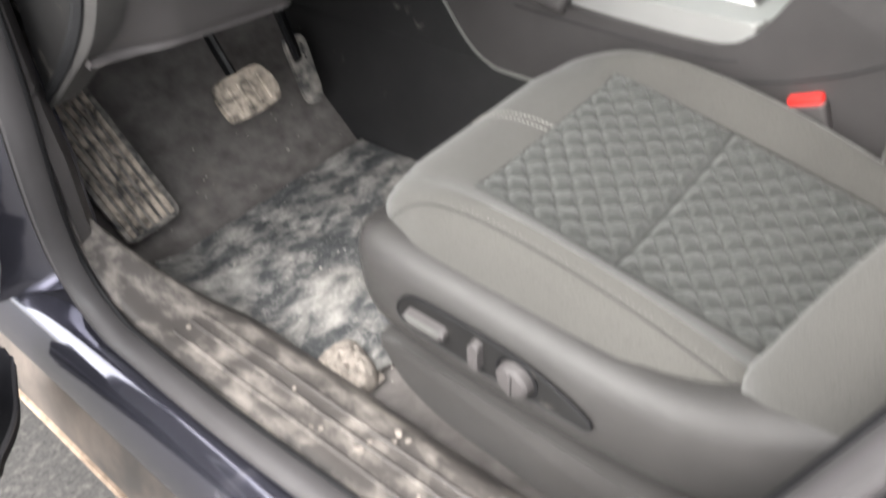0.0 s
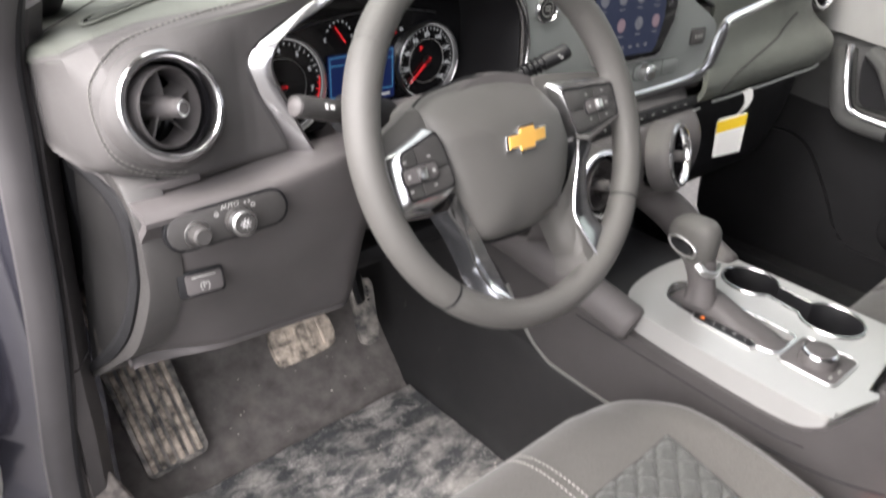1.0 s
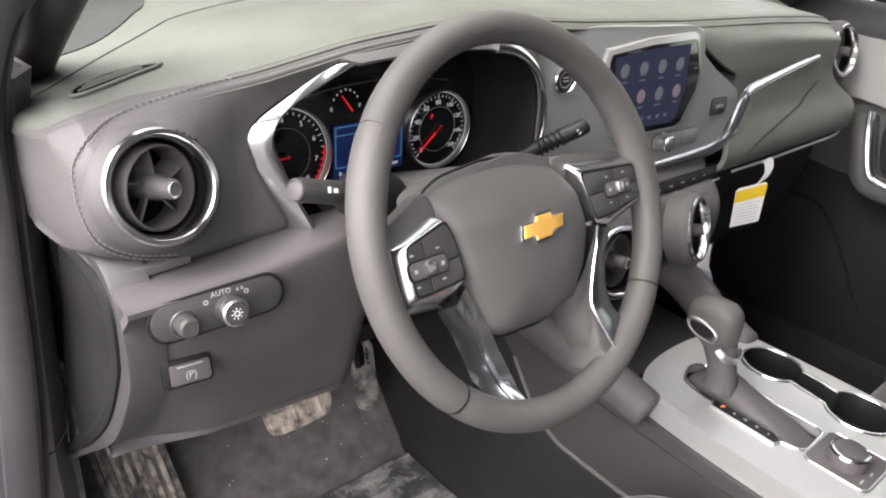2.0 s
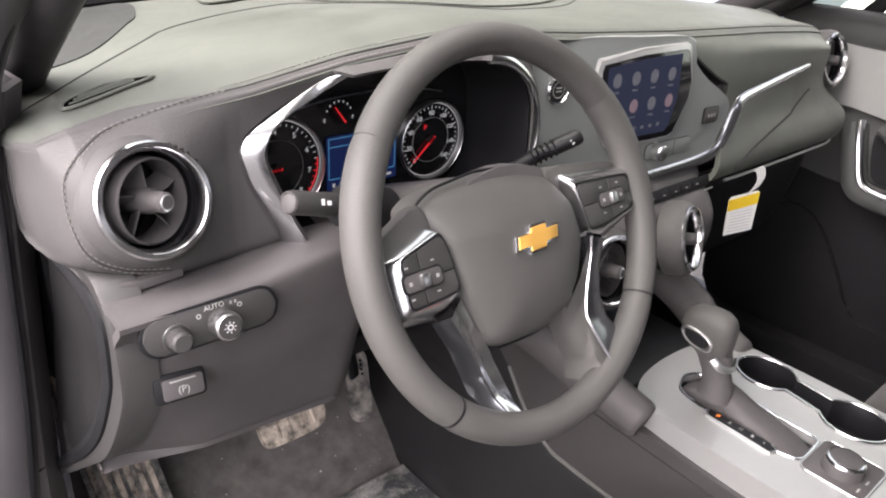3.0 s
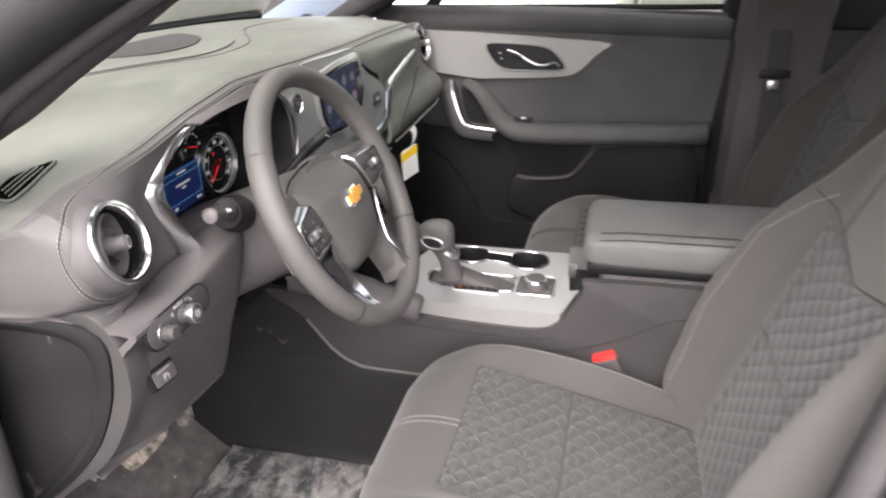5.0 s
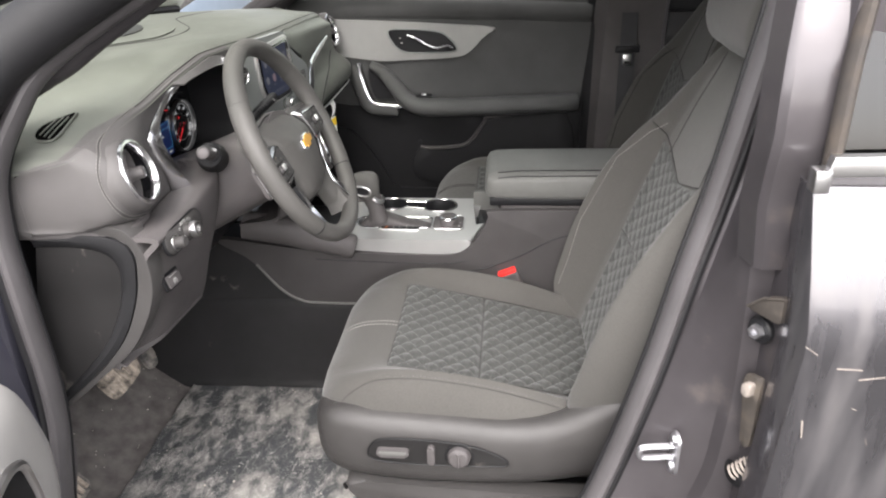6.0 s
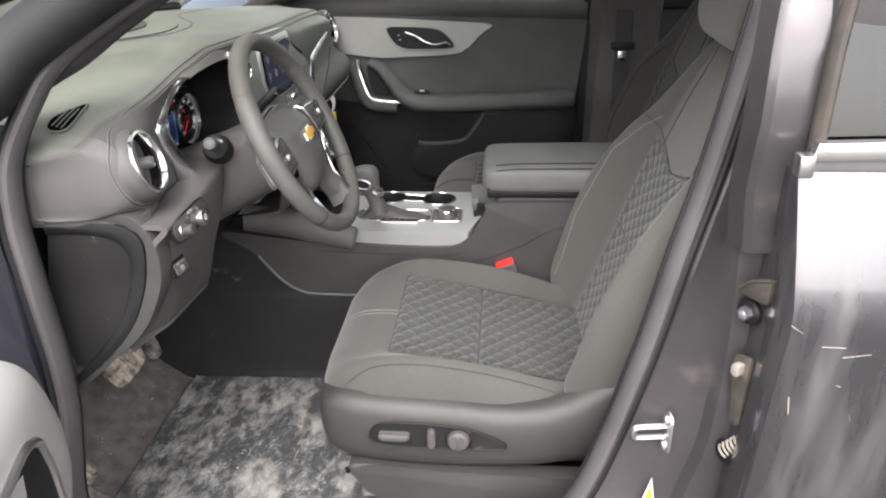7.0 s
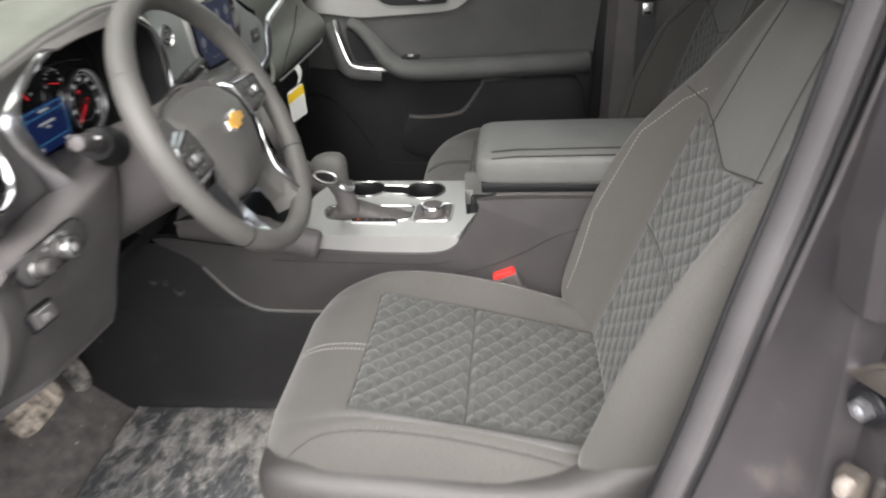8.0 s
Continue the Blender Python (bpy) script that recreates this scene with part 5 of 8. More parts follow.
    pane = [(-0.076, 1.176), (-0.073, 1.184), (0.0, 1.191), (0.084, 1.193), (0.089, 1.190), (0.105, 1.148), (0.103, 1.125), (0.080, 1.082), (0.069, 1.0785), (0.0, 1.0785), (-0.049, 1.082), (-0.071, 1.12)]
    part("glass", slab(pane, 0.0012, mfs @ pose(0, 0, 0.006), 0.0004), GLOSS_BLACK, scr)
    lit = [(-0.067, 1.180), (0.0, 1.186), (0.074, 1.188), (0.078, 1.130), (0.068, 1.094), (0.060, 1.086), (-0.044, 1.087), (-0.064, 1.12)]
    part("picture", slab(lit, 0.0006, mfs @ pose(0, 0, 0.0073)), SCREEN_GLOW, scr, "dim night-blue app screen")
    for r, z in enumerate((1.163, 1.128)):
        for i in range(4):
            x = -0.049 + 0.0355 * i + (0.002 if r else 0)
            part("icon", slab([(0.0078 * math.cos(a), 0.0088 * math.sin(a)) for a in np.linspace(0, 2 * math.pi, 24, endpoint=False)], 0.0004, mfs @ pose(x, z, 0.0079)), ICON_PINK if (r, i) in ((1, 3), (1, 1)) else ICON_GLOW, scr)
            part("caption", box(mfs @ pose(x, z - 0.0145, 0.008), (0.011, 0.0018, 0.0003), 0), ICON_GLOW, scr)
    for i in range(5):
        part("caption", box(mfs @ pose(-0.020 + 0.016 * i, 1.098, 0.008), (0.006, 0.004, 0.0003), 0), ICON_GLOW, scr)
    part("bar_rim", slab(rounded(0.100, 0.0235, 0.008), 0.0008, mfs @ pose(0.086, 1.057, 0), 0.0003), DARK, dash)
    part("button_bar", slab(rounded(0.098, 0.0215, 0.007), 0.0018, mfs @ pose(0.086, 1.057, 0), 0.0006), GREY_PANEL, dash, "grey audio button bar")
    part("bar_joint", box(mfs @ pose(0.098, 1.057, 0.0018), (0.0008, 0.021, 0.0006), 0), DARK, dash)
    k = part("volume_knob", lathe([(0.0, 0.015), (0.0085, 0.0145), (0.0105, 0.013), (0.0112, 0.0), (0.0125, -0.001)], mfs @ pose(0.058, 1.057, 0.001), 30), CHROME_DULL, dash, "silver volume knob")
    part("knob_rim", lathe([(0.0088, 0.0150), (0.0106, 0.0142), (0.0116, 0.0115), (0.0113, 0.010)], mfs @ pose(0.058, 1.057, 0.001), 30), CHROME, k)
    part("hazard_rim", slab(rounded(0.036, 0.024, 0.004), 0.0012, mfs @ pose(0.174, 1.093, 0), 0.0004), DARK, dash)
    hz = part("hazard_switch", slab(rounded(0.032, 0.021, 0.003), 0.003, mfs @ pose(0.174, 1.093, 0), 0.001), SHIELD, dash)
    bm = bmesh.new()
    for dx in (-0.007, 0, 0.007):
        box(mfs @ pose(0.174 + dx, 1.093, 0.0033), (0.003, 0.005, 0.0004), 0, bm=bm)
    part("marking", bm, MARK_DIM, hz)
    # stack below: button row and two round vents, each turned to its own side
    CENTRE_VENTS = (((-0.088, 0.092, 0.942), (-0.16, -0.94, 0.26)), ((0.078, 0.088, 0.946), (0.26, -0.92, 0.28)))
    rows = []
    for x in np.linspace(-0.19, 0.215, 90):
        e = max(0, (abs(x) - 0.16) / 0.055)
        rows.append([(x, y + 0.04 * e * e, z) for y, z in spline([(0.168, 1.026), (0.157, 1.014), (0.147, 1.003), (0.141, 0.988), (0.124, 0.976), (0.108, 0.945), (0.11, 0.90), (0.125, 0.872), (0.2, 0.86)], 8)])
    skin = loft(rows)
    prune(skin, lambda p: any(beside(p, at, axis, 0.046) for at, axis in CENTRE_VENTS))
    part("centre_panel", thick(skin, 0.006), PLASTIC, dash, "dark lower centre panel")
    part("button_row", slab(rounded(0.30, 0.016, 0.003), 0.004, frame_at((0.04, 0.1425, 0.994), (0, -1, 0.3)), 0.001), DARK, dash)
    for i in range(9):
        part("button", slab(rounded(0.024, 0.010, 0.002), 0.003, frame_at((-0.07 + 0.028 * i, 0.1395, 0.994), (0, -1, 0.3)), 0.0008), BLACK_PLASTIC, dash)
        part("marking", box(frame_at((-0.07 + 0.028 * i, 0.1362, 0.9955), (0, -1, 0.3)), (0.006, 0.0014, 0.0004), 0), MARK_DIM, dash)
    part("trim_line", tube([(-0.12, 0.133, 0.9795), (0.05, 0.1325, 0.979), (0.20, 0.136, 0.981)], 0.0016, 6), CHROME_DULL, dash)
    for at, axis in CENTRE_VENTS:
        vent(dash, at, axis, 0.88, label="round centre vent with chrome ring")
    # passenger side
    def pass_row(f):
        """One row of the passenger fascia; f runs from its inner edge, which slants, to the far door."""
        base = [(0, 0, 0.110), (0, 0, 0.114), (0.166, 1.172, 0.140), (0.164, 1.145, 0.192), (0.164, 1.130, 0.228), (0.165, 1.112, 0.234), (0.163, 1.095, 0.230), (0.155, 1.065, 0.220), (0.138, 1.035, 0.206), (0.132, 1.008, 0.198), (0.143, 0.987, 0.196), (0.172, 0.977, 0.225), (0.19, 0.965, 0.20), (0.185, 0.94, 0.20), (0.20, 0.85, 0.20), (0.24, 0.76, 0.20), (0.36, 0.70, 0.20), (0.60, 0.69, 0.20)]
        pts = []
        for i, (y, z, x0) in enumerate(base):
            x = x0 + (0.725 - x0) * f
            k = max(0.0, (x - 0.54) / 0.12)
            yb, zb = brow(x)
            low = max(0.0, (x - 0.62) / 0.10)
            if i == 0:
                y, z = yb + 0.004, zb + 0.001
            elif i == 1:
                y, z = yb - 0.008, zb - 0.010
            elif i < 6:
                y, z = min(y + 0.055 * k ** 2, yb - 0.010), min(z, zb - 0.010 - 0.011 * (i - 1))
            elif i < 16:
                y += along([(6, 0.055 * k ** 2), (8, 0.05 * low ** 2), (16, 0.05 * low ** 2)], i)[0]
            pts.append((x, y, z))
        return spline(pts, 5)
    rows = [pass_row(f) for f in np.linspace(0, 1, 90)]
    skin = loft([r[:61] for r in rows])
    ftree = skin_of(skin)
    # glovebox split off in black, which carries the shade under the fascia
    part("glovebox", thick(loft([r[60:] for r in rows]), 0.006), BLACK_PLASTIC, dash, "dark glovebox panel below the passenger fascia, blackened for shade")
    # dark line laid on the skin for the shading of a step in the panel
    seam(snap(spline([(0.515, 0.14, 1.094), (0.46, 0.13, 1.076), (0.38, 0.13, 1.053), (0.30, 0.12, 1.030), (0.265, 0.12, 1.01), (0.252, 0.12, 0.992)], 8), ftree, -0.0006), dash, 0.0022, SEAM, "crease_shade")
    PASSENGER_VENT = (0.652, 0.188, 1.124)
    prune(skin, lambda p: beside(p, PASSENGER_VENT, (-0.05, -0.97, 0.23), 0.045))
    part("passenger_fascia", thick(skin, 0.008), TOP_PAD, dash, "rounded charcoal passenger fascia above the glovebox")
    edge = [Vector(p) for p in pass_row(0)[5:21]]
    part("fascia_edge", thick(loft([[p + Vector((0, -0.001, 0)), p + Vector((0.002, 0.03, 0))] for p in edge]), 0.003), DARK, dash)
    part("sweep_backing", slab(spline([(0.17, 1.05), (0.20, 1.12), (0.25, 1.12), (0.27, 1.04), (0.25, 1.0), (0.05, 1.012), (-0.15, 1.012), (-0.15, 1.035), (0.1, 1.035)], 4, True), 0.02, frame_at((0, 0.192, 0), (0, -1, 0)), 0.003), PLASTIC, dash)
    sw = spline([(0.485, 0.160, 1.134), (0.40, 0.155, 1.126), (0.31, 0.149, 1.117), (0.252, 0.145, 1.110), (0.236, 0.143, 1.102), (0.228, 0.143, 1.085), (0.218, 0.143, 1.060), (0.204, 0.144, 1.042), (0.180, 0.146, 1.031), (0.13, 0.150, 1.026), (0.06, 0.155, 1.0235), (0.0, 0.159, 1.022), (-0.10, 0.166, 1.021), (-0.15, 0.169, 1.022)], 6)
    n = len(sw) - 1
    wide = [(along([(0, 0.0035), (0.08, 0.0058), (0.25, 0.0078), (0.36, 0.0108), (0.5, 0.0095), (0.65, 0.0076), (1, 0.0055)], i / n)[0], 0.0022) for i in range(n + 1)]
    part("chrome_sweep", tube(sw, wide, 12, up=(0, -0.92, 0.40)), CHROME, dash, "slim satin chrome sweep across the dashboard")
    seam(spline([(0.235, 0.136, 0.985), (0.33, 0.134, 0.985), (0.5, 0.134, 0.986), (0.6, 0.136, 0.988), (0.66, 0.165, 0.99)], 6), dash, 0.0024, GREY_PANEL, "glovebox_line")
    vent(dash, PASSENGER_VENT, (-0.05, -0.97, 0.23), 0.9, label="round passenger vent with chrome ring")
    # steering column shroud and dark core behind the panels
    rows = []
    for s in np.linspace(0, 1, 12):
        cy, cz = 0.055 + 0.30 * s, 1.072 - 0.14 * s
        a, bb = 0.062 + 0.02 * s, 0.058 + 0.02 * s
        rows.append([(-0.36 + a * math.copysign(abs(math.cos(w)) ** 0.75, math.cos(w)), cy + 0.3 * bb * math.sin(w), cz + bb * math.copysign(abs(math.sin(w)) ** 0.8, math.sin(w))) for w in np.linspace(0, 2 * math.pi, 32, endpoint=False)])
    part("column_shroud", loft(rows, ring=True, cap=True), PLASTIC, dash, "charcoal steering column shroud")
    part("core", box(pose(0.0, 0.55, 0.99), (1.36, 0.42, 0.30), 0.03), DARK, dash)
    part("core", box(pose(0.0, 0.36, 0.93), (0.5, 0.25, 0.16), 0.02), DARK, dash)
    part("under_cover", box(pose(-0.30, 0.42, 0.86), (0.62, 0.36, 0.03), 0.01), DARK, dash)
    # stalks
    st = part("indicator_stalk", tube(spline([(-0.5345, 0.105, 1.1315), (-0.5300, 0.106, 1.1305), (-0.505, 0.110, 1.122), (-0.480, 0.119, 1.112), (-0.42, 0.14, 1.085)], 5), [(0.0055, 0.0055), (0.0085, 0.0085), (0.0094, 0.0094), (0.0097, 0.0097), (0.0098, 0.0098)] + [(0.0105, 0.0100)] * 6 + [(0.0112, 0.0104)] * 4 + [(0.008, 0.008)] * 6, 18), SHIELD, dash, "dark indicator stalk with lamp symbol")
    part("end_cap", lathe([(0.0, 0.003), (0.0068, 0.0026), (0.0086, 0.0012), (0.0092, -0.001)], frame_at((-0.5345, 0.105, 1.1315), (-0.93, -0.16, 0.33)), 24), PLASTIC, st, "rounded grey end cap")
    part("marking", bars(frame_at((-0.507, 0.0995, 1.1275), (0.1, -0.85, 0.5)) @ pose(0, 0, 0, 0, 0, -16), [(-0.006, 0.002, 0.004, 0.0012), (-0.006, -0.001, 0.004, 0.0012), (0.000, 0.0005, 0.003, 0.005), (0.006, 0.0, 0.004, 0.0035)]), MARK, st)
    part("collar", tube([(-0.482, 0.118, 1.113), (-0.470, 0.122, 1.108)], (0.0125, 0.0120), 16), BLACK_PLASTIC, st)
    part("stalk_boot", tube([(-0.476, 0.123, 1.109), (-0.472, 0.124, 1.108), (-0.440, 0.134, 1.094), (-0.42, 0.14, 1.085)], [(0.012, 0.012), (0.019, 0.019), (0.024, 0.024), (0.024, 0.024)], 18), BLACK_PLASTIC, st)
    st = part("wiper_stalk", tube(spline([(-0.180, 0.107, 1.130), (-0.186, 0.109, 1.127), (-0.206, 0.122, 1.115), (-0.226, 0.132, 1.104), (-0.30, 0.15, 1.07)], 5), [(0.004, 0.004), (0.0072, 0.0072), (0.0085, 0.0085), (0.0088, 0.0088), (0.009, 0.009)] + [(0.0092, 0.0092)] * 5 + [(0.0078, 0.0078)] * 11, 16), DARK, dash, "ribbed wiper stalk")
    bm = bmesh.new()
    for i in range(5):
        p = Vector((-0.224 + 0.005 * i, 0.131 - 0.0026 * i, 1.105 + 0.0028 * i))
        lathe([(0.0088, -0.0010), (0.0100, 0.0), (0.0088, 0.0010)], frame_at(p, (0.80, -0.42, 0.45)), 18, bm=bm)
    part("ribs", bm, DARK, st)
    part("marking", bars(frame_at((-0.192, 0.1035, 1.1275), (-0.25, -0.80, 0.55)) @ pose(0, 0, 0, 0, 0, 34), [(-0.002, 0.002, 0.006, 0.0016), (-0.002, -0.002, 0.006, 0.0016), (0.006, 0.001, 0.004, 0.003)]), MARK_DIM, st)
    return dash


def bars(m, rects):
    """Small flat bars (x, y, width, height) in m's plane."""
    bm = bmesh.new()
    for x, y, w, h in rects:
        box(m @ pose(x, y, 0), (w, h, 0.0004), 0, bm=bm)
    return bm


build_dashboard()


# ---- instruments ----
def build_instruments():
    ic = thing("instrument_cluster", (-0.36, 0.266, 1.12), "instrument cluster with red needles and blue display", "instruments")
    mf = frame_at((0, 0.262, 0), (0, -1, 0.0))
    part("dial_plate", slab(rounded(0.32, 0.165, 0.03, cx=-0.36, cy=1.122), 0.004, mf @ pose(0, 0, -0.004)), GLOSS_BLACK, ic)
    fr = mf @ pose(0, 0, 0.002)
    for cx, cz, r, lo, hi, labels, needle in ((-0.463, 1.097, 0.0535, 225, -45, ["0", "1", "2", "3", "4", "5", "6", "7", "8"], 182), (-0.261, 1.096, 0.0465, 225, -45, ["0", "20", "40", "60", "80", "100", "120", "140", "160"], 221)):
        at = fr @ pose(cx, cz, 0)
        dial = part("dial", lathe([(r - 0.0012, -0.002), (r - 0.0008, 0.006), (r - 0.0002, 0.0066), (r + 0.0006, 0.006), (r + 0.0008, -0.004)], at, 64), CHROME_DULL, ic, "round dial with a thin bright rim")
        part("lit_ring", lathe([(r - 0.0018, 0.0002), (r - 0.0026, 0.0007), (r - 0.0032, 0.0002)], at, 64), RING_GLOW, dial)
        part("face", lathe([(r - 0.001, -0.001), (0.0, -0.001)], at, 40), GLOSS_BLACK, dial)
        part("inner_ring", lathe([(0.57 * r, 0.0), (0.57 * r + 0.0003, 0.0004), (0.57 * r + 0.0007, 0.0)], at, 48), MARK_DIM, dial)
        ticks, words, reds = bmesh.new(), bmesh.new(), bmesh.new()
        for i in range(33):
            a = lo + (hi - lo) * i / 32
            big = i % 4 == 0
            box(at @ pose(0, 0, 0, 0, 0, a) @ pose(r - 0.0075, 0, 0), (0.005 if big else 0.0026, 0.0008, 0.0004), 0, bm=reds if (cx < -0.4 and i > 26) else ticks)
        for i, word in enumerate(labels):
            a = radians(lo + (hi - lo) * i / 8)
            letters(word, 0.0082 if len(word) < 3 else 0.0072, fr @ pose(cx + (r - 0.0145) * math.cos(a), cz + (r - 0.0145) * math.sin(a), 0.0), bm=words)
        part("ticks", ticks, WHITE_GLOW, dial)
        part("numerals", words, WHITE_GLOW, dial)
        if len(reds.verts):
            part("red_zone", reds, RED_GLOW, dial)
            band = [radians(a) for a in np.linspace(6, -45, 14)]
            part("red_band", loft([[at @ Vector((q * math.cos(a), q * math.sin(a), 0.0003)) for q in (r - 0.0062, r - 0.0048)] for a in band]), RED_GLOW, dial)
        else:
            reds.free()
        q = at @ pose(0, 0, 0.002) @ pose(0, 0, 0, 0, 0, needle)
        part("needle", slab([(-0.006, -0.0014), (r - 0.011, -0.0006), (r - 0.011, 0.0006), (-0.006, 0.0014)], 0.001, q), RED_GLOW, dial, "red needle")
        part("needle_hub", lathe([(0.0, 0.003), (0.005, 0.003), (0.006, 0.0)], at, 20), DARK, dial)
    part("lamp", letters("P", 0.008, fr @ pose(-0.270, 1.112, 0.0005)), RED_GLOW, ic, "red warning letter")
    for cx, cz, a in ((-0.388, 1.139, 126), (-0.318, 1.139, 165)):
        small = part("small_gauge", bars(fr, [(cx + 0.017 * math.cos(w), cz + 0.019 * math.sin(w), 0.0013, 0.0022) for w in np.linspace(radians(32), radians(148), 7)]), WHITE_GLOW, ic, "small gauge")
        part("needle", slab([(-0.003, -0.0008), (0.019, -0.0004), (0.019, 0.0004), (-0.003, 0.0008)], 0.001, fr @ pose(cx + 0.006, cz - 0.002, 0.001) @ pose(0, 0, 0, 0, 0, a)), RED_GLOW, small)
        part("marking", letters("E" if cx < -0.37 else "C", 0.0058, fr @ pose(cx - 0.0175, cz, 0)), WHITE_GLOW, small)
        part("marking", letters("F" if cx < -0.37 else "H", 0.0058, fr @ pose(cx + 0.0175, cz, 0)), WHITE_GLOW, small)
    arc = [fr @ Vector((x, 1.166 - 0.9 * (x + 0.355) ** 2 - 22 * (x + 0.355) ** 4, 0.008)) for x in np.linspace(-0.455, -0.255, 30)]
    part("arch_trim", tube(arc, (0.0008, 0.0008), 6), CHROME_DULL, ic, "thin bright arch over the small gauges")
    d = part("information_display", slab(rounded(0.092, 0.060, 0.002, cx=-0.358, cy=1.091), 0.001, fr), BLUE_GLOW, ic, "blue information display")
    part("display_border", ring_band(rounded(0.088, 0.046, 0.001, cx=-0.358, cy=1.096), 0.0009, 0.0012, fr, 0.0002), CYAN_GLOW, d)
    for bar in [(-0.358, 1.1145, 0.022, 0.0028), (-0.358, 1.098, 0.034, 0.003), (-0.358, 1.092, 0.010, 0.0026), (-0.396, 1.0665, 0.003, 0.004), (-0.384, 1.0675, 0.008, 0.004), (-0.325, 1.0665, 0.012, 0.003)]:
        part("display_text", bars(fr @ pose(0, 0, 0.0014), [bar]), WHITE_GLOW, d)
    part("display_line", box(fr @ pose(-0.358, 1.1095, 0.0012), (0.086, 0.0007, 0.0004), 0), CYAN_GLOW, d)
    return ic


build_instruments()


# ---- steering wheel ----
def build_wheel():
    wheel = thing("steering_wheel", (-0.353, 0.018, 1.094), "leather-wrapped three-spoke steering wheel with chrome trim", "steering wheel")
    r, yaw = radians(25.2), radians(1.4)
    n = Vector((math.sin(yaw) * math.cos(r), -math.cos(yaw) * math.cos(r), math.sin(r)))
    m = frame_at((-0.353, 0.018, 1.094), n)
    P = lambda x, y, z=0.0: m @ Vector((x, y, z))
    R = 0.1695
    cuts = [radians(c) for c in (143, 37, -36, -137)]
    spans = [(cuts[1], cuts[0]), (cuts[0], cuts[3] + 2 * math.pi), (cuts[3], cuts[2]), (cuts[2], cuts[1])]
    for a0, a1 in spans:
        k = 30
        pts, rad = [], []
        for i in range(k + 1):
            a = a0 + (a1 - a0) * i / k
            pts.append(P(R * math.cos(a), R * math.sin(a)))
            e = 0.0006 if i in (0, k) else 0.0
            grip = 0.0012 * max(math.exp(-((math.degrees(a) - 30) / 22) ** 2), math.exp(-((math.degrees(a) - 150) / 22) ** 2))
            rad.append((0.0142 + grip - e, 0.0158 + grip - e))
        part("rim", tube(pts, rad, 20, up=n), LEATHER, wheel, "smooth charcoal leather rim")
    for a in cuts:
        part("rim_seam", tube([P(R * math.cos(a + d), R * math.sin(a + d)) for d in (-0.006, 0.006)], (0.0141, 0.0157), 20, up=n), DARK, wheel)
    # hub pad
    rim = [(-0.100, 0.045), (-0.078, 0.0555), (-0.026, 0.0610), (0.020, 0.0560), (0.058, 0.0425), (0.0725, 0.014), (0.0775, -0.022), (0.0600, -0.062), (0.038, -0.084), (0.003, -0.0935), (-0.050, -0.0905), (-0.063, -0.082), (-0.0815, -0.0385), (-0.094, 0.018)]
    rim = softened(rim, 0.010)
    rows = []
    for f, h in ((0.985, -0.045), (1.0, -0.020), (0.995, -0.012), (0.975, -0.006), (0.94, -0.001), (0.88, 0.0035), (0.8, 0.0065), (0.7, 0.009), (0.6, 0.0108), (0.48, 0.0125), (0.36, 0.0132), (0.2, 0.0137), (0.05, 0.0138)):
        rows.append([P(x * f, (y + 0.014) * f - 0.014, h - 0.016 * max(0.0, ((y + 0.014) * f - 0.026) / 0.045) - 0.004 * max(0.0, -(y + 0.014) * f / 0.08) ** 2) for x, y in rim])
    part("airbag_cover", loft(rows, ring=True, cap=True), LEATHER, wheel, "smooth charcoal hub cover", 60)
    seam([P(x * 1.015, (y + 0.014) * 1.015 - 0.014, -0.017) for x, y in rim], wheel, 0.0014)
    # emblem
    q = m @ pose(-0.0015, -0.0055, 0.0135)
    cross = [(-0.031, -0.0065), (-0.012, -0.0065), (-0.0135, -0.0125), (0.0085, -0.0125), (0.010, -0.0065), (0.028, -0.0065), (0.031, 0.0065), (0.012, 0.0065), (0.0135, 0.0125), (-0.0085, 0.0125), (-0.010, 0.0065), (-0.028, 0.0065)]
    em = part("emblem", slab([(x * 0.93, y) for x, y in cross], 0.003, q, 0.001), CHROME, wheel, "gold and chrome emblem")
    part("emblem_fill", slab([(x * 0.83, y * 0.78) for x, y in cross], 0.0012, q @ pose(0, 0, 0.003), 0.0004), GOLD, em)
    # hub body behind, spokes
    part("hub_body", lathe([(0.0, -0.05), (0.07, -0.05), (0.085, -0.03), (0.08, -0.012), (0.0, -0.012)], m @ Matrix.Diagonal((1.1, 0.75, 1, 1)), 32), PLASTIC, wheel)
    def band(outer, inner, hi, lo, name, mat, parent, lab=""):
        """A sloping frame between an inner outline at height hi and an outer one at height lo, with a skirt."""
        rows = [[P(x, y, hi - 0.004) for x, y in inner], [P(x, y, hi) for x, y in inner]]
        for f, h in ((0.18, 0.0012), (0.55, -0.0002), (0.85, -0.0012), (1.0, -0.004)):
            rows.append([P(x + (X_ - x) * f, y + (Y_ - y) * f, hi + (lo - hi) * f + h) for (x, y), (X_, Y_) in zip(inner, outer)])
        rows.append([P(x, y, lo - 0.016) for x, y in outer])
        return part(name, loft(rows, ring=True), mat, parent, lab, 50)
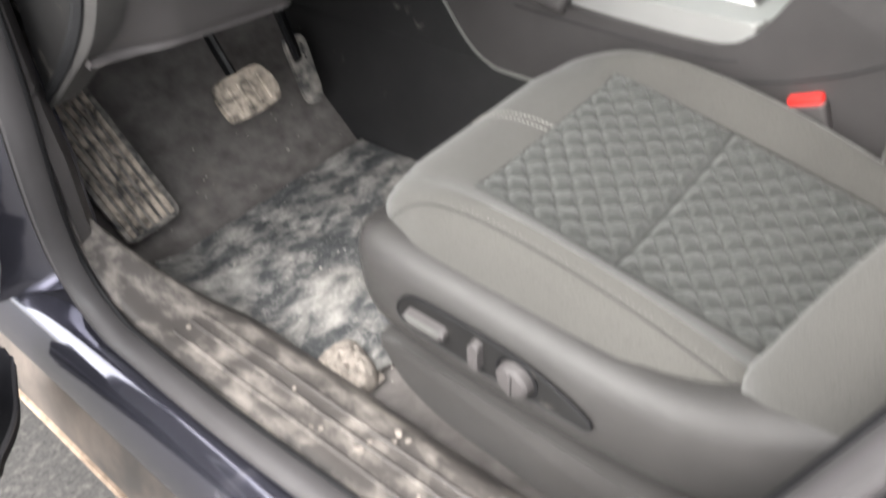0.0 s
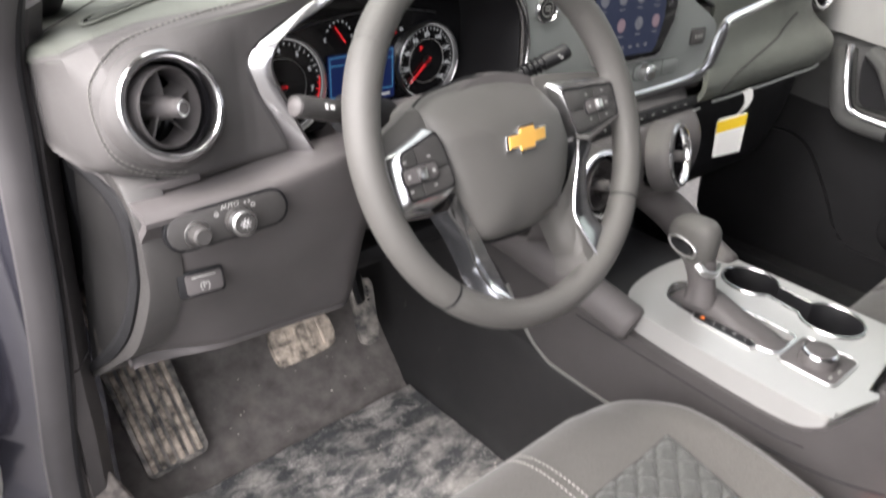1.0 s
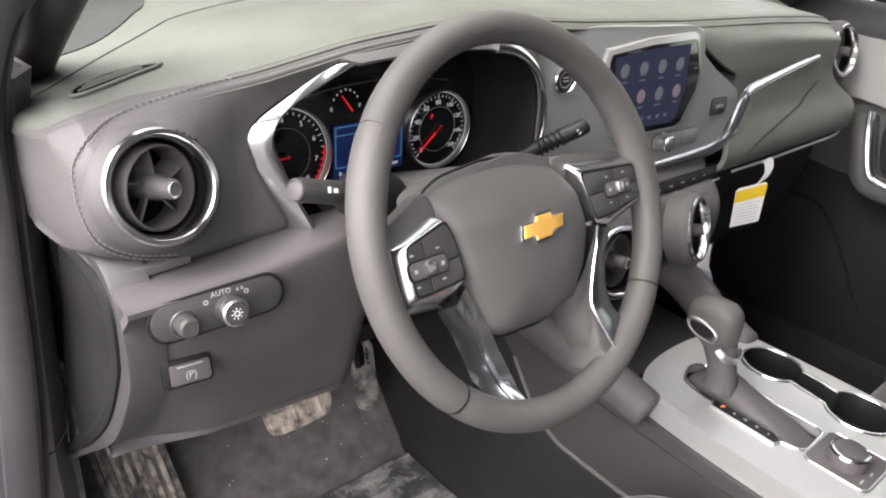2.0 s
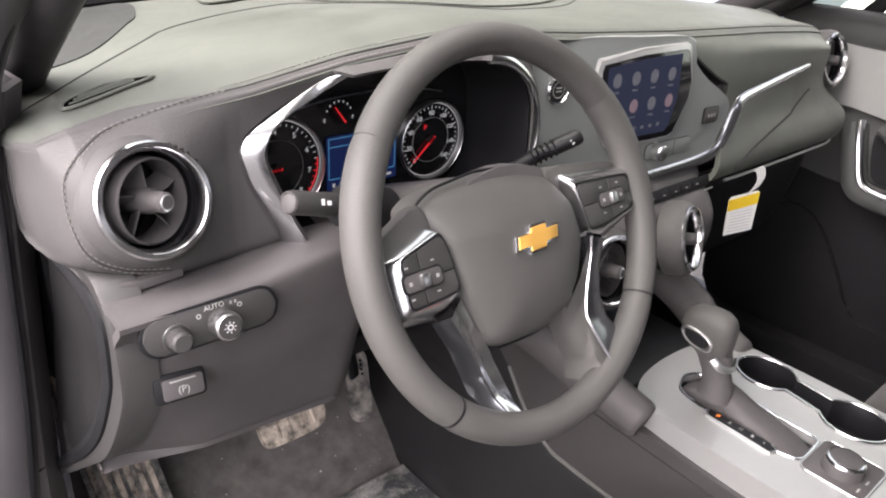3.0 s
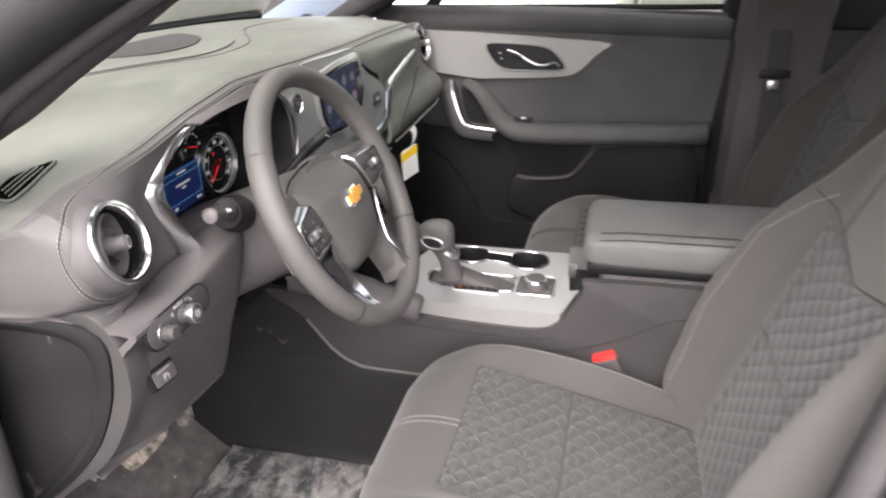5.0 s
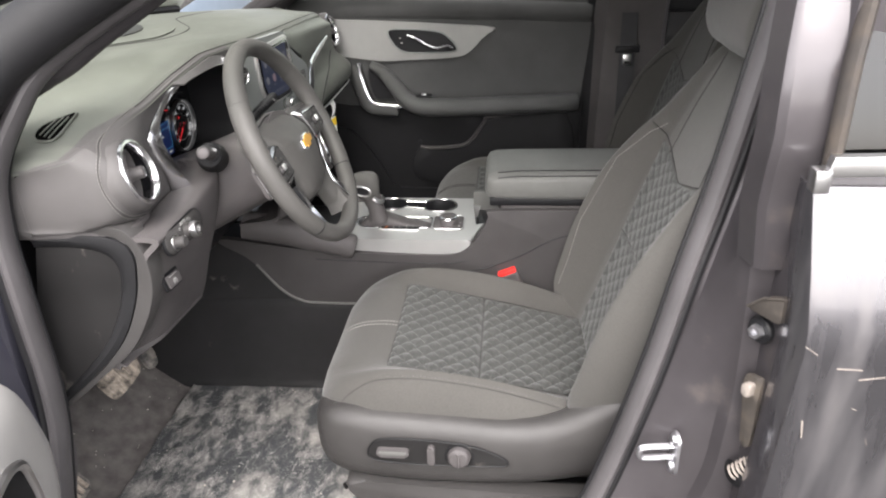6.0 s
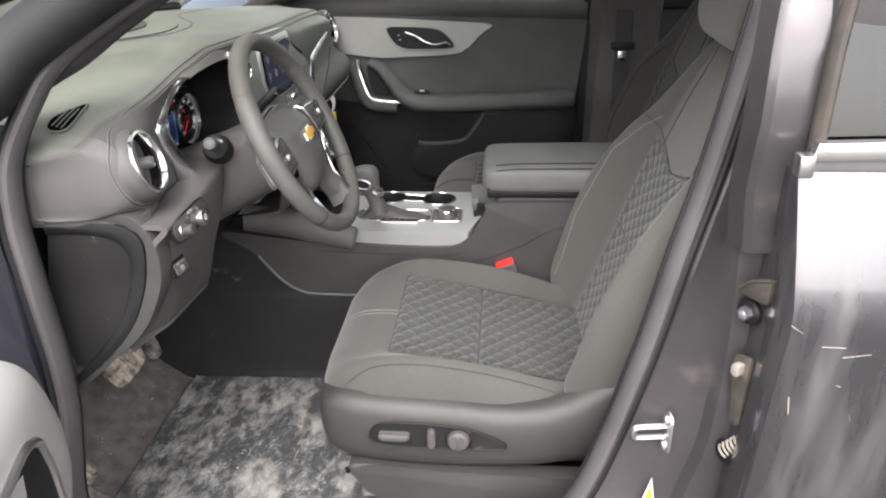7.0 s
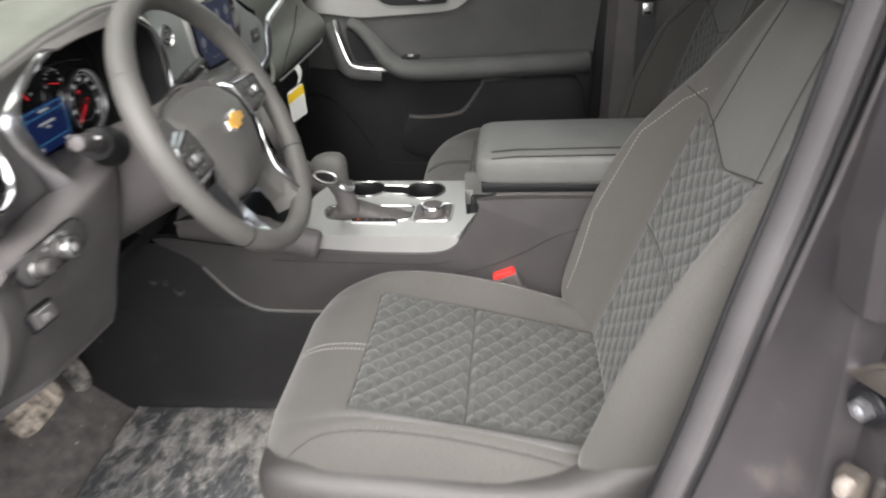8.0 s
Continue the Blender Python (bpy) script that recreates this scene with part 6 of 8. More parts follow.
    sides = ((-1, [(-0.0985, 0.0330), (-0.1530, 0.0115), (-0.1555, -0.0400), (-0.1000, -0.0475), (-0.0850, -0.0335), (-0.0915, 0.010)],
              [(-0.0950, 0.0240), (-0.1395, 0.0122), (-0.1395, -0.0300), (-0.1000, -0.0285), (-0.0870, -0.0275), (-0.0900, 0.008)], (-0.1225, -0.0080), 0.003, -0.010),
             (1, [(0.0640, 0.0400), (0.1650, 0.0300), (0.1650, -0.0165), (0.1040, -0.0350), (0.0800, -0.0250), (0.0720, 0.010)],
              [(0.0705, 0.0285), (0.1525, 0.0225), (0.1525, -0.0120), (0.1020, -0.0190), (0.0800, -0.0195), (0.0745, 0.008)], (0.1190, 0.0045), 0.006, -0.004))
    for s, outer, inner, (tx, ty), hi, lo in sides:
        outer, inner = softened(outer, 0.009), softened(inner, 0.006)
        up_ = pose(0, 0, hi - 0.003)
        back = [(x * 0.97, y) for x, y in outer]
        sp = part("spoke", slab(back if s > 0 else back, 0.018, m @ pose(0, 0, -0.034), 0.003), PLASTIC, wheel, "side spoke with buttons")
        band(outer, inner, hi, lo, "chrome_surround", CHROME, sp, "bright chrome surround of the buttons")
        part("button_pad", slab(inner, 0.008, m @ up_ @ pose(0, 0, -0.0055), 0.001), BLACK_PLASTIC, sp, "black button pad")
        cx_, cy_ = float(np.mean([p[0] for p in inner])), float(np.mean([p[1] for p in inner]))
        keep = [(cx_ + (x - cx_) * 0.93, cy_ + (y - cy_) * 0.90) for x, y in inner]
        # four keys round the toggle, cut from the pad's outline
        for q0, q1 in ((1, 1), (-1, 1), (-1, -1), (1, -1)):
            key = clipped(clipped(keep, 0, tx + q0 * 0.0006, q0), 1, ty + q1 * 0.0006, q1)
            if len(key) < 3:
                continue
            part("button", slab(key, 0.0014, m @ up_ @ pose(0, 0, 0.0022), 0.0004), SHIELD, sp)
            part("marking", box(m @ up_ @ pose(tx + q0 * 0.013, ty + q1 * 0.0125, 0.0038), (0.0034, 0.0014, 0.0003), 0), MARK_DIM, sp)
        part("toggle_bed", slab(rounded(0.040, 0.0165, 0.005, 4, cx=tx, cy=ty), 0.002, m @ up_ @ pose(0, 0, 0.0028), 0.0008), BLACK_PLASTIC, sp)
        part("toggle_face", slab(rounded(0.037, 0.0135, 0.004, 4, cx=tx, cy=ty), 0.0012, m @ up_ @ pose(0, 0, 0.0045), 0.0006), PLASTIC, sp)
        for dx in (-0.0135, 0.0135):
            part("marking", box(m @ up_ @ pose(tx + dx, ty, 0.0058), (0.0030, 0.0030, 0.0003), 0), MARK_DIM, sp)
        part("toggle", slab(rounded(0.0085, 0.0105, 0.002, 3, cx=tx, cy=ty), 0.0045, m @ up_ @ pose(0, 0, 0.0050), 0.0018), CHROME_DULL, sp, "silver toggle")
    # upper webs from hub to rim
    for web in ([(-0.098, 0.047), (-0.124, 0.038), (-0.146, 0.027), (-0.160, 0.014), (-0.152, 0.006), (-0.094, 0.016)], [(0.052, 0.047), (0.11, 0.043), (0.158, 0.034), (0.162, 0.020), (0.08, 0.016)]):
        part("web", slab(spline(web, 4, True), 0.016, m @ pose(0, 0, -0.026), 0.005, 3), LEATHER, wheel, "moulded web of the spoke")
    # left lower spoke: a bright facet beside the hub, a flank with painted dark reflection outside it
    inner = spline([(-0.0841, -0.0352), (-0.0698, -0.0646), (-0.0567, -0.0920), (-0.0477, -0.1363), (-0.0440, -0.1610)], 6)
    ridge = spline([(-0.0990, -0.0470), (-0.0825, -0.0799), (-0.0754, -0.1022), (-0.0712, -0.1237), (-0.0630, -0.1500)], 6)
    flank = spline([(-0.1130, -0.0470), (-0.0950, -0.0800), (-0.0870, -0.1030), (-0.0810, -0.1245), (-0.0730, -0.1490)], 6)
    k = len(inner) - 1
    rows, side_rows, back_rows = [], [], []
    for i, (a, b, c) in enumerate(zip(inner, ridge, flank)):
        f = i / k
        h = along([(0, -0.004), (0.25, -0.010), (0.55, -0.016), (0.8, -0.010), (1, 0.004)], f)[0]
        dip = 0.004 * math.sin(math.pi * f)
        rows.append([P(*a, h - 0.018), P(*a, h - 0.002), P(a[0] * 0.96 + b[0] * 0.04, a[1] * 0.96 + b[1] * 0.04, h), P((a[0] + b[0]) / 2, (a[1] + b[1]) / 2, h - dip), P(a[0] * 0.12 + b[0] * 0.88, a[1] * 0.12 + b[1] * 0.88, h + 0.001), P(*b, h)])
        g = along([(0, -0.012), (0.3, -0.024), (0.7, -0.028), (1, -0.006)], f)[0]
        side_rows.append([P(*b, h - 0.0002), P(b[0] * 0.7 + c[0] * 0.3, b[1] * 0.7 + c[1] * 0.3, h * 0.75 + g * 0.25), P(b[0] * 0.3 + c[0] * 0.7, b[1] * 0.3 + c[1] * 0.7, h * 0.35 + g * 0.65), P(*c, g), P(c[0] * 0.7 + b[0] * 0.3, c[1], g - 0.004)])
        back_rows.append([P(*a, h - 0.018), P(b[0] * 0.6 + c[0] * 0.4, b[1] * 0.6 + c[1] * 0.4, g - 0.004), P(b[0] * 0.9 + c[0] * 0.1, b[1], g - 0.014), P(*a, h - 0.030)])
    part("chrome_blade", loft(rows), CHROME, wheel, "polished chrome blade on the lower spoke", 40)
    part("blade_flank", loft(side_rows), BLADE_DARK, wheel, "chrome flank of the lower spoke, dark reflection in its colour", 50)
    part("lower_spoke", loft(back_rows, ring=True, cap=True), PLASTIC, wheel, "dark back of the lower spoke")
    # right lower spoke: leather beside the hub, a thin bright line, a chrome web with painted dark reflection towards
    # the rim
    line = spline([(0.0815, -0.0245), (0.0790, -0.0480), (0.0640, -0.0790), (0.0590, -0.1040), (0.0710, -0.1500)], 6)
    outer = spline([(0.1100, -0.0340), (0.1020, -0.0540), (0.0930, -0.0880), (0.0980, -0.1140), (0.1080, -0.1300)], 6)
    height = [along([(0, 0.003), (0.3, -0.004), (0.7, -0.004), (1, 0.006)], i / (len(line) - 1))[0] for i in range(len(line))]
    part("edge_line", tube([P(x, y, h + 0.0015) for (x, y), h in zip(line, height)], (0.0018, 0.0022), 8), CHROME, wheel, "thin bright edge line")
    rows = [[P(*a, h - 0.016), P(*a, h), P(a[0] * 0.55 + b[0] * 0.45, a[1] * 0.55 + b[1] * 0.45, h - 0.003), P(a[0] * 0.15 + b[0] * 0.85, a[1] * 0.15 + b[1] * 0.85, h - 0.004), P(*b, h - 0.006), P(b[0] * 0.7 + a[0] * 0.3, b[1], h - 0.020)] for a, b, h in zip(line, outer, height)]
    part("chrome_blade", loft(rows), BLADE_DARK, wheel, "chrome web of the lower spoke, dark reflection in its colour", 50)
    heel = spline([(0.034, -0.081), (0.040, -0.100), (0.046, -0.127), (0.050, -0.140), (0.046, -0.157)], 6)
    rows = [[P(a[0], a[1], -0.036), P(a[0], a[1], h - 0.016), P(a[0] + 0.003, a[1], h - 0.008), P(a[0] * 0.6 + b[0] * 0.4, a[1] * 0.6 + b[1] * 0.4, h + 0.001), P(a[0] * 0.15 + b[0] * 0.85, a[1] * 0.15 + b[1] * 0.85, h + 0.001), P(*b, h - 0.001)] for a, b, h in zip(heel, line, height)]
    part("lower_spoke", loft(rows), LEATHER, wheel, "leather-skinned lower spoke", 60)
    return wheel


build_wheel()


# ---- centre console ----
def build_console():
    con = thing("centre_console", (0, -0.3, 0.43), "charcoal centre console with silver top and cup holders", "console")
    # tunnel side cloth below, plastic side panel above, both coloured darker for shade
    rows = []
    for y in np.linspace(-0.75, 0.62, 40):
        rows.append([(x, y, z) for x, z in spline([(-0.19, 0.425), (-0.158, 0.44), (-0.143, 0.50), (-0.124, 0.63), (-0.112, 0.66), (-0.108, 0.78)], 3)])
    part("tunnel_side", thick(loft(rows), 0.006), TUNNEL, con, "scuffed tunnel side, darkened for shade")
    side = spline([(0.30, 0.80), (0.22, 0.745), (0.17, 0.68), (0.128, 0.651), (0.07, 0.643), (-0.05, 0.642), (-0.3, 0.643), (-0.6, 0.65), (-0.72, 0.70), (-0.72, 0.86), (-0.60, 0.872), (-0.32, 0.872), (-0.30, 0.855), (-0.275, 0.81), (-0.25, 0.78), (-0.20, 0.768), (0.0, 0.772), (0.12, 0.78)], 5, True)
    part("side_panel", slab(yz(side), 0.016, left_face(-0.108), 0.006, 3), CONSOLE_SIDE, con, "charcoal console side panel, darkened for shade")
    part("side_ridge", tube([(-0.125, y, z) for y, z in spline([(0.215, 0.74), (0.17, 0.682), (0.128, 0.653), (0.07, 0.645), (-0.2, 0.644)], 6)], 0.0030, 8), LID_SKIN, con, "light grey edge line of the side panel")
    seam([(-0.1245, y, z) for y, z in spline([(-0.20, 0.725), (-0.28, 0.735), (-0.36, 0.765), (-0.446, 0.812), (-0.55, 0.83)], 6)], con, 0.0014)
    seam([(-0.124, y, z) for y, z in spline([(0.08, 0.755), (-0.05, 0.75), (-0.2, 0.748), (-0.25, 0.755)], 6)], con, 0.0012)
    part("body", box(pose(0.0, -0.26, 0.63), (0.21, 0.94, 0.28), 0.01), DARK, con)
    part("rear_box", box(pose(0.01, -0.55, 0.76), (0.20, 0.46, 0.22), 0.015), PLASTIC, con)
    # silver top plate
    top = spline([(-0.112, -0.02), (-0.106, 0.01), (-0.07, 0.035), (-0.01, 0.045), (0.06, 0.04), (0.112, 0.02), (0.128, -0.02), (0.127, -0.2), (0.118, -0.30), (0.05, -0.305), (-0.01, -0.29), (-0.07, -0.272), (-0.105, -0.262), (-0.116, -0.24), (-0.116, -0.1)], 5, True)
    plate = slab(top, 0.034, pose(0, 0, 0.766), 0.014, 4)
    cup = []
    for a in np.linspace(radians(-60), radians(240), 28):
        cup.append((0.085 + 0.036 * math.cos(a), -0.060 + 0.040 * math.sin(a)))
    for a in np.linspace(radians(120), radians(420), 28):
        cup.append((0.078 + 0.039 * math.cos(a), -0.178 + 0.041 * math.sin(a)))
    cut = slab(cup, 0.2, pose(0, 0, 0.70))
    gate = softened([(-0.040, -0.004), (-0.012, 0.006), (0.008, -0.004), (0.006, -0.168), (-0.050, -0.170), (-0.058, -0.140), (-0.056, -0.050), (-0.050, -0.016)], 0.012)
    slab(gate, 0.2, pose(0, 0, 0.788), bm=cut)
    slab([(-0.03, -0.268), (0.078, -0.258), (0.088, -0.32), (-0.01, -0.33)], 0.2, pose(0, 0, 0.75), bm=cut)
    part("top_plate", carve(plate, cut), SILVER, con, "silver painted console top")
    # cup wells
    rows = []
    for f, z in ((1.03, 0.8015), (1.0, 0.803), (0.97, 0.801), (0.95, 0.78), (0.9, 0.725), (0.0, 0.724)):
        row = []
        for i, (x, y) in enumerate(cup):
            cx, cy = (0.085, -0.060) if i < 28 else (0.078, -0.178)
            if f == 0.0:
                row.append((cx, cy, z))
            else:
                row.append((cx + (x - cx) * f, cy + (y - cy) * f, z))
        rows.append(row)
    part("cup_holder", loft(rows, ring=True), DARK, con, "two joined black cup wells")
    part("cup_rim", tube([(x, y, 0.8015) for x, y in cup], (0.0022, 0.0018), 6, True), CHROME, con, "chrome rim of the cup wells")
    # gate, boot and selector lever
    part("gate_floor", slab(gate, 0.002, pose(0, 0, 0.786)), DARK, con)
    part("gate_rim", tube([(x, y, 0.801) for x, y in gate], (0.002, 0.0016), 6, True), CHROME, con, "chrome gate edge")
    rows = []
    for y, w, z in ((-0.002, 0.010, 0.792), (-0.014, 0.018, 0.808), (-0.03, 0.021, 0.824), (-0.05, 0.022, 0.830), (-0.07, 0.023, 0.824), (-0.10, 0.024, 0.812), (-0.135, 0.024, 0.803), (-0.165, 0.022, 0.791)):
        rows.append([(-0.022 + w * math.cos(a), y, 0.786 + (z - 0.786) * max(0, math.sin(a)) ** 0.45) for a in np.linspace(0, math.pi, 15)])
    part("boot", loft(rows), PLASTIC, con, "charcoal selector boot")
    lever = part("selector_lever", loft([[(-0.035 + a * math.cos(w), yc + b * math.sin(w), z + (0.006 * math.sin(w) if z > 0.85 else 0)) for w in np.linspace(0, 2 * math.pi, 24, endpoint=False)]
        for z, yc, a, b in ((0.812, -0.050, 0.019, 0.023), (0.826, -0.049, 0.016, 0.020), (0.842, -0.045, 0.015, 0.019), (0.856, -0.038, 0.016, 0.023), (0.868, -0.031, 0.018, 0.029), (0.880, -0.026, 0.019, 0.031))], ring=True, cap=True), PLASTIC, con, "charcoal selector neck")
    rows = []
    for f, zo in ((0.05, -0.027), (0.72, -0.026), (0.90, -0.022), (0.98, -0.010), (1.0, 0.003), (0.97, 0.013), (0.88, 0.020), (0.70, 0.026), (0.42, 0.0295), (0.05, 0.031)):
        row = []
        for w in np.linspace(0, 2 * math.pi, 32, endpoint=False):
            cw, sw_ = math.cos(w), math.sin(w)
            dy = f * 0.034 * math.copysign(abs(sw_) ** 0.85, sw_)
            row.append((-0.036 + f * 0.022 * math.copysign(abs(cw) ** 0.8, cw), -0.022 + dy, 0.895 + zo - 0.004 * dy / 0.04 * (1 if zo > 0 else -2.2)))
        rows.append(row)
    part("grip", loft(rows, ring=True, cap=True), LEATHER, lever, "charcoal leather selector grip", 70)
    loop = [(-0.0572 + 0.30 * max(0.0, 0.884 - z), y, z) for y, z in spline([(0.001, 0.893), (-0.004, 0.898), (-0.020, 0.899), (-0.034, 0.894), (-0.039, 0.886), (-0.034, 0.878), (-0.018, 0.878), (-0.006, 0.884)], 5, True)]
    part("release_ring", tube(loop, (0.0022, 0.0022), 8, True), CHROME_DULL, lever, "chrome release frame")
    part("release_button", slab(yz([(y * 0.82 - 0.003, 0.888 + (z - 0.888) * 0.7) for _, y, z in loop][::-1]), 0.005, left_face(-0.0542), 0.002), DARK, lever)
    part("collar", tube(spline([(-0.018, -0.056, 0.862), (-0.035, -0.0625, 0.858), (-0.0515, -0.056, 0.862), (-0.0555, -0.044, 0.872)], 5), (0.0025, 0.005), 8), CHROME_DULL, lever, "silver collar under the grip")
    strip = [(-0.066, -0.058), (-0.054, -0.054), (-0.050, -0.066), (-0.051, -0.136), (-0.058, -0.146), (-0.068, -0.142)]
    g = part("gear_strip", slab(strip, 0.003, pose(0, 0, 0.800), 0.0008), CHROME_DULL, con, "gear position strip with lit letter")
    part("strip_face", slab([(-0.0588 + (x + 0.0588) * 0.8, -0.10 + (y + 0.10) * 0.95) for x, y in strip], 0.0006, pose(0, 0, 0.803)), DARK, g)
    part("lit_letter", letters("P", 0.009, pose(-0.0585, -0.070, 0.8040, 0, 0, -90)), AMBER_GLOW, g)
    bm = bmesh.new()
    for word, y in (("R", -0.086), ("N", -0.10), ("D", -0.115), ("L", -0.130)):
        letters(word, 0.006, pose(-0.0585, y, 0.8040, 0, 0, -90), bm=bm)
    part("gear_letters", bm, MARK_DIM, g)
    # drive mode knob
    pad = rounded(0.074, 0.070, 0.01, cx=-0.023, cy=-0.206)
    kp = part("knob_plate", slab(pad, 0.0025, pose(0, 0, 0.7995), 0.001), PLASTIC, con, "dark plate round the mode knob")
    part("plate_rim", tube([(x, y, 0.8015) for x, y in pad], (0.0014, 0.0012), 6, True), CHROME_DULL, kp)
    k = part("mode_knob", lathe([(0.0, 0.018), (0.0165, 0.018), (0.0195, 0.0165), (0.0212, 0.012), (0.0218, 0.003), (0.0226, 0.0)], pose(-0.026, -0.206, 0.801), 40), PLASTIC, con, "round drive mode knob")
    part("knob_rim", lathe([(0.0172, 0.0182), (0.0194, 0.0174), (0.0209, 0.0150), (0.0208, 0.0138)], pose(-0.026, -0.206, 0.801), 40), CHROME, k)
    part("marking", bars(pose(0, 0, 0.8024), [(-0.046, -0.231, 0.008, 0.002), (-0.026, -0.233, 0.008, 0.002)]), MARK_DIM, kp)
    # rear tray in front of the armrest
    part("tray", box(pose(0.032, -0.295, 0.765), (0.11, 0.05, 0.05), 0.004), DARK, con)
    part("tray_wall", box(pose(0.085, -0.288, 0.80, 0, 0, -6), (0.012, 0.06, 0.07), 0.003), LID_SKIN, con)
    # front rails beside the stack
    for s in (-1, 1):
        rail = spline([(s * 0.150, 0.22, 0.848), (s * 0.142, 0.13, 0.830), (s * 0.131, 0.07, 0.809), (s * 0.121, 0.018, 0.791), (s * 0.118, -0.010, 0.782)], 6)
        part("rail", tube(rail, [(0.026, 0.032)] * 12 + [(0.024, 0.028)] * (len(rail) - 15) + [(0.024, 0.027), (0.022, 0.025), (0.019, 0.021)], 14), PLASTIC, con, "charcoal console rail")
    part("front_well", box(pose(0.0, 0.13, 0.76), (0.22, 0.18, 0.06), 0.01), DARK, con)
    # armrest lid
    rows = []
    for y, w, h in ((-0.290, 0.080, 0.030), (-0.297, 0.092, 0.052), (-0.312, 0.0975, 0.060), (-0.36, 0.0985, 0.064), (-0.50, 0.099, 0.066), (-0.64, 0.099, 0.066), (-0.70, 0.095, 0.055)):
        ring = []
        for a in np.linspace(0, 2 * math.pi, 36, endpoint=False):
            ca, sa = math.cos(a), math.sin(a)
            ring.append((0.012 + w * math.copysign(abs(ca) ** 0.35, ca), y, 0.905 + 0.5 * h * math.copysign(abs(sa) ** 0.45, sa) + 0.004 * (1 - ca * ca)))
        rows.append(ring)
    lid = part("armrest_lid", loft(rows, ring=True, cap=True), LID_SKIN, con, "padded armrest lid with seam", 50)
    for x, z in ((-0.068, 0.9405), (-0.082, 0.933)):
        seam([(x, -0.318, z - 0.004), (x, -0.36, z), (x, -0.5, z + 0.0013), (x, -0.66, z + 0.001)], lid, 0.0012)
    part("lid_base", box(pose(0.012, -0.50, 0.876), (0.19, 0.40, 0.02), 0.004), DARK, con)
    return con


build_console()


# ---- seats ----
def quilt(u, v):
    """Height of the quilted pattern, rows of lens-shaped puffs with a slanted upper edge."""
    p = 0.0355
    q = 0.0150
    a, b = u / p + v / q * 0.5, u / p - v / q * 0.5
    fa, fb = a - math.floor(a) - 0.5, b - math.floor(b) - 0.5
    puff = max(0.0, 1 - (2 * abs(fa)) ** 4) * max(0.0, 1 - (2 * abs(fb)) ** 4)
    return 0.0070 * puff * (1 - 0.8 * fa)


def build_seat(cx, mirror, label, detailed, recline=18.5, back_off=0.0):
    """A bucket seat: cushion, quilted insert, backrest, headrest, base. mirror is +1 with the switches on -x, else -1."""
    s = thing("bucket_seat", (cx, -0.3, 0.43), label, "car seat", "front seats")
    X = lambda dx: cx + mirror * dx
    # cushion sections along y: half widths, heights at the middle, crest and side
    st = [(-0.012, 0.125, 0.668, 0.660, 0.655), (-0.017, 0.150, 0.690, 0.684, 0.66), (-0.03, 0.174, 0.717, 0.708, 0.665), (-0.06, 0.197, 0.737, 0.735, 0.672), (-0.10, 0.209, 0.744, 0.754, 0.68), (-0.14, 0.214, 0.742, 0.766, 0.685),
          (-0.20, 0.215, 0.730, 0.768, 0.69), (-0.28, 0.215, 0.713, 0.758, 0.69), (-0.36, 0.214, 0.697, 0.740, 0.685), (-0.44, 0.212, 0.682, 0.715, 0.68), (-0.50, 0.205, 0.675, 0.695, 0.675), (-0.56, 0.18, 0.672, 0.68, 0.67)]
    fine = spline(st, 4)
    fine_up = sorted(fine)

    def cush(y, dx):
        w, zm, zc, zs = along(fine_up, y)
        t = abs(dx) / w
        keys = [(0, zm), (0.45, zm + 0.001), (0.62, zm + 0.002 + 0.12 * (zc - zm)), (0.72, zm + 0.45 * (zc - zm)), (0.84, zc), (0.93, zc - 0.010), (0.985, zc - 0.032), (1.0, zs)]
        return along(keys, t)[0]
    rows = []
    ts = [-1.0, -0.998, -0.99, -0.965, -0.93, -0.88, -0.84, -0.78, -0.72, -0.67, -0.62, -0.5, -0.35, -0.2, 0, 0.2, 0.35, 0.5, 0.62, 0.67, 0.72, 0.78, 0.84, 0.88, 0.93, 0.965, 0.99, 0.998, 1.0]
    for y, w, zm, zc, zs in fine:
        row = [(X(-w * 1.0), y, 0.60)]
        for t in ts:
            bow = 1.0 + (0.03 if abs(t) > 0.98 else 0)
            row.append((X(t * w * bow), y, cush(y, t * w)))
        row.append((X(w * 1.0), y, 0.60))
        rows.append(row)
    front = [(p[0], -0.014, 0.60 + (p[2] - 0.60) * 0.6) for p in rows[0]]
    bm = loft([[(cx + (p[0] - cx) * 0.9, -0.02, 0.60) for p in rows[0]], front] + rows)
    cushion = part("cushion", bm, SEAT_CLOTH, s, "grey cloth seat cushion with side bolsters", 60)
    # quilted insert, slightly curved sides
    nu, nv = (150, 190) if detailed else (90, 110)
    grid = []
    for j in range(nv + 1):
        y = -0.137 - 0.365 * j / nv
        hw = along([(-0.51, 0.105), (-0.48, 0.126), (-0.44, 0.133), (-0.14, 0.143)], y)[0]
        row = []
        for i in range(nu + 1):
            dx = hw * (2 * i / nu - 1)
            edge = min(1.0, min(i, nu - i) / 4, j / 4, (nv - j) / 4, abs(y + 0.293) / 0.009)
            row.append((X(dx), y, cush(y, dx) + 0.0005 + edge * (0.001 + quilt(dx, y))))
        grid.append(row)
    part("insert", loft(grid), INSERT_CLOTH, cushion, "quilted diamond-pattern cloth insert", 60)
    for y in (-0.138, -0.293):
        seam([(X(dx), y, cush(y, dx) + 0.0012) for dx in np.linspace(-0.138, 0.138, 20)], cushion, 0.0010, SEAM)
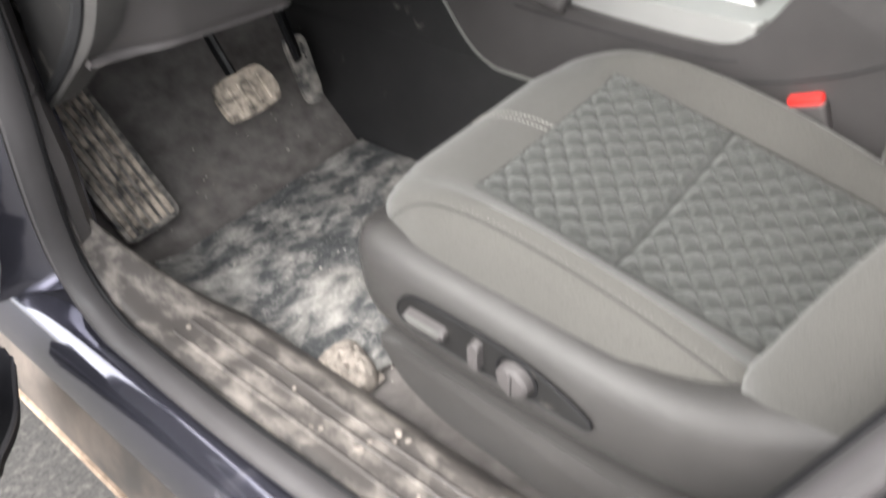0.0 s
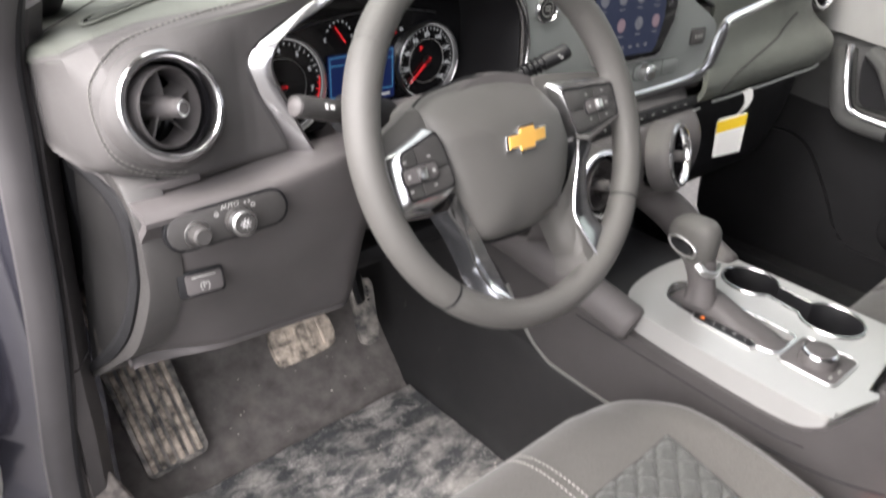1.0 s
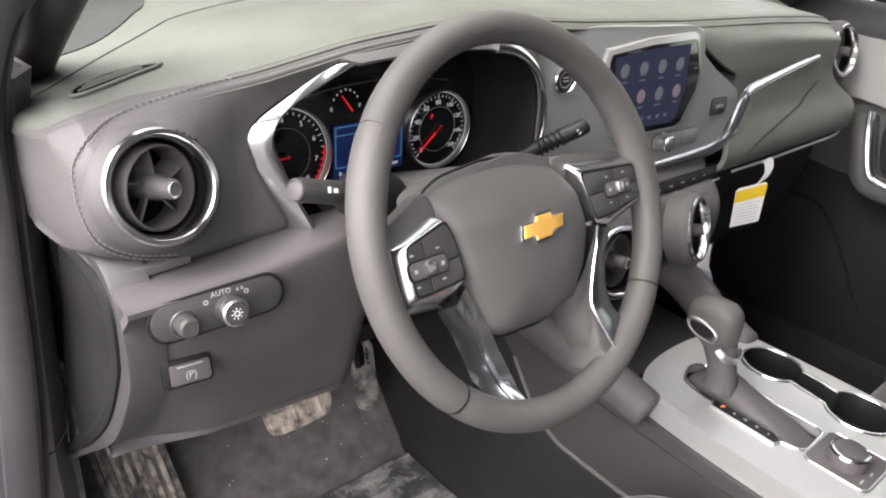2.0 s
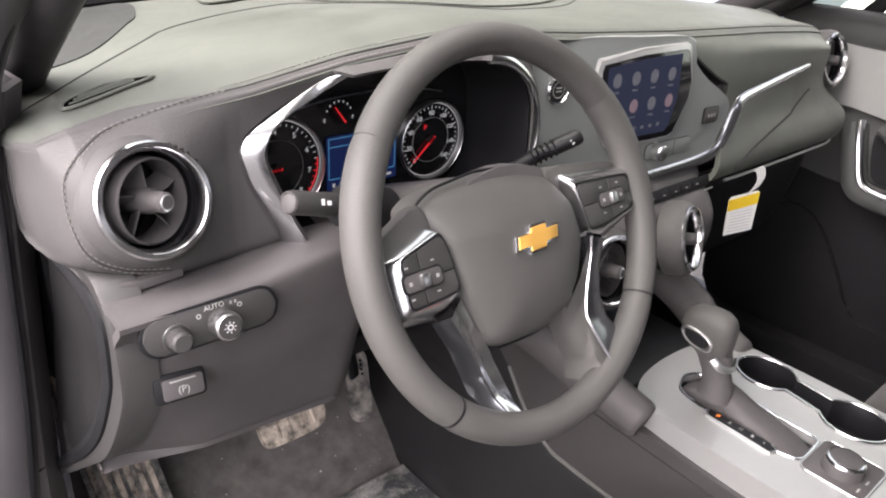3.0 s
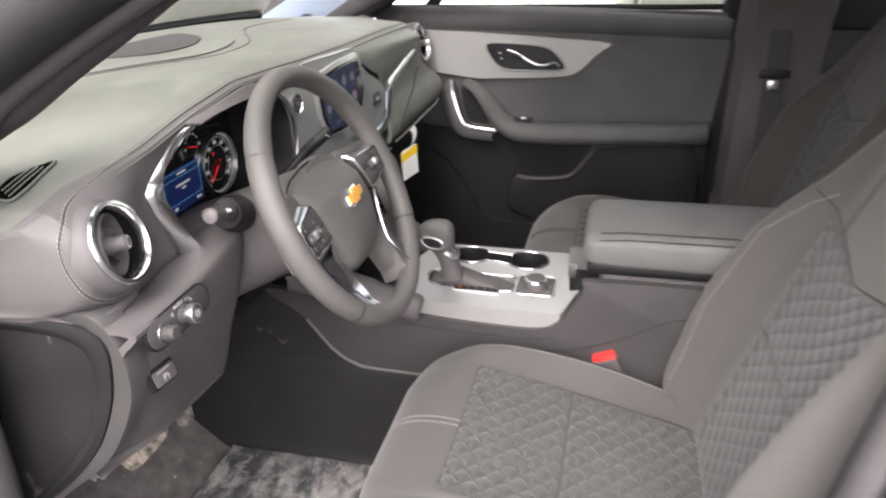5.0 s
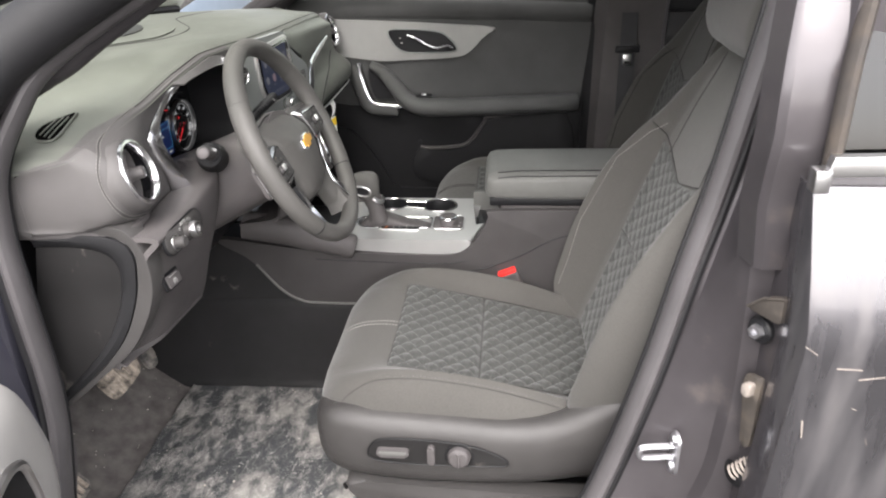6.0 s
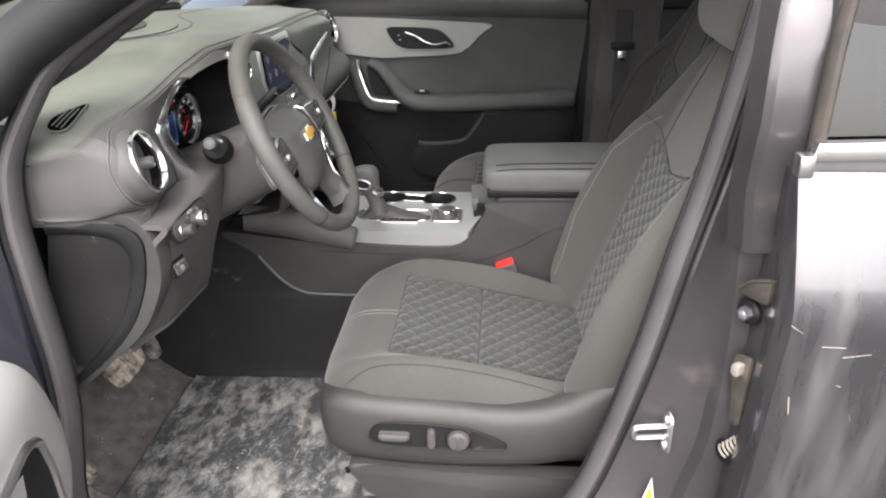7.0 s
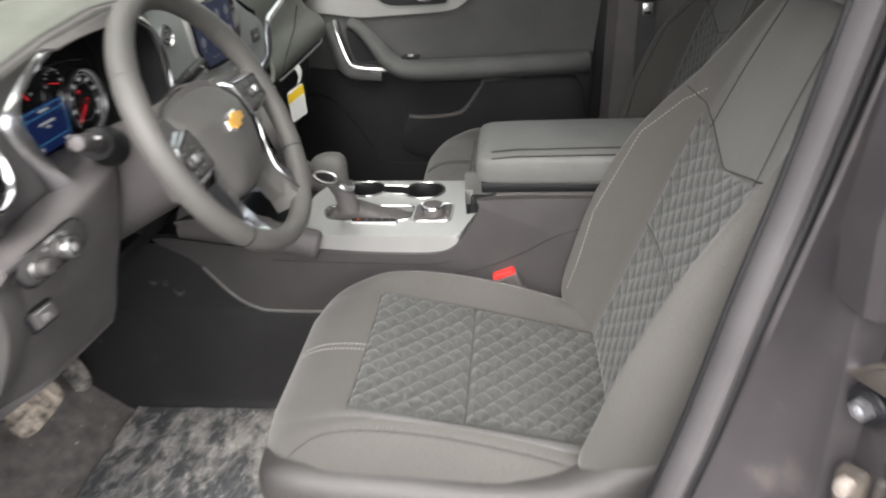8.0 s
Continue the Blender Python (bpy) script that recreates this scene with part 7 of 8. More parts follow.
    for sd in (-1, 1):
        seam([(X(sd * along([(-0.50, 0.118), (-0.48, 0.127), (-0.44, 0.134), (-0.14, 0.144)], y)[0]), y, cush(y, sd * 0.14) + 0.0008) for y in np.linspace(-0.138, -0.50, 24)], cushion, 0.0009, SEAM)
        line = [(X(sd * 0.196), y, cush(y, 0.196) + 0.001) for y in np.linspace(-0.055, -0.46, 40)]
        seam(line, cushion, 0.0007, SEAM)
        if detailed:
            stitches([(x - sd * mirror * 0.005, y, z + 0.0012) for x, y, z in line], cushion, pitch=0.006, r=0.0005)
    for sd in (-0.006, 0.006):
        line = [(X(sd), y, cush(y, 0.0) + 0.0012) for y in np.linspace(-0.134, -0.03, 22)]
        (stitches(line, cushion, pitch=0.006, r=0.0011) if detailed else seam(line, cushion, 0.0007, SEAM))
    # backrest
    a = radians(recline)
    up, fw = Vector((0, -math.sin(a), math.cos(a))), Vector((0, math.cos(a), math.sin(a)))
    O = Vector((cx, -0.492 - back_off, 0.655))
    B = lambda dx, h, d: O + Vector((mirror * dx, 0, 0)) + up * h + fw * d
    wt = [(0.0, 0.197, 0.034), (0.05, 0.225, 0.072), (0.12, 0.236, 0.084), (0.22, 0.240, 0.088), (0.32, 0.234, 0.078), (0.40, 0.217, 0.055), (0.46, 0.198, 0.030), (0.52, 0.176, 0.016), (0.57, 0.150, 0.010), (0.605, 0.120, 0.006), (0.625, 0.075, 0.0)]
    wt_fine = spline(wt, 4)
    hs = [r[0] for r in wt_fine]

    def back(h, dx):
        w, bol = along(wt_fine, h)
        t = min(1.0, abs(dx) / w)
        mid = along([(0, 0.012), (0.1, 0.004), (0.3, 0.0), (0.5, -0.004), (0.625, -0.012)], h)[0]
        keys = [(0, mid), (0.45, mid + 0.002), (0.66, mid + 0.14 * bol), (0.81, mid + 0.70 * bol), (0.90, mid + bol), (0.95, mid + bol * 0.88 - 0.004), (0.985, mid + bol * 0.55 - 0.016), (1.0, mid + bol * 0.2 - 0.04)]
        return along(keys, t)[0]
    rows = []
    for h in hs:
        w, bol = along(wt_fine, h)
        row = [B(-w * 0.92, h, -0.13), B(-w * 1.0, h, -0.09)]
        for t in ts:
            row.append(B(t * w * (1.015 if abs(t) > 0.98 else 1), h, back(h, t * w)))
        row += [B(w * 1.0, h, -0.09), B(w * 0.92, h, -0.13)]
        rows.append(row)
    top = [B((p - O).x * mirror * 0.6, 0.633, -0.03 - 0.05 * 0) for p in rows[-1]]
    base = [B((p - O).x * mirror * 0.9, -0.02, -0.03) for p in rows[0]]
    bm = loft([base] + rows + [top], ring=True, cap=True)
    rest = part("backrest", bm, SEAT_CLOTH, s, "grey cloth backrest with deep side bolsters", 60)
    grid = []
    for j in range(nv + 1):
        h = 0.025 + 0.395 * j / nv
        hw = along([(0.0, 0.108), (0.06, 0.126), (0.3, 0.138), (0.42, 0.142)], h)[0]
        row = []
        for i in range(nu + 1):
            dx = hw * (2 * i / nu - 1)
            hh = h - 0.03 * (1 - abs(dx) / hw) * (j / nv) ** 3
            edge = min(1.0, min(i, nu - i) / 4, j / 4, (nv - j) / 4, abs(h - 0.235) / 0.008)
            row.append(B(dx, hh, back(hh, dx) + 0.0008 + edge * (0.001 + 0.4 * quilt(dx, h))))
        grid.append(row)
    part("insert", loft(grid), INSERT_CLOTH, rest, "woven quilted backrest insert", 60)
    seam([B(dx, 0.42 - 0.03 * (1 - abs(dx) / 0.105), back(0.41, dx) + 0.002) for dx in np.linspace(-0.17, 0.17, 24)], rest, 0.0008, SEAM)
    seam([B(dx, 0.235, back(0.235, dx) + 0.002) for dx in np.linspace(-0.136, 0.136, 16)], rest, 0.0008, SEAM)
    for sd in (-1, 1):
        seam([B(sd * along([(0.42, 0.100), (0.6, 0.075)], h)[0], h, back(h, 0.09) + 0.0015) for h in np.linspace(0.40, 0.60, 10)], rest, 0.0008, SEAM)
        line = [B(sd * along([(0.05, 0.190), (0.2, 0.203), (0.35, 0.195), (0.42, 0.168), (0.45, 0.146)], h)[0], h, back(h, along([(0.05, 0.190), (0.2, 0.203), (0.35, 0.195), (0.42, 0.168), (0.45, 0.146)], h)[0]) + 0.0012) for h in np.linspace(0.06, 0.45, 40)]
        (stitches(line, rest, pitch=0.0064, r=0.0012) if detailed else seam(line, rest, 0.001))
        seam([B(sd * along([(0.0, 0.19), (0.1, 0.228), (0.3, 0.228), (0.5, 0.18)], h)[0] * 1.012, h, along([(0.0, -0.04), (0.2, -0.03), (0.5, -0.05)], h)[0]) for h in np.linspace(0.02, 0.5, 24)], rest, 0.0007, SEAM)
    # headrest
    rows = []
    hb = B(0, 0.672, -0.005)
    for k, f in ((-0.135, 0.72), (-0.128, 0.90), (-0.10, 0.98), (0.0, 1.0), (0.10, 0.98), (0.128, 0.90), (0.135, 0.72)):
        ring = []
        for w in np.linspace(0, 2 * math.pi, 30, endpoint=False):
            cw, sw = math.cos(w), math.sin(w)
            ring.append(hb + Vector((k, 0, 0)) + fw * (f * 0.055 * math.copysign(abs(cw) ** 0.7, cw)) + up * (f * 0.095 * math.copysign(abs(sw) ** 0.7, sw) + 0.03))
        rows.append(ring)
    hr = part("headrest", loft(rows, ring=True, cap=True), SEAT_CLOTH, s, "padded grey cloth headrest", 60)
    for dx in (-0.06, 0.06):
        part("headrest_post", tube([B(dx, 0.60, -0.02), B(dx, 0.68, -0.015)], 0.007, 10), CHROME_DULL, hr)
    # side shield: a section carried round the front corner and along the side
    plan = spline([(-0.05, -0.010, 0.690, 0.596), (-0.13, -0.012, 0.694, 0.594), (-0.195, -0.022, 0.704, 0.594), (-0.230, -0.050, 0.712, 0.590), (-0.243, -0.105, 0.714, 0.585), (-0.2470, -0.18, 0.712, 0.581), (-0.2485, -0.26, 0.708, 0.581), (-0.2485, -0.33, 0.703, 0.584), (-0.2485, -0.39, 0.706, 0.588), (-0.247, -0.44, 0.722, 0.596), (-0.244, -0.50, 0.757, 0.606), (-0.240, -0.56, 0.795, 0.63), (-0.236, -0.60, 0.80, 0.65)], 5)
    rows = []
    for i, (dx, y, zt, zb) in enumerate(plan):
        a, b = plan[max(i - 1, 0)], plan[min(i + 1, len(plan) - 1)]
        t = Vector((b[0] - a[0], b[1] - a[1], 0)).normalized()
        nrm = Vector((t.y, -t.x, 0))
        if nrm.x > 0.3 or nrm.y < -0.3:
            nrm = -nrm
        hgt = zt - zb
        row = []
        for out, z in ((-0.055, zt - 0.010), (-0.034, zt + 0.001), (-0.018, zt - 0.002), (-0.007, zt - 0.010), (-0.001, zt - 0.026), (0.0, zt - 0.4 * hgt), (-0.001, zb + 0.30 * hgt), (-0.005, zb + 0.13 * hgt), (-0.014, zb + 0.03 * hgt), (-0.03, zb), (-0.06, zb + 0.004)):
            p = Vector((dx, y, 0)) + nrm * out
            row.append((X(p.x), p.y, z))
        rows.append(row)
    fl = (lambda pts: [(-y * mirror, z) for y, z in pts])
    shield = part("side_shield", thick(loft(rows), 0.003), SHIELD, s, "charcoal plastic seat side shield", 60)
    part("front_shield", box(pose(cx, -0.05, 0.625), (0.26, 0.05, 0.09), 0.018, 3), PLASTIC, s)
    part("seat_frame", box(pose(cx, -0.28, 0.60), (0.40, 0.46, 0.06), 0.01), DARK, s)
    if detailed:
        well = spline([(-0.118, 0.652), (-0.130, 0.676), (-0.16, 0.684), (-0.24, 0.682), (-0.29, 0.674), (-0.335, 0.655), (-0.343, 0.643), (-0.32, 0.637), (-0.2, 0.634), (-0.135, 0.638)], 5, True)
        mp = frame_at((X(-0.2462), 0, 0), (-1, 0.02, 0))
        wl = part("switch_panel", slab(fl(well), 0.0015, mp, 0.0006), PLASTIC_DIRTY, shield, "dark recessed switch panel")
        part("panel_rim", tube([mp @ Vector((x, z, 0.001)) for x, z in fl(well)], (0.0016, 0.0014), 6, True), DARK, wl)
        part("slide_switch", slab(rounded(0.052, 0.014, 0.006, cx=0.160, cy=0.660), 0.011, mp, 0.004, 3), PLASTIC, wl, "long seat adjuster switch")
        part("slide_face", slab(rounded(0.044, 0.007, 0.003, cx=0.160, cy=0.662), 0.002, mp @ pose(0, 0, 0.010), 0.001), LID_SKIN, wl)
        part("tilt_switch", slab(rounded(0.012, 0.036, 0.005, cx=0.222, cy=0.658), 0.011, mp, 0.004, 3), PLASTIC, wl, "upright tilt switch")
        part("lumbar_ring", lathe([(0.019, 0.0), (0.023, 0.001), (0.0235, 0.003), (0.0205, 0.0035)], mp @ pose(0.266, 0.656, 0), 30), DARK, wl)
        part("lumbar_knob", lathe([(0.0, 0.014), (0.014, 0.013), (0.0175, 0.010), (0.019, 0.0)], mp @ pose(0.266, 0.656, 0), 30), PLASTIC, wl, "round lumbar knob")
        part("knob_ridge", box(mp @ pose(0.266, 0.656, 0.0135), (0.005, 0.028, 0.005), 0.0015), PLASTIC, wl)
        # rail covers under the seat
        low = spline([(-0.085, 0.585), (-0.09, 0.55), (-0.12, 0.515), (-0.2, 0.488), (-0.4, 0.47), (-0.6, 0.462), (-0.6, 0.56), (-0.4, 0.572), (-0.25, 0.578)], 5, True)
        part("rail_cover", slab(fl(low), 0.03, frame_at((X(-0.215), 0, 0), (-1, 0, 0)), 0.012, 4), SHIELD, s, "grey seat rail cover")
        part("rail", box(pose(X(-0.18), -0.36, 0.49), (0.04, 0.44, 0.10), 0.01), DARK, s)
        part("rail", box(pose(X(0.18), -0.36, 0.49), (0.04, 0.44, 0.10), 0.01), DARK, s)
        part("rail_screw", tube([(X(-0.19), -0.075, 0.535), (X(-0.205), -0.06, 0.535)], 0.006, 8), DARK, s)
        part("recliner_cover", box(pose(X(-0.225), -0.555, 0.72, 20, 0, 0), (0.02, 0.05, 0.10), 0.008), PLASTIC, s)
        part("anchor_bolt", lathe([(0.0, 0.012), (0.007, 0.011), (0.009, 0.006), (0.011, 0.0)], frame_at((X(-0.237), -0.553, 0.765), (-1, 0.2, 0)), 14), ZINC, s)
    else:
        part("rail", box(pose(cx, -0.3, 0.51), (0.36, 0.5, 0.16), 0.01), DARK, s)
    return s


build_seat(-0.366, 1, "grey cloth driver's seat with quilted insert and power switches", True)
passenger_seat = build_seat(0.366, -1, "grey cloth passenger seat with quilted insert", False, 17.0, 0.06)
passenger_seat.location.y -= 0.115


def build_buckle():
    b = thing("belt_buckle", (-0.13, -0.36, 0.66), "black seat belt buckle with red release button", "seat belt buckle")
    ax = Vector((-0.10, 0.38, 0.92)).normalized()
    m = frame_at((-0.128, -0.352, 0.70), ax, (0, -1, 0.2))
    part("stalk", slab(rounded(0.018, 0.038, 0.008), 0.10, m @ pose(0, 0, -0.085), 0.002), DARK, b)
    part("housing", slab(rounded(0.024, 0.046, 0.006), 0.052, m @ pose(0, 0, -0.02), 0.004, 3), PLASTIC, b)
    part("release_button", box(m @ pose(-0.003, 0.0, 0.032), (0.017, 0.040, 0.016), 0.003), RED, b, "bright red release button")
    t = thing("seat_hinge_cover", (-0.16, -0.47, 0.66), "silver-grey recliner bracket beside the cushion", "bracket")
    part("cover", tube(spline([(-0.150, -0.40, 0.672), (-0.150, -0.44, 0.678), (-0.150, -0.49, 0.685)], 5), (0.012, 0.010), 10), CHROME_DULL, t)


build_buckle()


# ---- pedals, footrest, film ----
def build_pedals():
    p = thing("brake_pedal", (-0.36, 0.46, 0.60), "wide brake pedal pad caked with pale mud", "pedal")
    m = frame_at((-0.362, 0.452, 0.606), (0.02, -0.80, 0.60))
    part("pad", slab(spline([(-0.054, -0.026), (-0.05, 0.030), (0.0, 0.036), (0.048, 0.032), (0.055, -0.022), (0.03, -0.034), (-0.03, -0.034)], 5, True), 0.014, m, 0.005, 3), PEDAL, p)
    for x in (-0.03, -0.01, 0.012, 0.033):
        part("rib", box(m @ pose(x, -0.002, 0.0145), (0.006, 0.044, 0.003), 0.001, 1), PEDAL, p)
    part("arm", tube([(-0.362, 0.465, 0.615), (-0.362, 0.52, 0.70), (-0.362, 0.55, 0.86)], (0.008, 0.012), 8), DARK, p)
    p = thing("accelerator_pedal", (-0.215, 0.49, 0.52), "narrow dusty accelerator pedal", "pedal")
    m = frame_at((-0.211, 0.485, 0.578), (-0.02, -0.90, 0.44)) @ pose(0, 0, 0, 0, 0, -6)
    part("pad", slab(spline([(-0.017, -0.056), (-0.022, 0.0), (-0.022, 0.052), (-0.012, 0.06), (0.012, 0.06), (0.022, 0.05), (0.021, 0.0), (0.016, -0.056)], 5, True), 0.010, m, 0.003, 2), PEDAL_GREY, p)
    for i in range(4):
        for sx in (-0.009, 0.009):
            part("stud", lathe([(0, 0.0025), (0.002, 0.002), (0.0026, 0)], m @ pose(sx, 0.044 - 0.008 * i, 0.010), 8), DARK, p)
    part("arm", tube([(-0.212, 0.49, 0.60), (-0.22, 0.50, 0.66), (-0.235, 0.53, 0.80)], (0.017, 0.008), 8), DARK, p)
    f = thing("footrest", (-0.6, 0.5, 0.48), "ribbed footrest covered in dried mud", "footrest")
    m = frame_at((-0.602, 0.495, 0.585), (0.03, -0.80, 0.60)) @ pose(0, 0, 0, 0, 0, 2)
    part("plate", slab(rounded(0.098, 0.30, 0.012, cy=0.03), 0.012, m @ pose(0, 0, -0.012), 0.004), PEDAL_GREY, f)
    for i in range(6):
        part("rib", box(m @ pose(-0.038 + 0.0145 * i, 0.03, 0.002), (0.0085, 0.285, 0.008), 0.003, 2), PEDAL, f, "muddy rib")


build_pedals()


def build_film():
    """The protective sheet: laid flat with creases, turned up at the sill."""
    rows = []
    for j in range(61):
        y = -0.12 + 0.515 * j / 60
        x0 = along([(-0.12, -0.53), (-0.02, -0.54), (-0.01, -0.635), (0.08, -0.652), (0.3, -0.650), (0.40, -0.628)], y)[0]
        x1 = along([(-0.12, -0.162), (0.40, -0.170)], y)[0]
        row = []
        for i in range(61):
            x = x0 + (x1 - x0) * i / 60
            z = 0.437 + 0.035 * min(0.8, max(0.0, (-0.56 - x) / 0.10)) ** 2
            crease = abs(noise.noise((x * 13 + 3, y * 13, 1.7))) * 0.006 + abs(noise.noise((x * 40, y * 40 + 9, 4.1))) * 0.0022
            row.append((x, y, z + crease))
        rows.append(row)
    t = thing("protective_film", (-0.4, 0.15, 0.435), "clear protective plastic sheet, dusty and creased, over the floor", "plastic sheet")
    part("sheet", thick(loft(rows), 0.0006), FILM, t, sharp=80)
    part("front_hem", tube([(x, y + 0.001, z + 0.001) for x, y, z in rows[-1]], (0.003, 0.0012), 6), FILM, t, "curled front hem")
    part("side_hem", tube([(r[0][0], r[0][1], r[0][2] + 0.001) for r in rows[17:]], (0.003, 0.0012), 6), FILM, t, "curled hem by the sill")
    bm = bmesh.new()
    random.seed(4)
    for k in range(130):
        x, y = random.uniform(-0.6, -0.18), random.uniform(-0.05, 0.52)
        z = 0.445 + (0.0 if y < 0.36 else (y - 0.36) * 0.55)
        q = pose(x, y, z, random.uniform(0, 90), random.uniform(0, 90), random.uniform(0, 90))
        sz = random.uniform(0.0008, 0.002) if k % 9 else random.uniform(0.002, 0.0035)
        bmesh.ops.create_icosphere(bm, subdivisions=1, radius=sz, matrix=q @ Matrix.Diagonal((1, 0.8, 0.6, 1)))
    solo("dirt_crumbs", bm, CRUMB, "pale crumbs of dirt on the floor", "dirt", kind="stuff")
    t = thing("mud_clod", (-0.60, 0.02, 0.46), "pale clod of dried mud on the floor by the sill", "mud")
    rows = []
    for i in range(22):
        row = []
        for j in range(22):
            u, v = i / 21 * 2 - 1, j / 21 * 2 - 1
            h = max(0.0, 1 - (abs(u) ** 3 + abs(v) ** 3)) ** 0.6
            row.append((-0.60 + 0.04 * u + 0.012 * v, 0.015 + 0.045 * v, 0.434 + 0.024 * h ** 0.5 + 0.007 * noise.noise((u * 5, v * 5, 2.0)) * h))
        rows.append(row)
    part("clod", loft(rows), DRY_MUD, t)


build_film()


# ---- hanging tag ----
def build_tag():
    t = thing("paper_tag", (0.30, 0.13, 0.93), "white and yellow paper tag hanging by a loop", "tag")
    m = frame_at((0.302, 0.128, 0.915), (-0.30, -0.95, 0.0)) @ pose(0, 0, 0, 0, 0, 4)
    part("card", slab([(-0.030, -0.034), (0.030, -0.034), (0.032, 0.034), (0.027, 0.037), (-0.027, 0.035), (-0.032, 0.030)], 0.0008, m), TAG_WHITE, t)
    part("stripe", slab([(-0.0312, 0.010), (0.0312, 0.014), (0.0318, 0.034), (-0.0318, 0.030)], 0.0006, m @ pose(0, 0, 0.0008)), TAG_YELLOW, t, "yellow stripe")
    part("print", bars(m @ pose(0, 0, 0.0011), [(0, 0.005 - 0.0055 * i, 0.048 - 0.004 * (i % 2), 0.0012) for i in range(7)] + [(0, 0.022, 0.04, 0.0014)]), TAG_INK, t)
    loop = spline([(0.004, 0.034, 0), (0.018, 0.044, 0.002), (0.024, 0.060, 0.004), (0.018, 0.076, 0.005), (0.010, 0.080, 0.006)], 6)
    bm = loft([[m @ Vector((x - 0.008, y - 0.003, z)) for x, y, z in loop], [m @ Vector((x + 0.008, y + 0.003, z)) for x, y, z in loop]])
    part("loop", thick(bm, 0.0006), TAG_WHITE, t)


build_tag()


# ---- far front door, closed ----
def build_far_door():
    d = thing("passenger_door", (0.78, -0.15, 0.5), "closed passenger door with grey trim, chrome grip and armrest", "car door")
    f = left_face(0.762)
    card = spline([(0.36, 0.52), (0.36, 0.9), (0.32, 1.16), (0.25, 1.185), (-0.2, 1.192), (-0.57, 1.185), (-0.585, 1.15), (-0.56, 0.9), (-0.535, 0.70), (-0.50, 0.52), (0.0, 0.50)], 5, True)
    part("door_card", slab(yz(card), 0.022, f, 0.008, 3), DOOR_SOFT, d, "charcoal door card")
    top = spline([(0.762, 0.34, 1.165), (0.755, 0.2, 1.172), (0.752, -0.1, 1.168), (0.752, -0.35, 1.160), (0.754, -0.58, 1.150)], 8)
    part("waist_roll", tube(top, (0.024, 0.034), 14), DOOR_SOFT, d, "soft rolled waist of the door")
    part("window_channel", box(pose(0.775, -0.12, 1.197), (0.02, 0.92, 0.014), 0.004), DARK, d)
    pane = part("window", slab(yz([(0.33, 1.19), (-0.58, 1.195), (-0.60, 1.44), (-0.05, 1.44)]), 0.004, left_face(0.772)), GLASS, d, "clear side window")
    pane.visible_shadow = False
    part("window_post", tube([(0.77, 0.20, 1.19), (0.74, 0.10, 1.30), (0.70, 0.02, 1.38)], (0.010, 0.016), 8), DARK, d)
    part("frame_rear", tube([(0.765, -0.585, 1.18), (0.73, -0.605, 1.33), (0.66, -0.63, 1.46)], (0.03, 0.04), 12), DARK, d)
    trim = spline([(0.26, 1.139), (0.18, 1.142), (0.0, 1.134), (-0.16, 1.124), (-0.292, 1.113), (-0.262, 1.088), (-0.235, 1.058), (-0.205, 1.034), (-0.15, 1.024), (-0.02, 1.019), (0.06, 1.017), (0.16, 1.03), (0.26, 1.04)], 4, True)
    part("trim_plate", slab(yz(trim), 0.012, left_face(0.742), 0.003, 2), DOOR_TRIM, d, "brushed grey trim plate")
    rec = spline([(0.030, 1.108), (-0.03, 1.112), (-0.12, 1.104), (-0.155, 1.085), (-0.178, 1.056), (-0.165, 1.044), (-0.08, 1.041), (-0.022, 1.044), (0.012, 1.065)], 5, True)
    h = part("handle_cup", slab(yz(rec), 0.003, left_face(0.730), 0.001), DARK, d, "dark handle recess")
    part("cup_rim", tube([(0.728, y, z) for y, z in rec], (0.003, 0.0025), 6, True), GREY_PANEL, h)
    lev = spline([(0.722, -0.028, 1.094), (0.712, -0.055, 1.086), (0.706, -0.09, 1.068), (0.708, -0.12, 1.060), (0.716, -0.150, 1.064), (0.722, -0.165, 1.055)], 6)
    part("lever", tube(lev, [(along([(0, 0.004), (0.3, 0.005), (0.75, 0.010), (1, 0.007)], i / (len(lev) - 1))[0], 0.005) for i in range(len(lev))], 10), CHROME, h, "chrome door lever")
    part("lock_mark", bars(frame_at((0.7265, 0.0, 1.082), (-1, 0, 0)), [(0.006, 0.004, 0.006, 0.004), (0.010, -0.010, 0.006, 0.004)]), MARK_DIM, h)
    # armrest bolster with a sweeping front leg
    path = spline([(0.728, 0.090, 1.005), (0.720, 0.052, 0.985), (0.708, 0.015, 0.945), (0.698, -0.02, 0.905), (0.690, -0.07, 0.884), (0.686, -0.16, 0.882), (0.688, -0.32, 0.886), (0.694, -0.48, 0.890), (0.705, -0.545, 0.892)], 6)
    wid = [(along([(0, 0.018), (0.2, 0.028), (0.45, 0.040), (0.9, 0.042), (1, 0.03)], i / (len(path) - 1))[0], along([(0, 0.014), (0.25, 0.022), (0.5, 0.028), (1, 0.028)], i / (len(path) - 1))[0]) for i in range(len(path))]
    arm = part("armrest", tube(path, wid, 18), DOOR_SOFT, d, "padded charcoal armrest")
    for dz in (0.0, -0.010):
        seam([(0.650 + 0.004 * (dz < 0), y, 0.880 + dz) for y in np.linspace(-0.09, -0.52, 12)], arm, 0.0012)
    part("window_switch", box(pose(0.70, -0.075, 0.9145, 0, 0, 0), (0.03, 0.05, 0.006), 0.002), DARK, d)
    part("switch_tab", box(pose(0.70, -0.075, 0.919), (0.012, 0.016, 0.006), 0.002), CHROME_DULL, d)
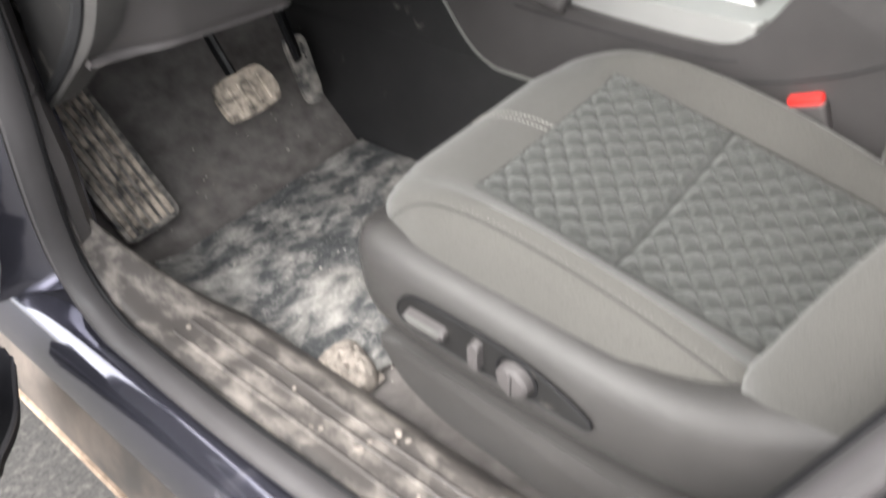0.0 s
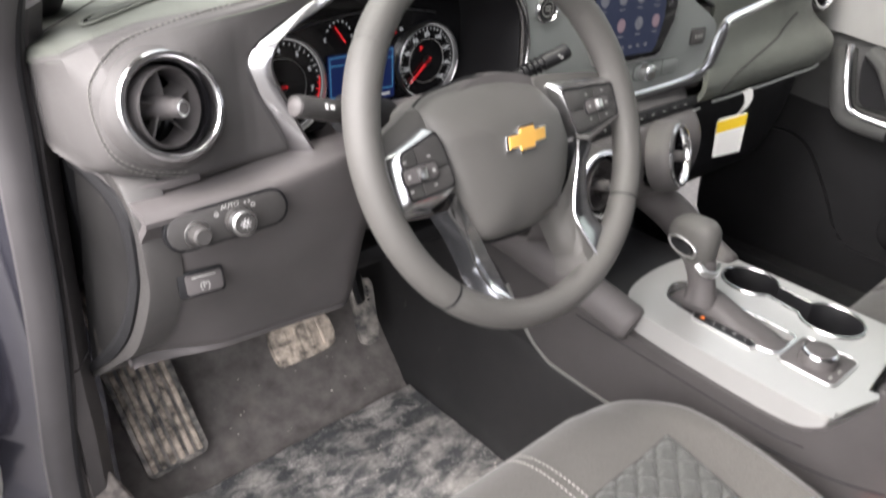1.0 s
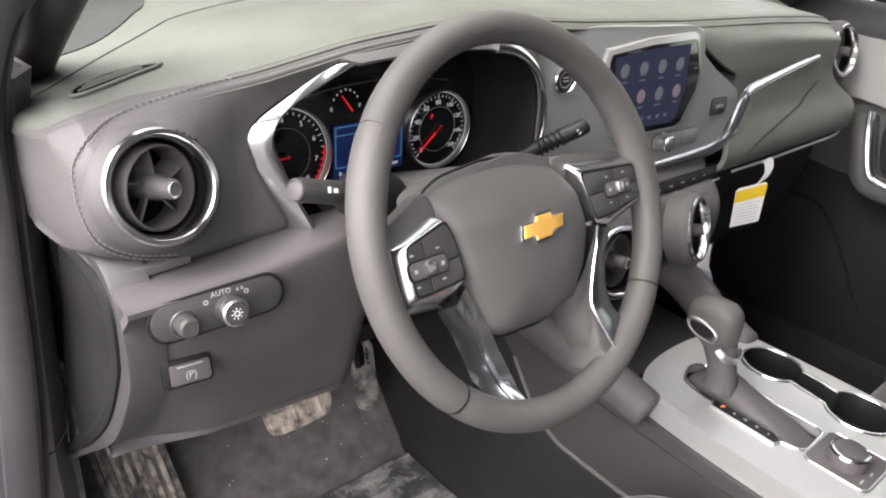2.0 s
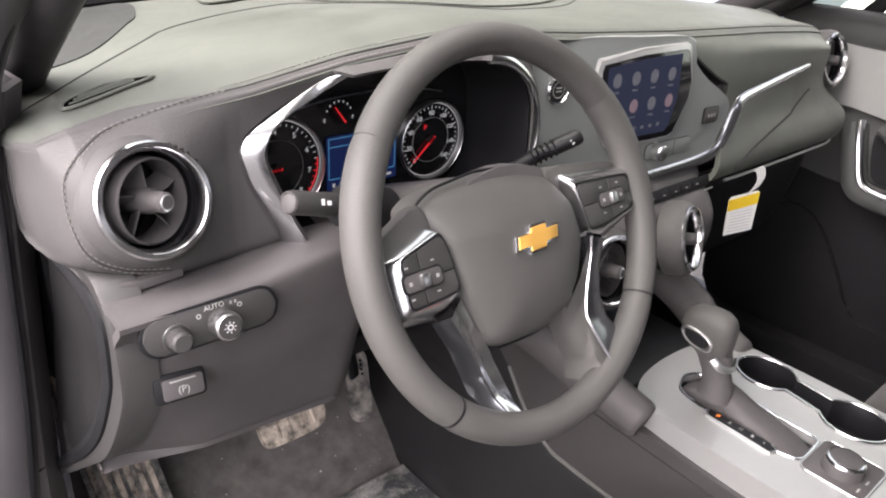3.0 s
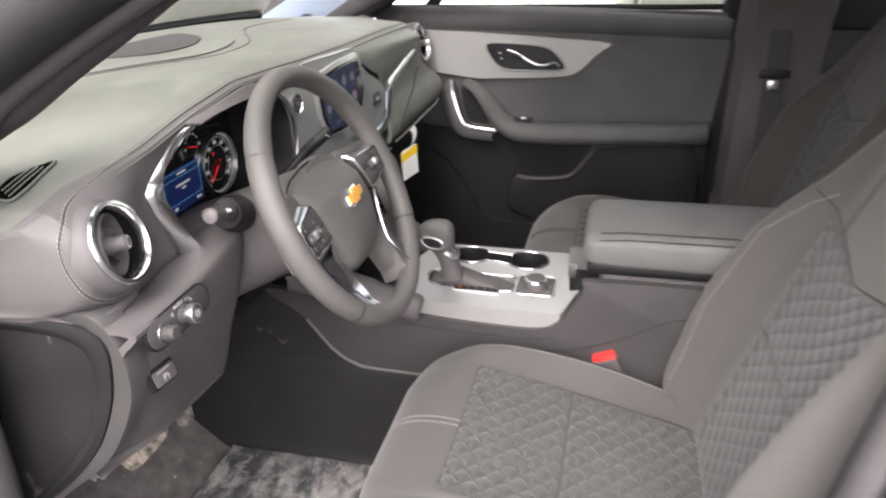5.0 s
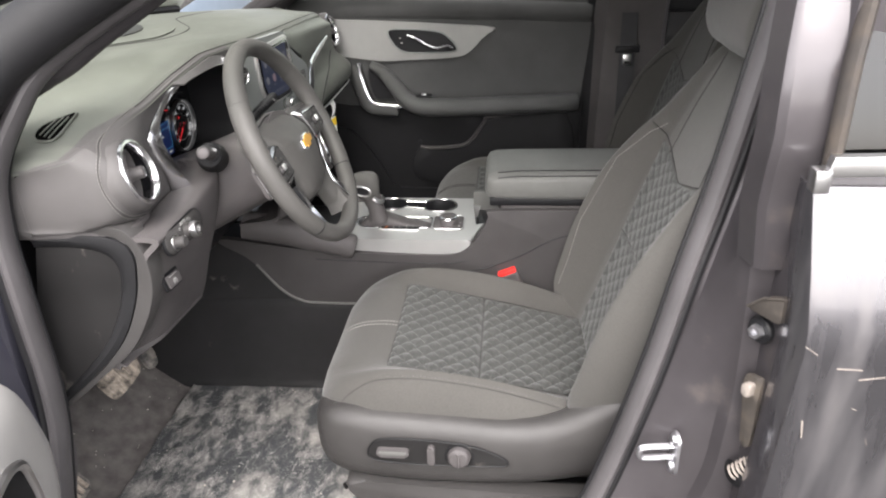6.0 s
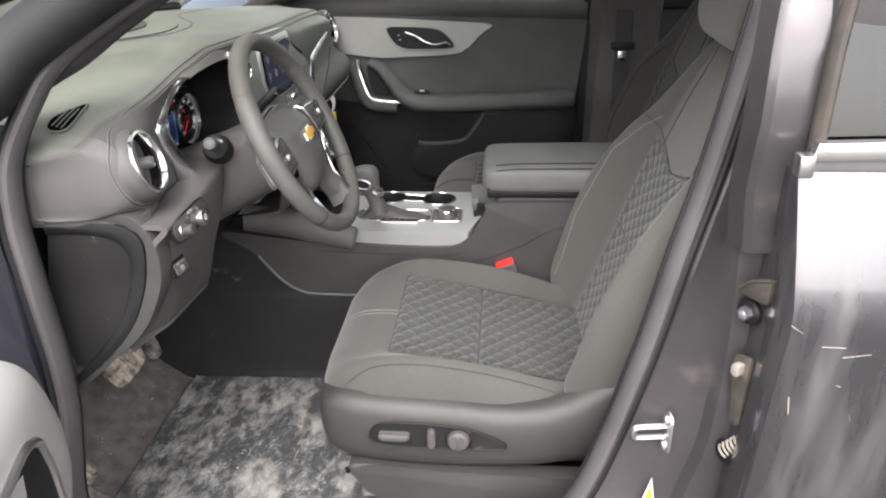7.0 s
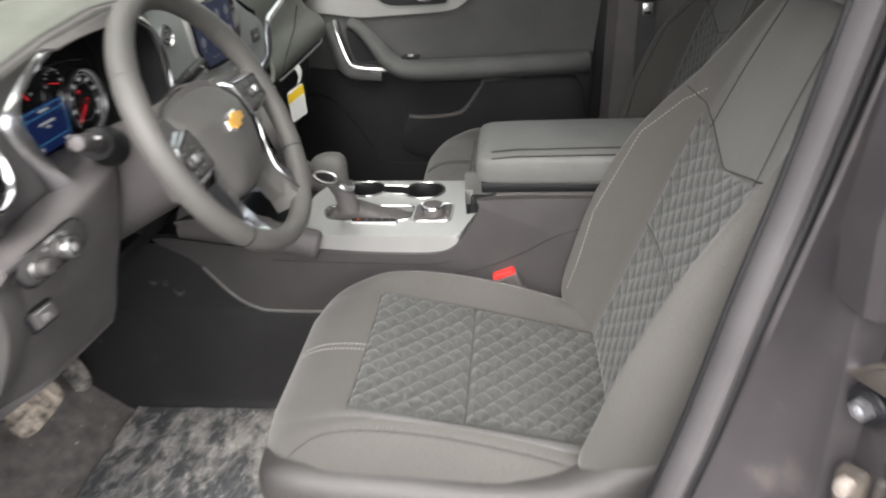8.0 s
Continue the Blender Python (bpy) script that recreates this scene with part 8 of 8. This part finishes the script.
    grip = spline([(0.722, 0.130, 1.012), (0.712, 0.122, 0.985), (0.702, 0.104, 0.93), (0.698, 0.090, 0.902), (0.696, 0.07, 0.890), (0.694, 0.035, 0.886), (0.694, -0.005, 0.884)], 6)
    part("grip_trim", tube(grip, (0.008, 0.0065), 10), CHROME, d, "chrome grip trim")
    part("grip_shell", tube([(x + 0.012, y + 0.012, z - 0.012) for x, y, z in grip], (0.024, 0.020), 12), DOOR_SOFT, d)
    part("grip_well", slab(yz(spline([(0.10, 0.99), (0.06, 0.96), (0.02, 0.91), (0.05, 0.90), (0.085, 0.91)], 5, True)), 0.002, left_face(0.728)), DARK, d)
    # hard plastic below the armrest, its black deepened for the shade there
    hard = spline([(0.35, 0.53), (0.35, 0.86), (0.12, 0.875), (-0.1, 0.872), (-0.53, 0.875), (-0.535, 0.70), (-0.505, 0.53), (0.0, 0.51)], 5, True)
    part("lower_card", slab(yz(hard), 0.004, left_face(0.7405), 0.002), BLACK_PLASTIC, d, "hard plastic lower door panel, blackened for shade")
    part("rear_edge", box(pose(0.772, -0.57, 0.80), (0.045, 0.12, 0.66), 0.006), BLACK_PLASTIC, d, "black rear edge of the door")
    # lower pocket
    low = spline([(-0.03, 0.60), (0.04, 0.615), (0.085, 0.69), (0.14, 0.77), (0.19, 0.806), (0.26, 0.80), (0.35, 0.74), (0.35, 0.53), (0.0, 0.51), (-0.50, 0.52), (-0.53, 0.60), (-0.3, 0.595)], 5, True)
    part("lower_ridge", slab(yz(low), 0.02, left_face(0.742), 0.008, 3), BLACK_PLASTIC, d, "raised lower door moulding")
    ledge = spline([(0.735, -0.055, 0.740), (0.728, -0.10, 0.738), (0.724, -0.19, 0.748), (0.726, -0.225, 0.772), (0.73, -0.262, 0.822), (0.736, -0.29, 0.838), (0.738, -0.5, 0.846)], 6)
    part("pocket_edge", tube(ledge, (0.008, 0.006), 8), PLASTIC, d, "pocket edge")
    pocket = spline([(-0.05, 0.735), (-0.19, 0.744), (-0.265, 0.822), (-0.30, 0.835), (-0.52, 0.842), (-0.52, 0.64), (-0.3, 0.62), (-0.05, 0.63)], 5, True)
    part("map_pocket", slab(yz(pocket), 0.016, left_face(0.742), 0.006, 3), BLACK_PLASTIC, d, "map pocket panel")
    part("screw_cap", lathe([(0, 0.004), (0.008, 0.003), (0.010, 0)], frame_at((0.738, -0.052, 0.755), (-1, 0, 0)), 16), DARK, d)
    return d


build_far_door()


def build_far_belt():
    b = thing("seat_belt", (0.70, -0.68, 0.95), "dark grey seat belt with a steel tongue on the far pillar", "seat belt")
    bm = loft([[(0.672, -0.66, z), (0.672, -0.705, z)] for z in np.linspace(0.6, 1.42, 12)])
    part("webbing", thick(bm, 0.0015), BELT, b)
    part("tongue", box(pose(0.664, -0.682, 1.026), (0.008, 0.026, 0.032), 0.003), CHROME_DULL, b, "steel belt tongue")
    part("tongue_slot", box(pose(0.6595, -0.682, 1.018), (0.004, 0.016, 0.008), 0.001), DARK, b)
    part("guide", box(pose(0.668, -0.682, 1.055), (0.012, 0.07, 0.02), 0.004), DARK, b)


build_far_belt()
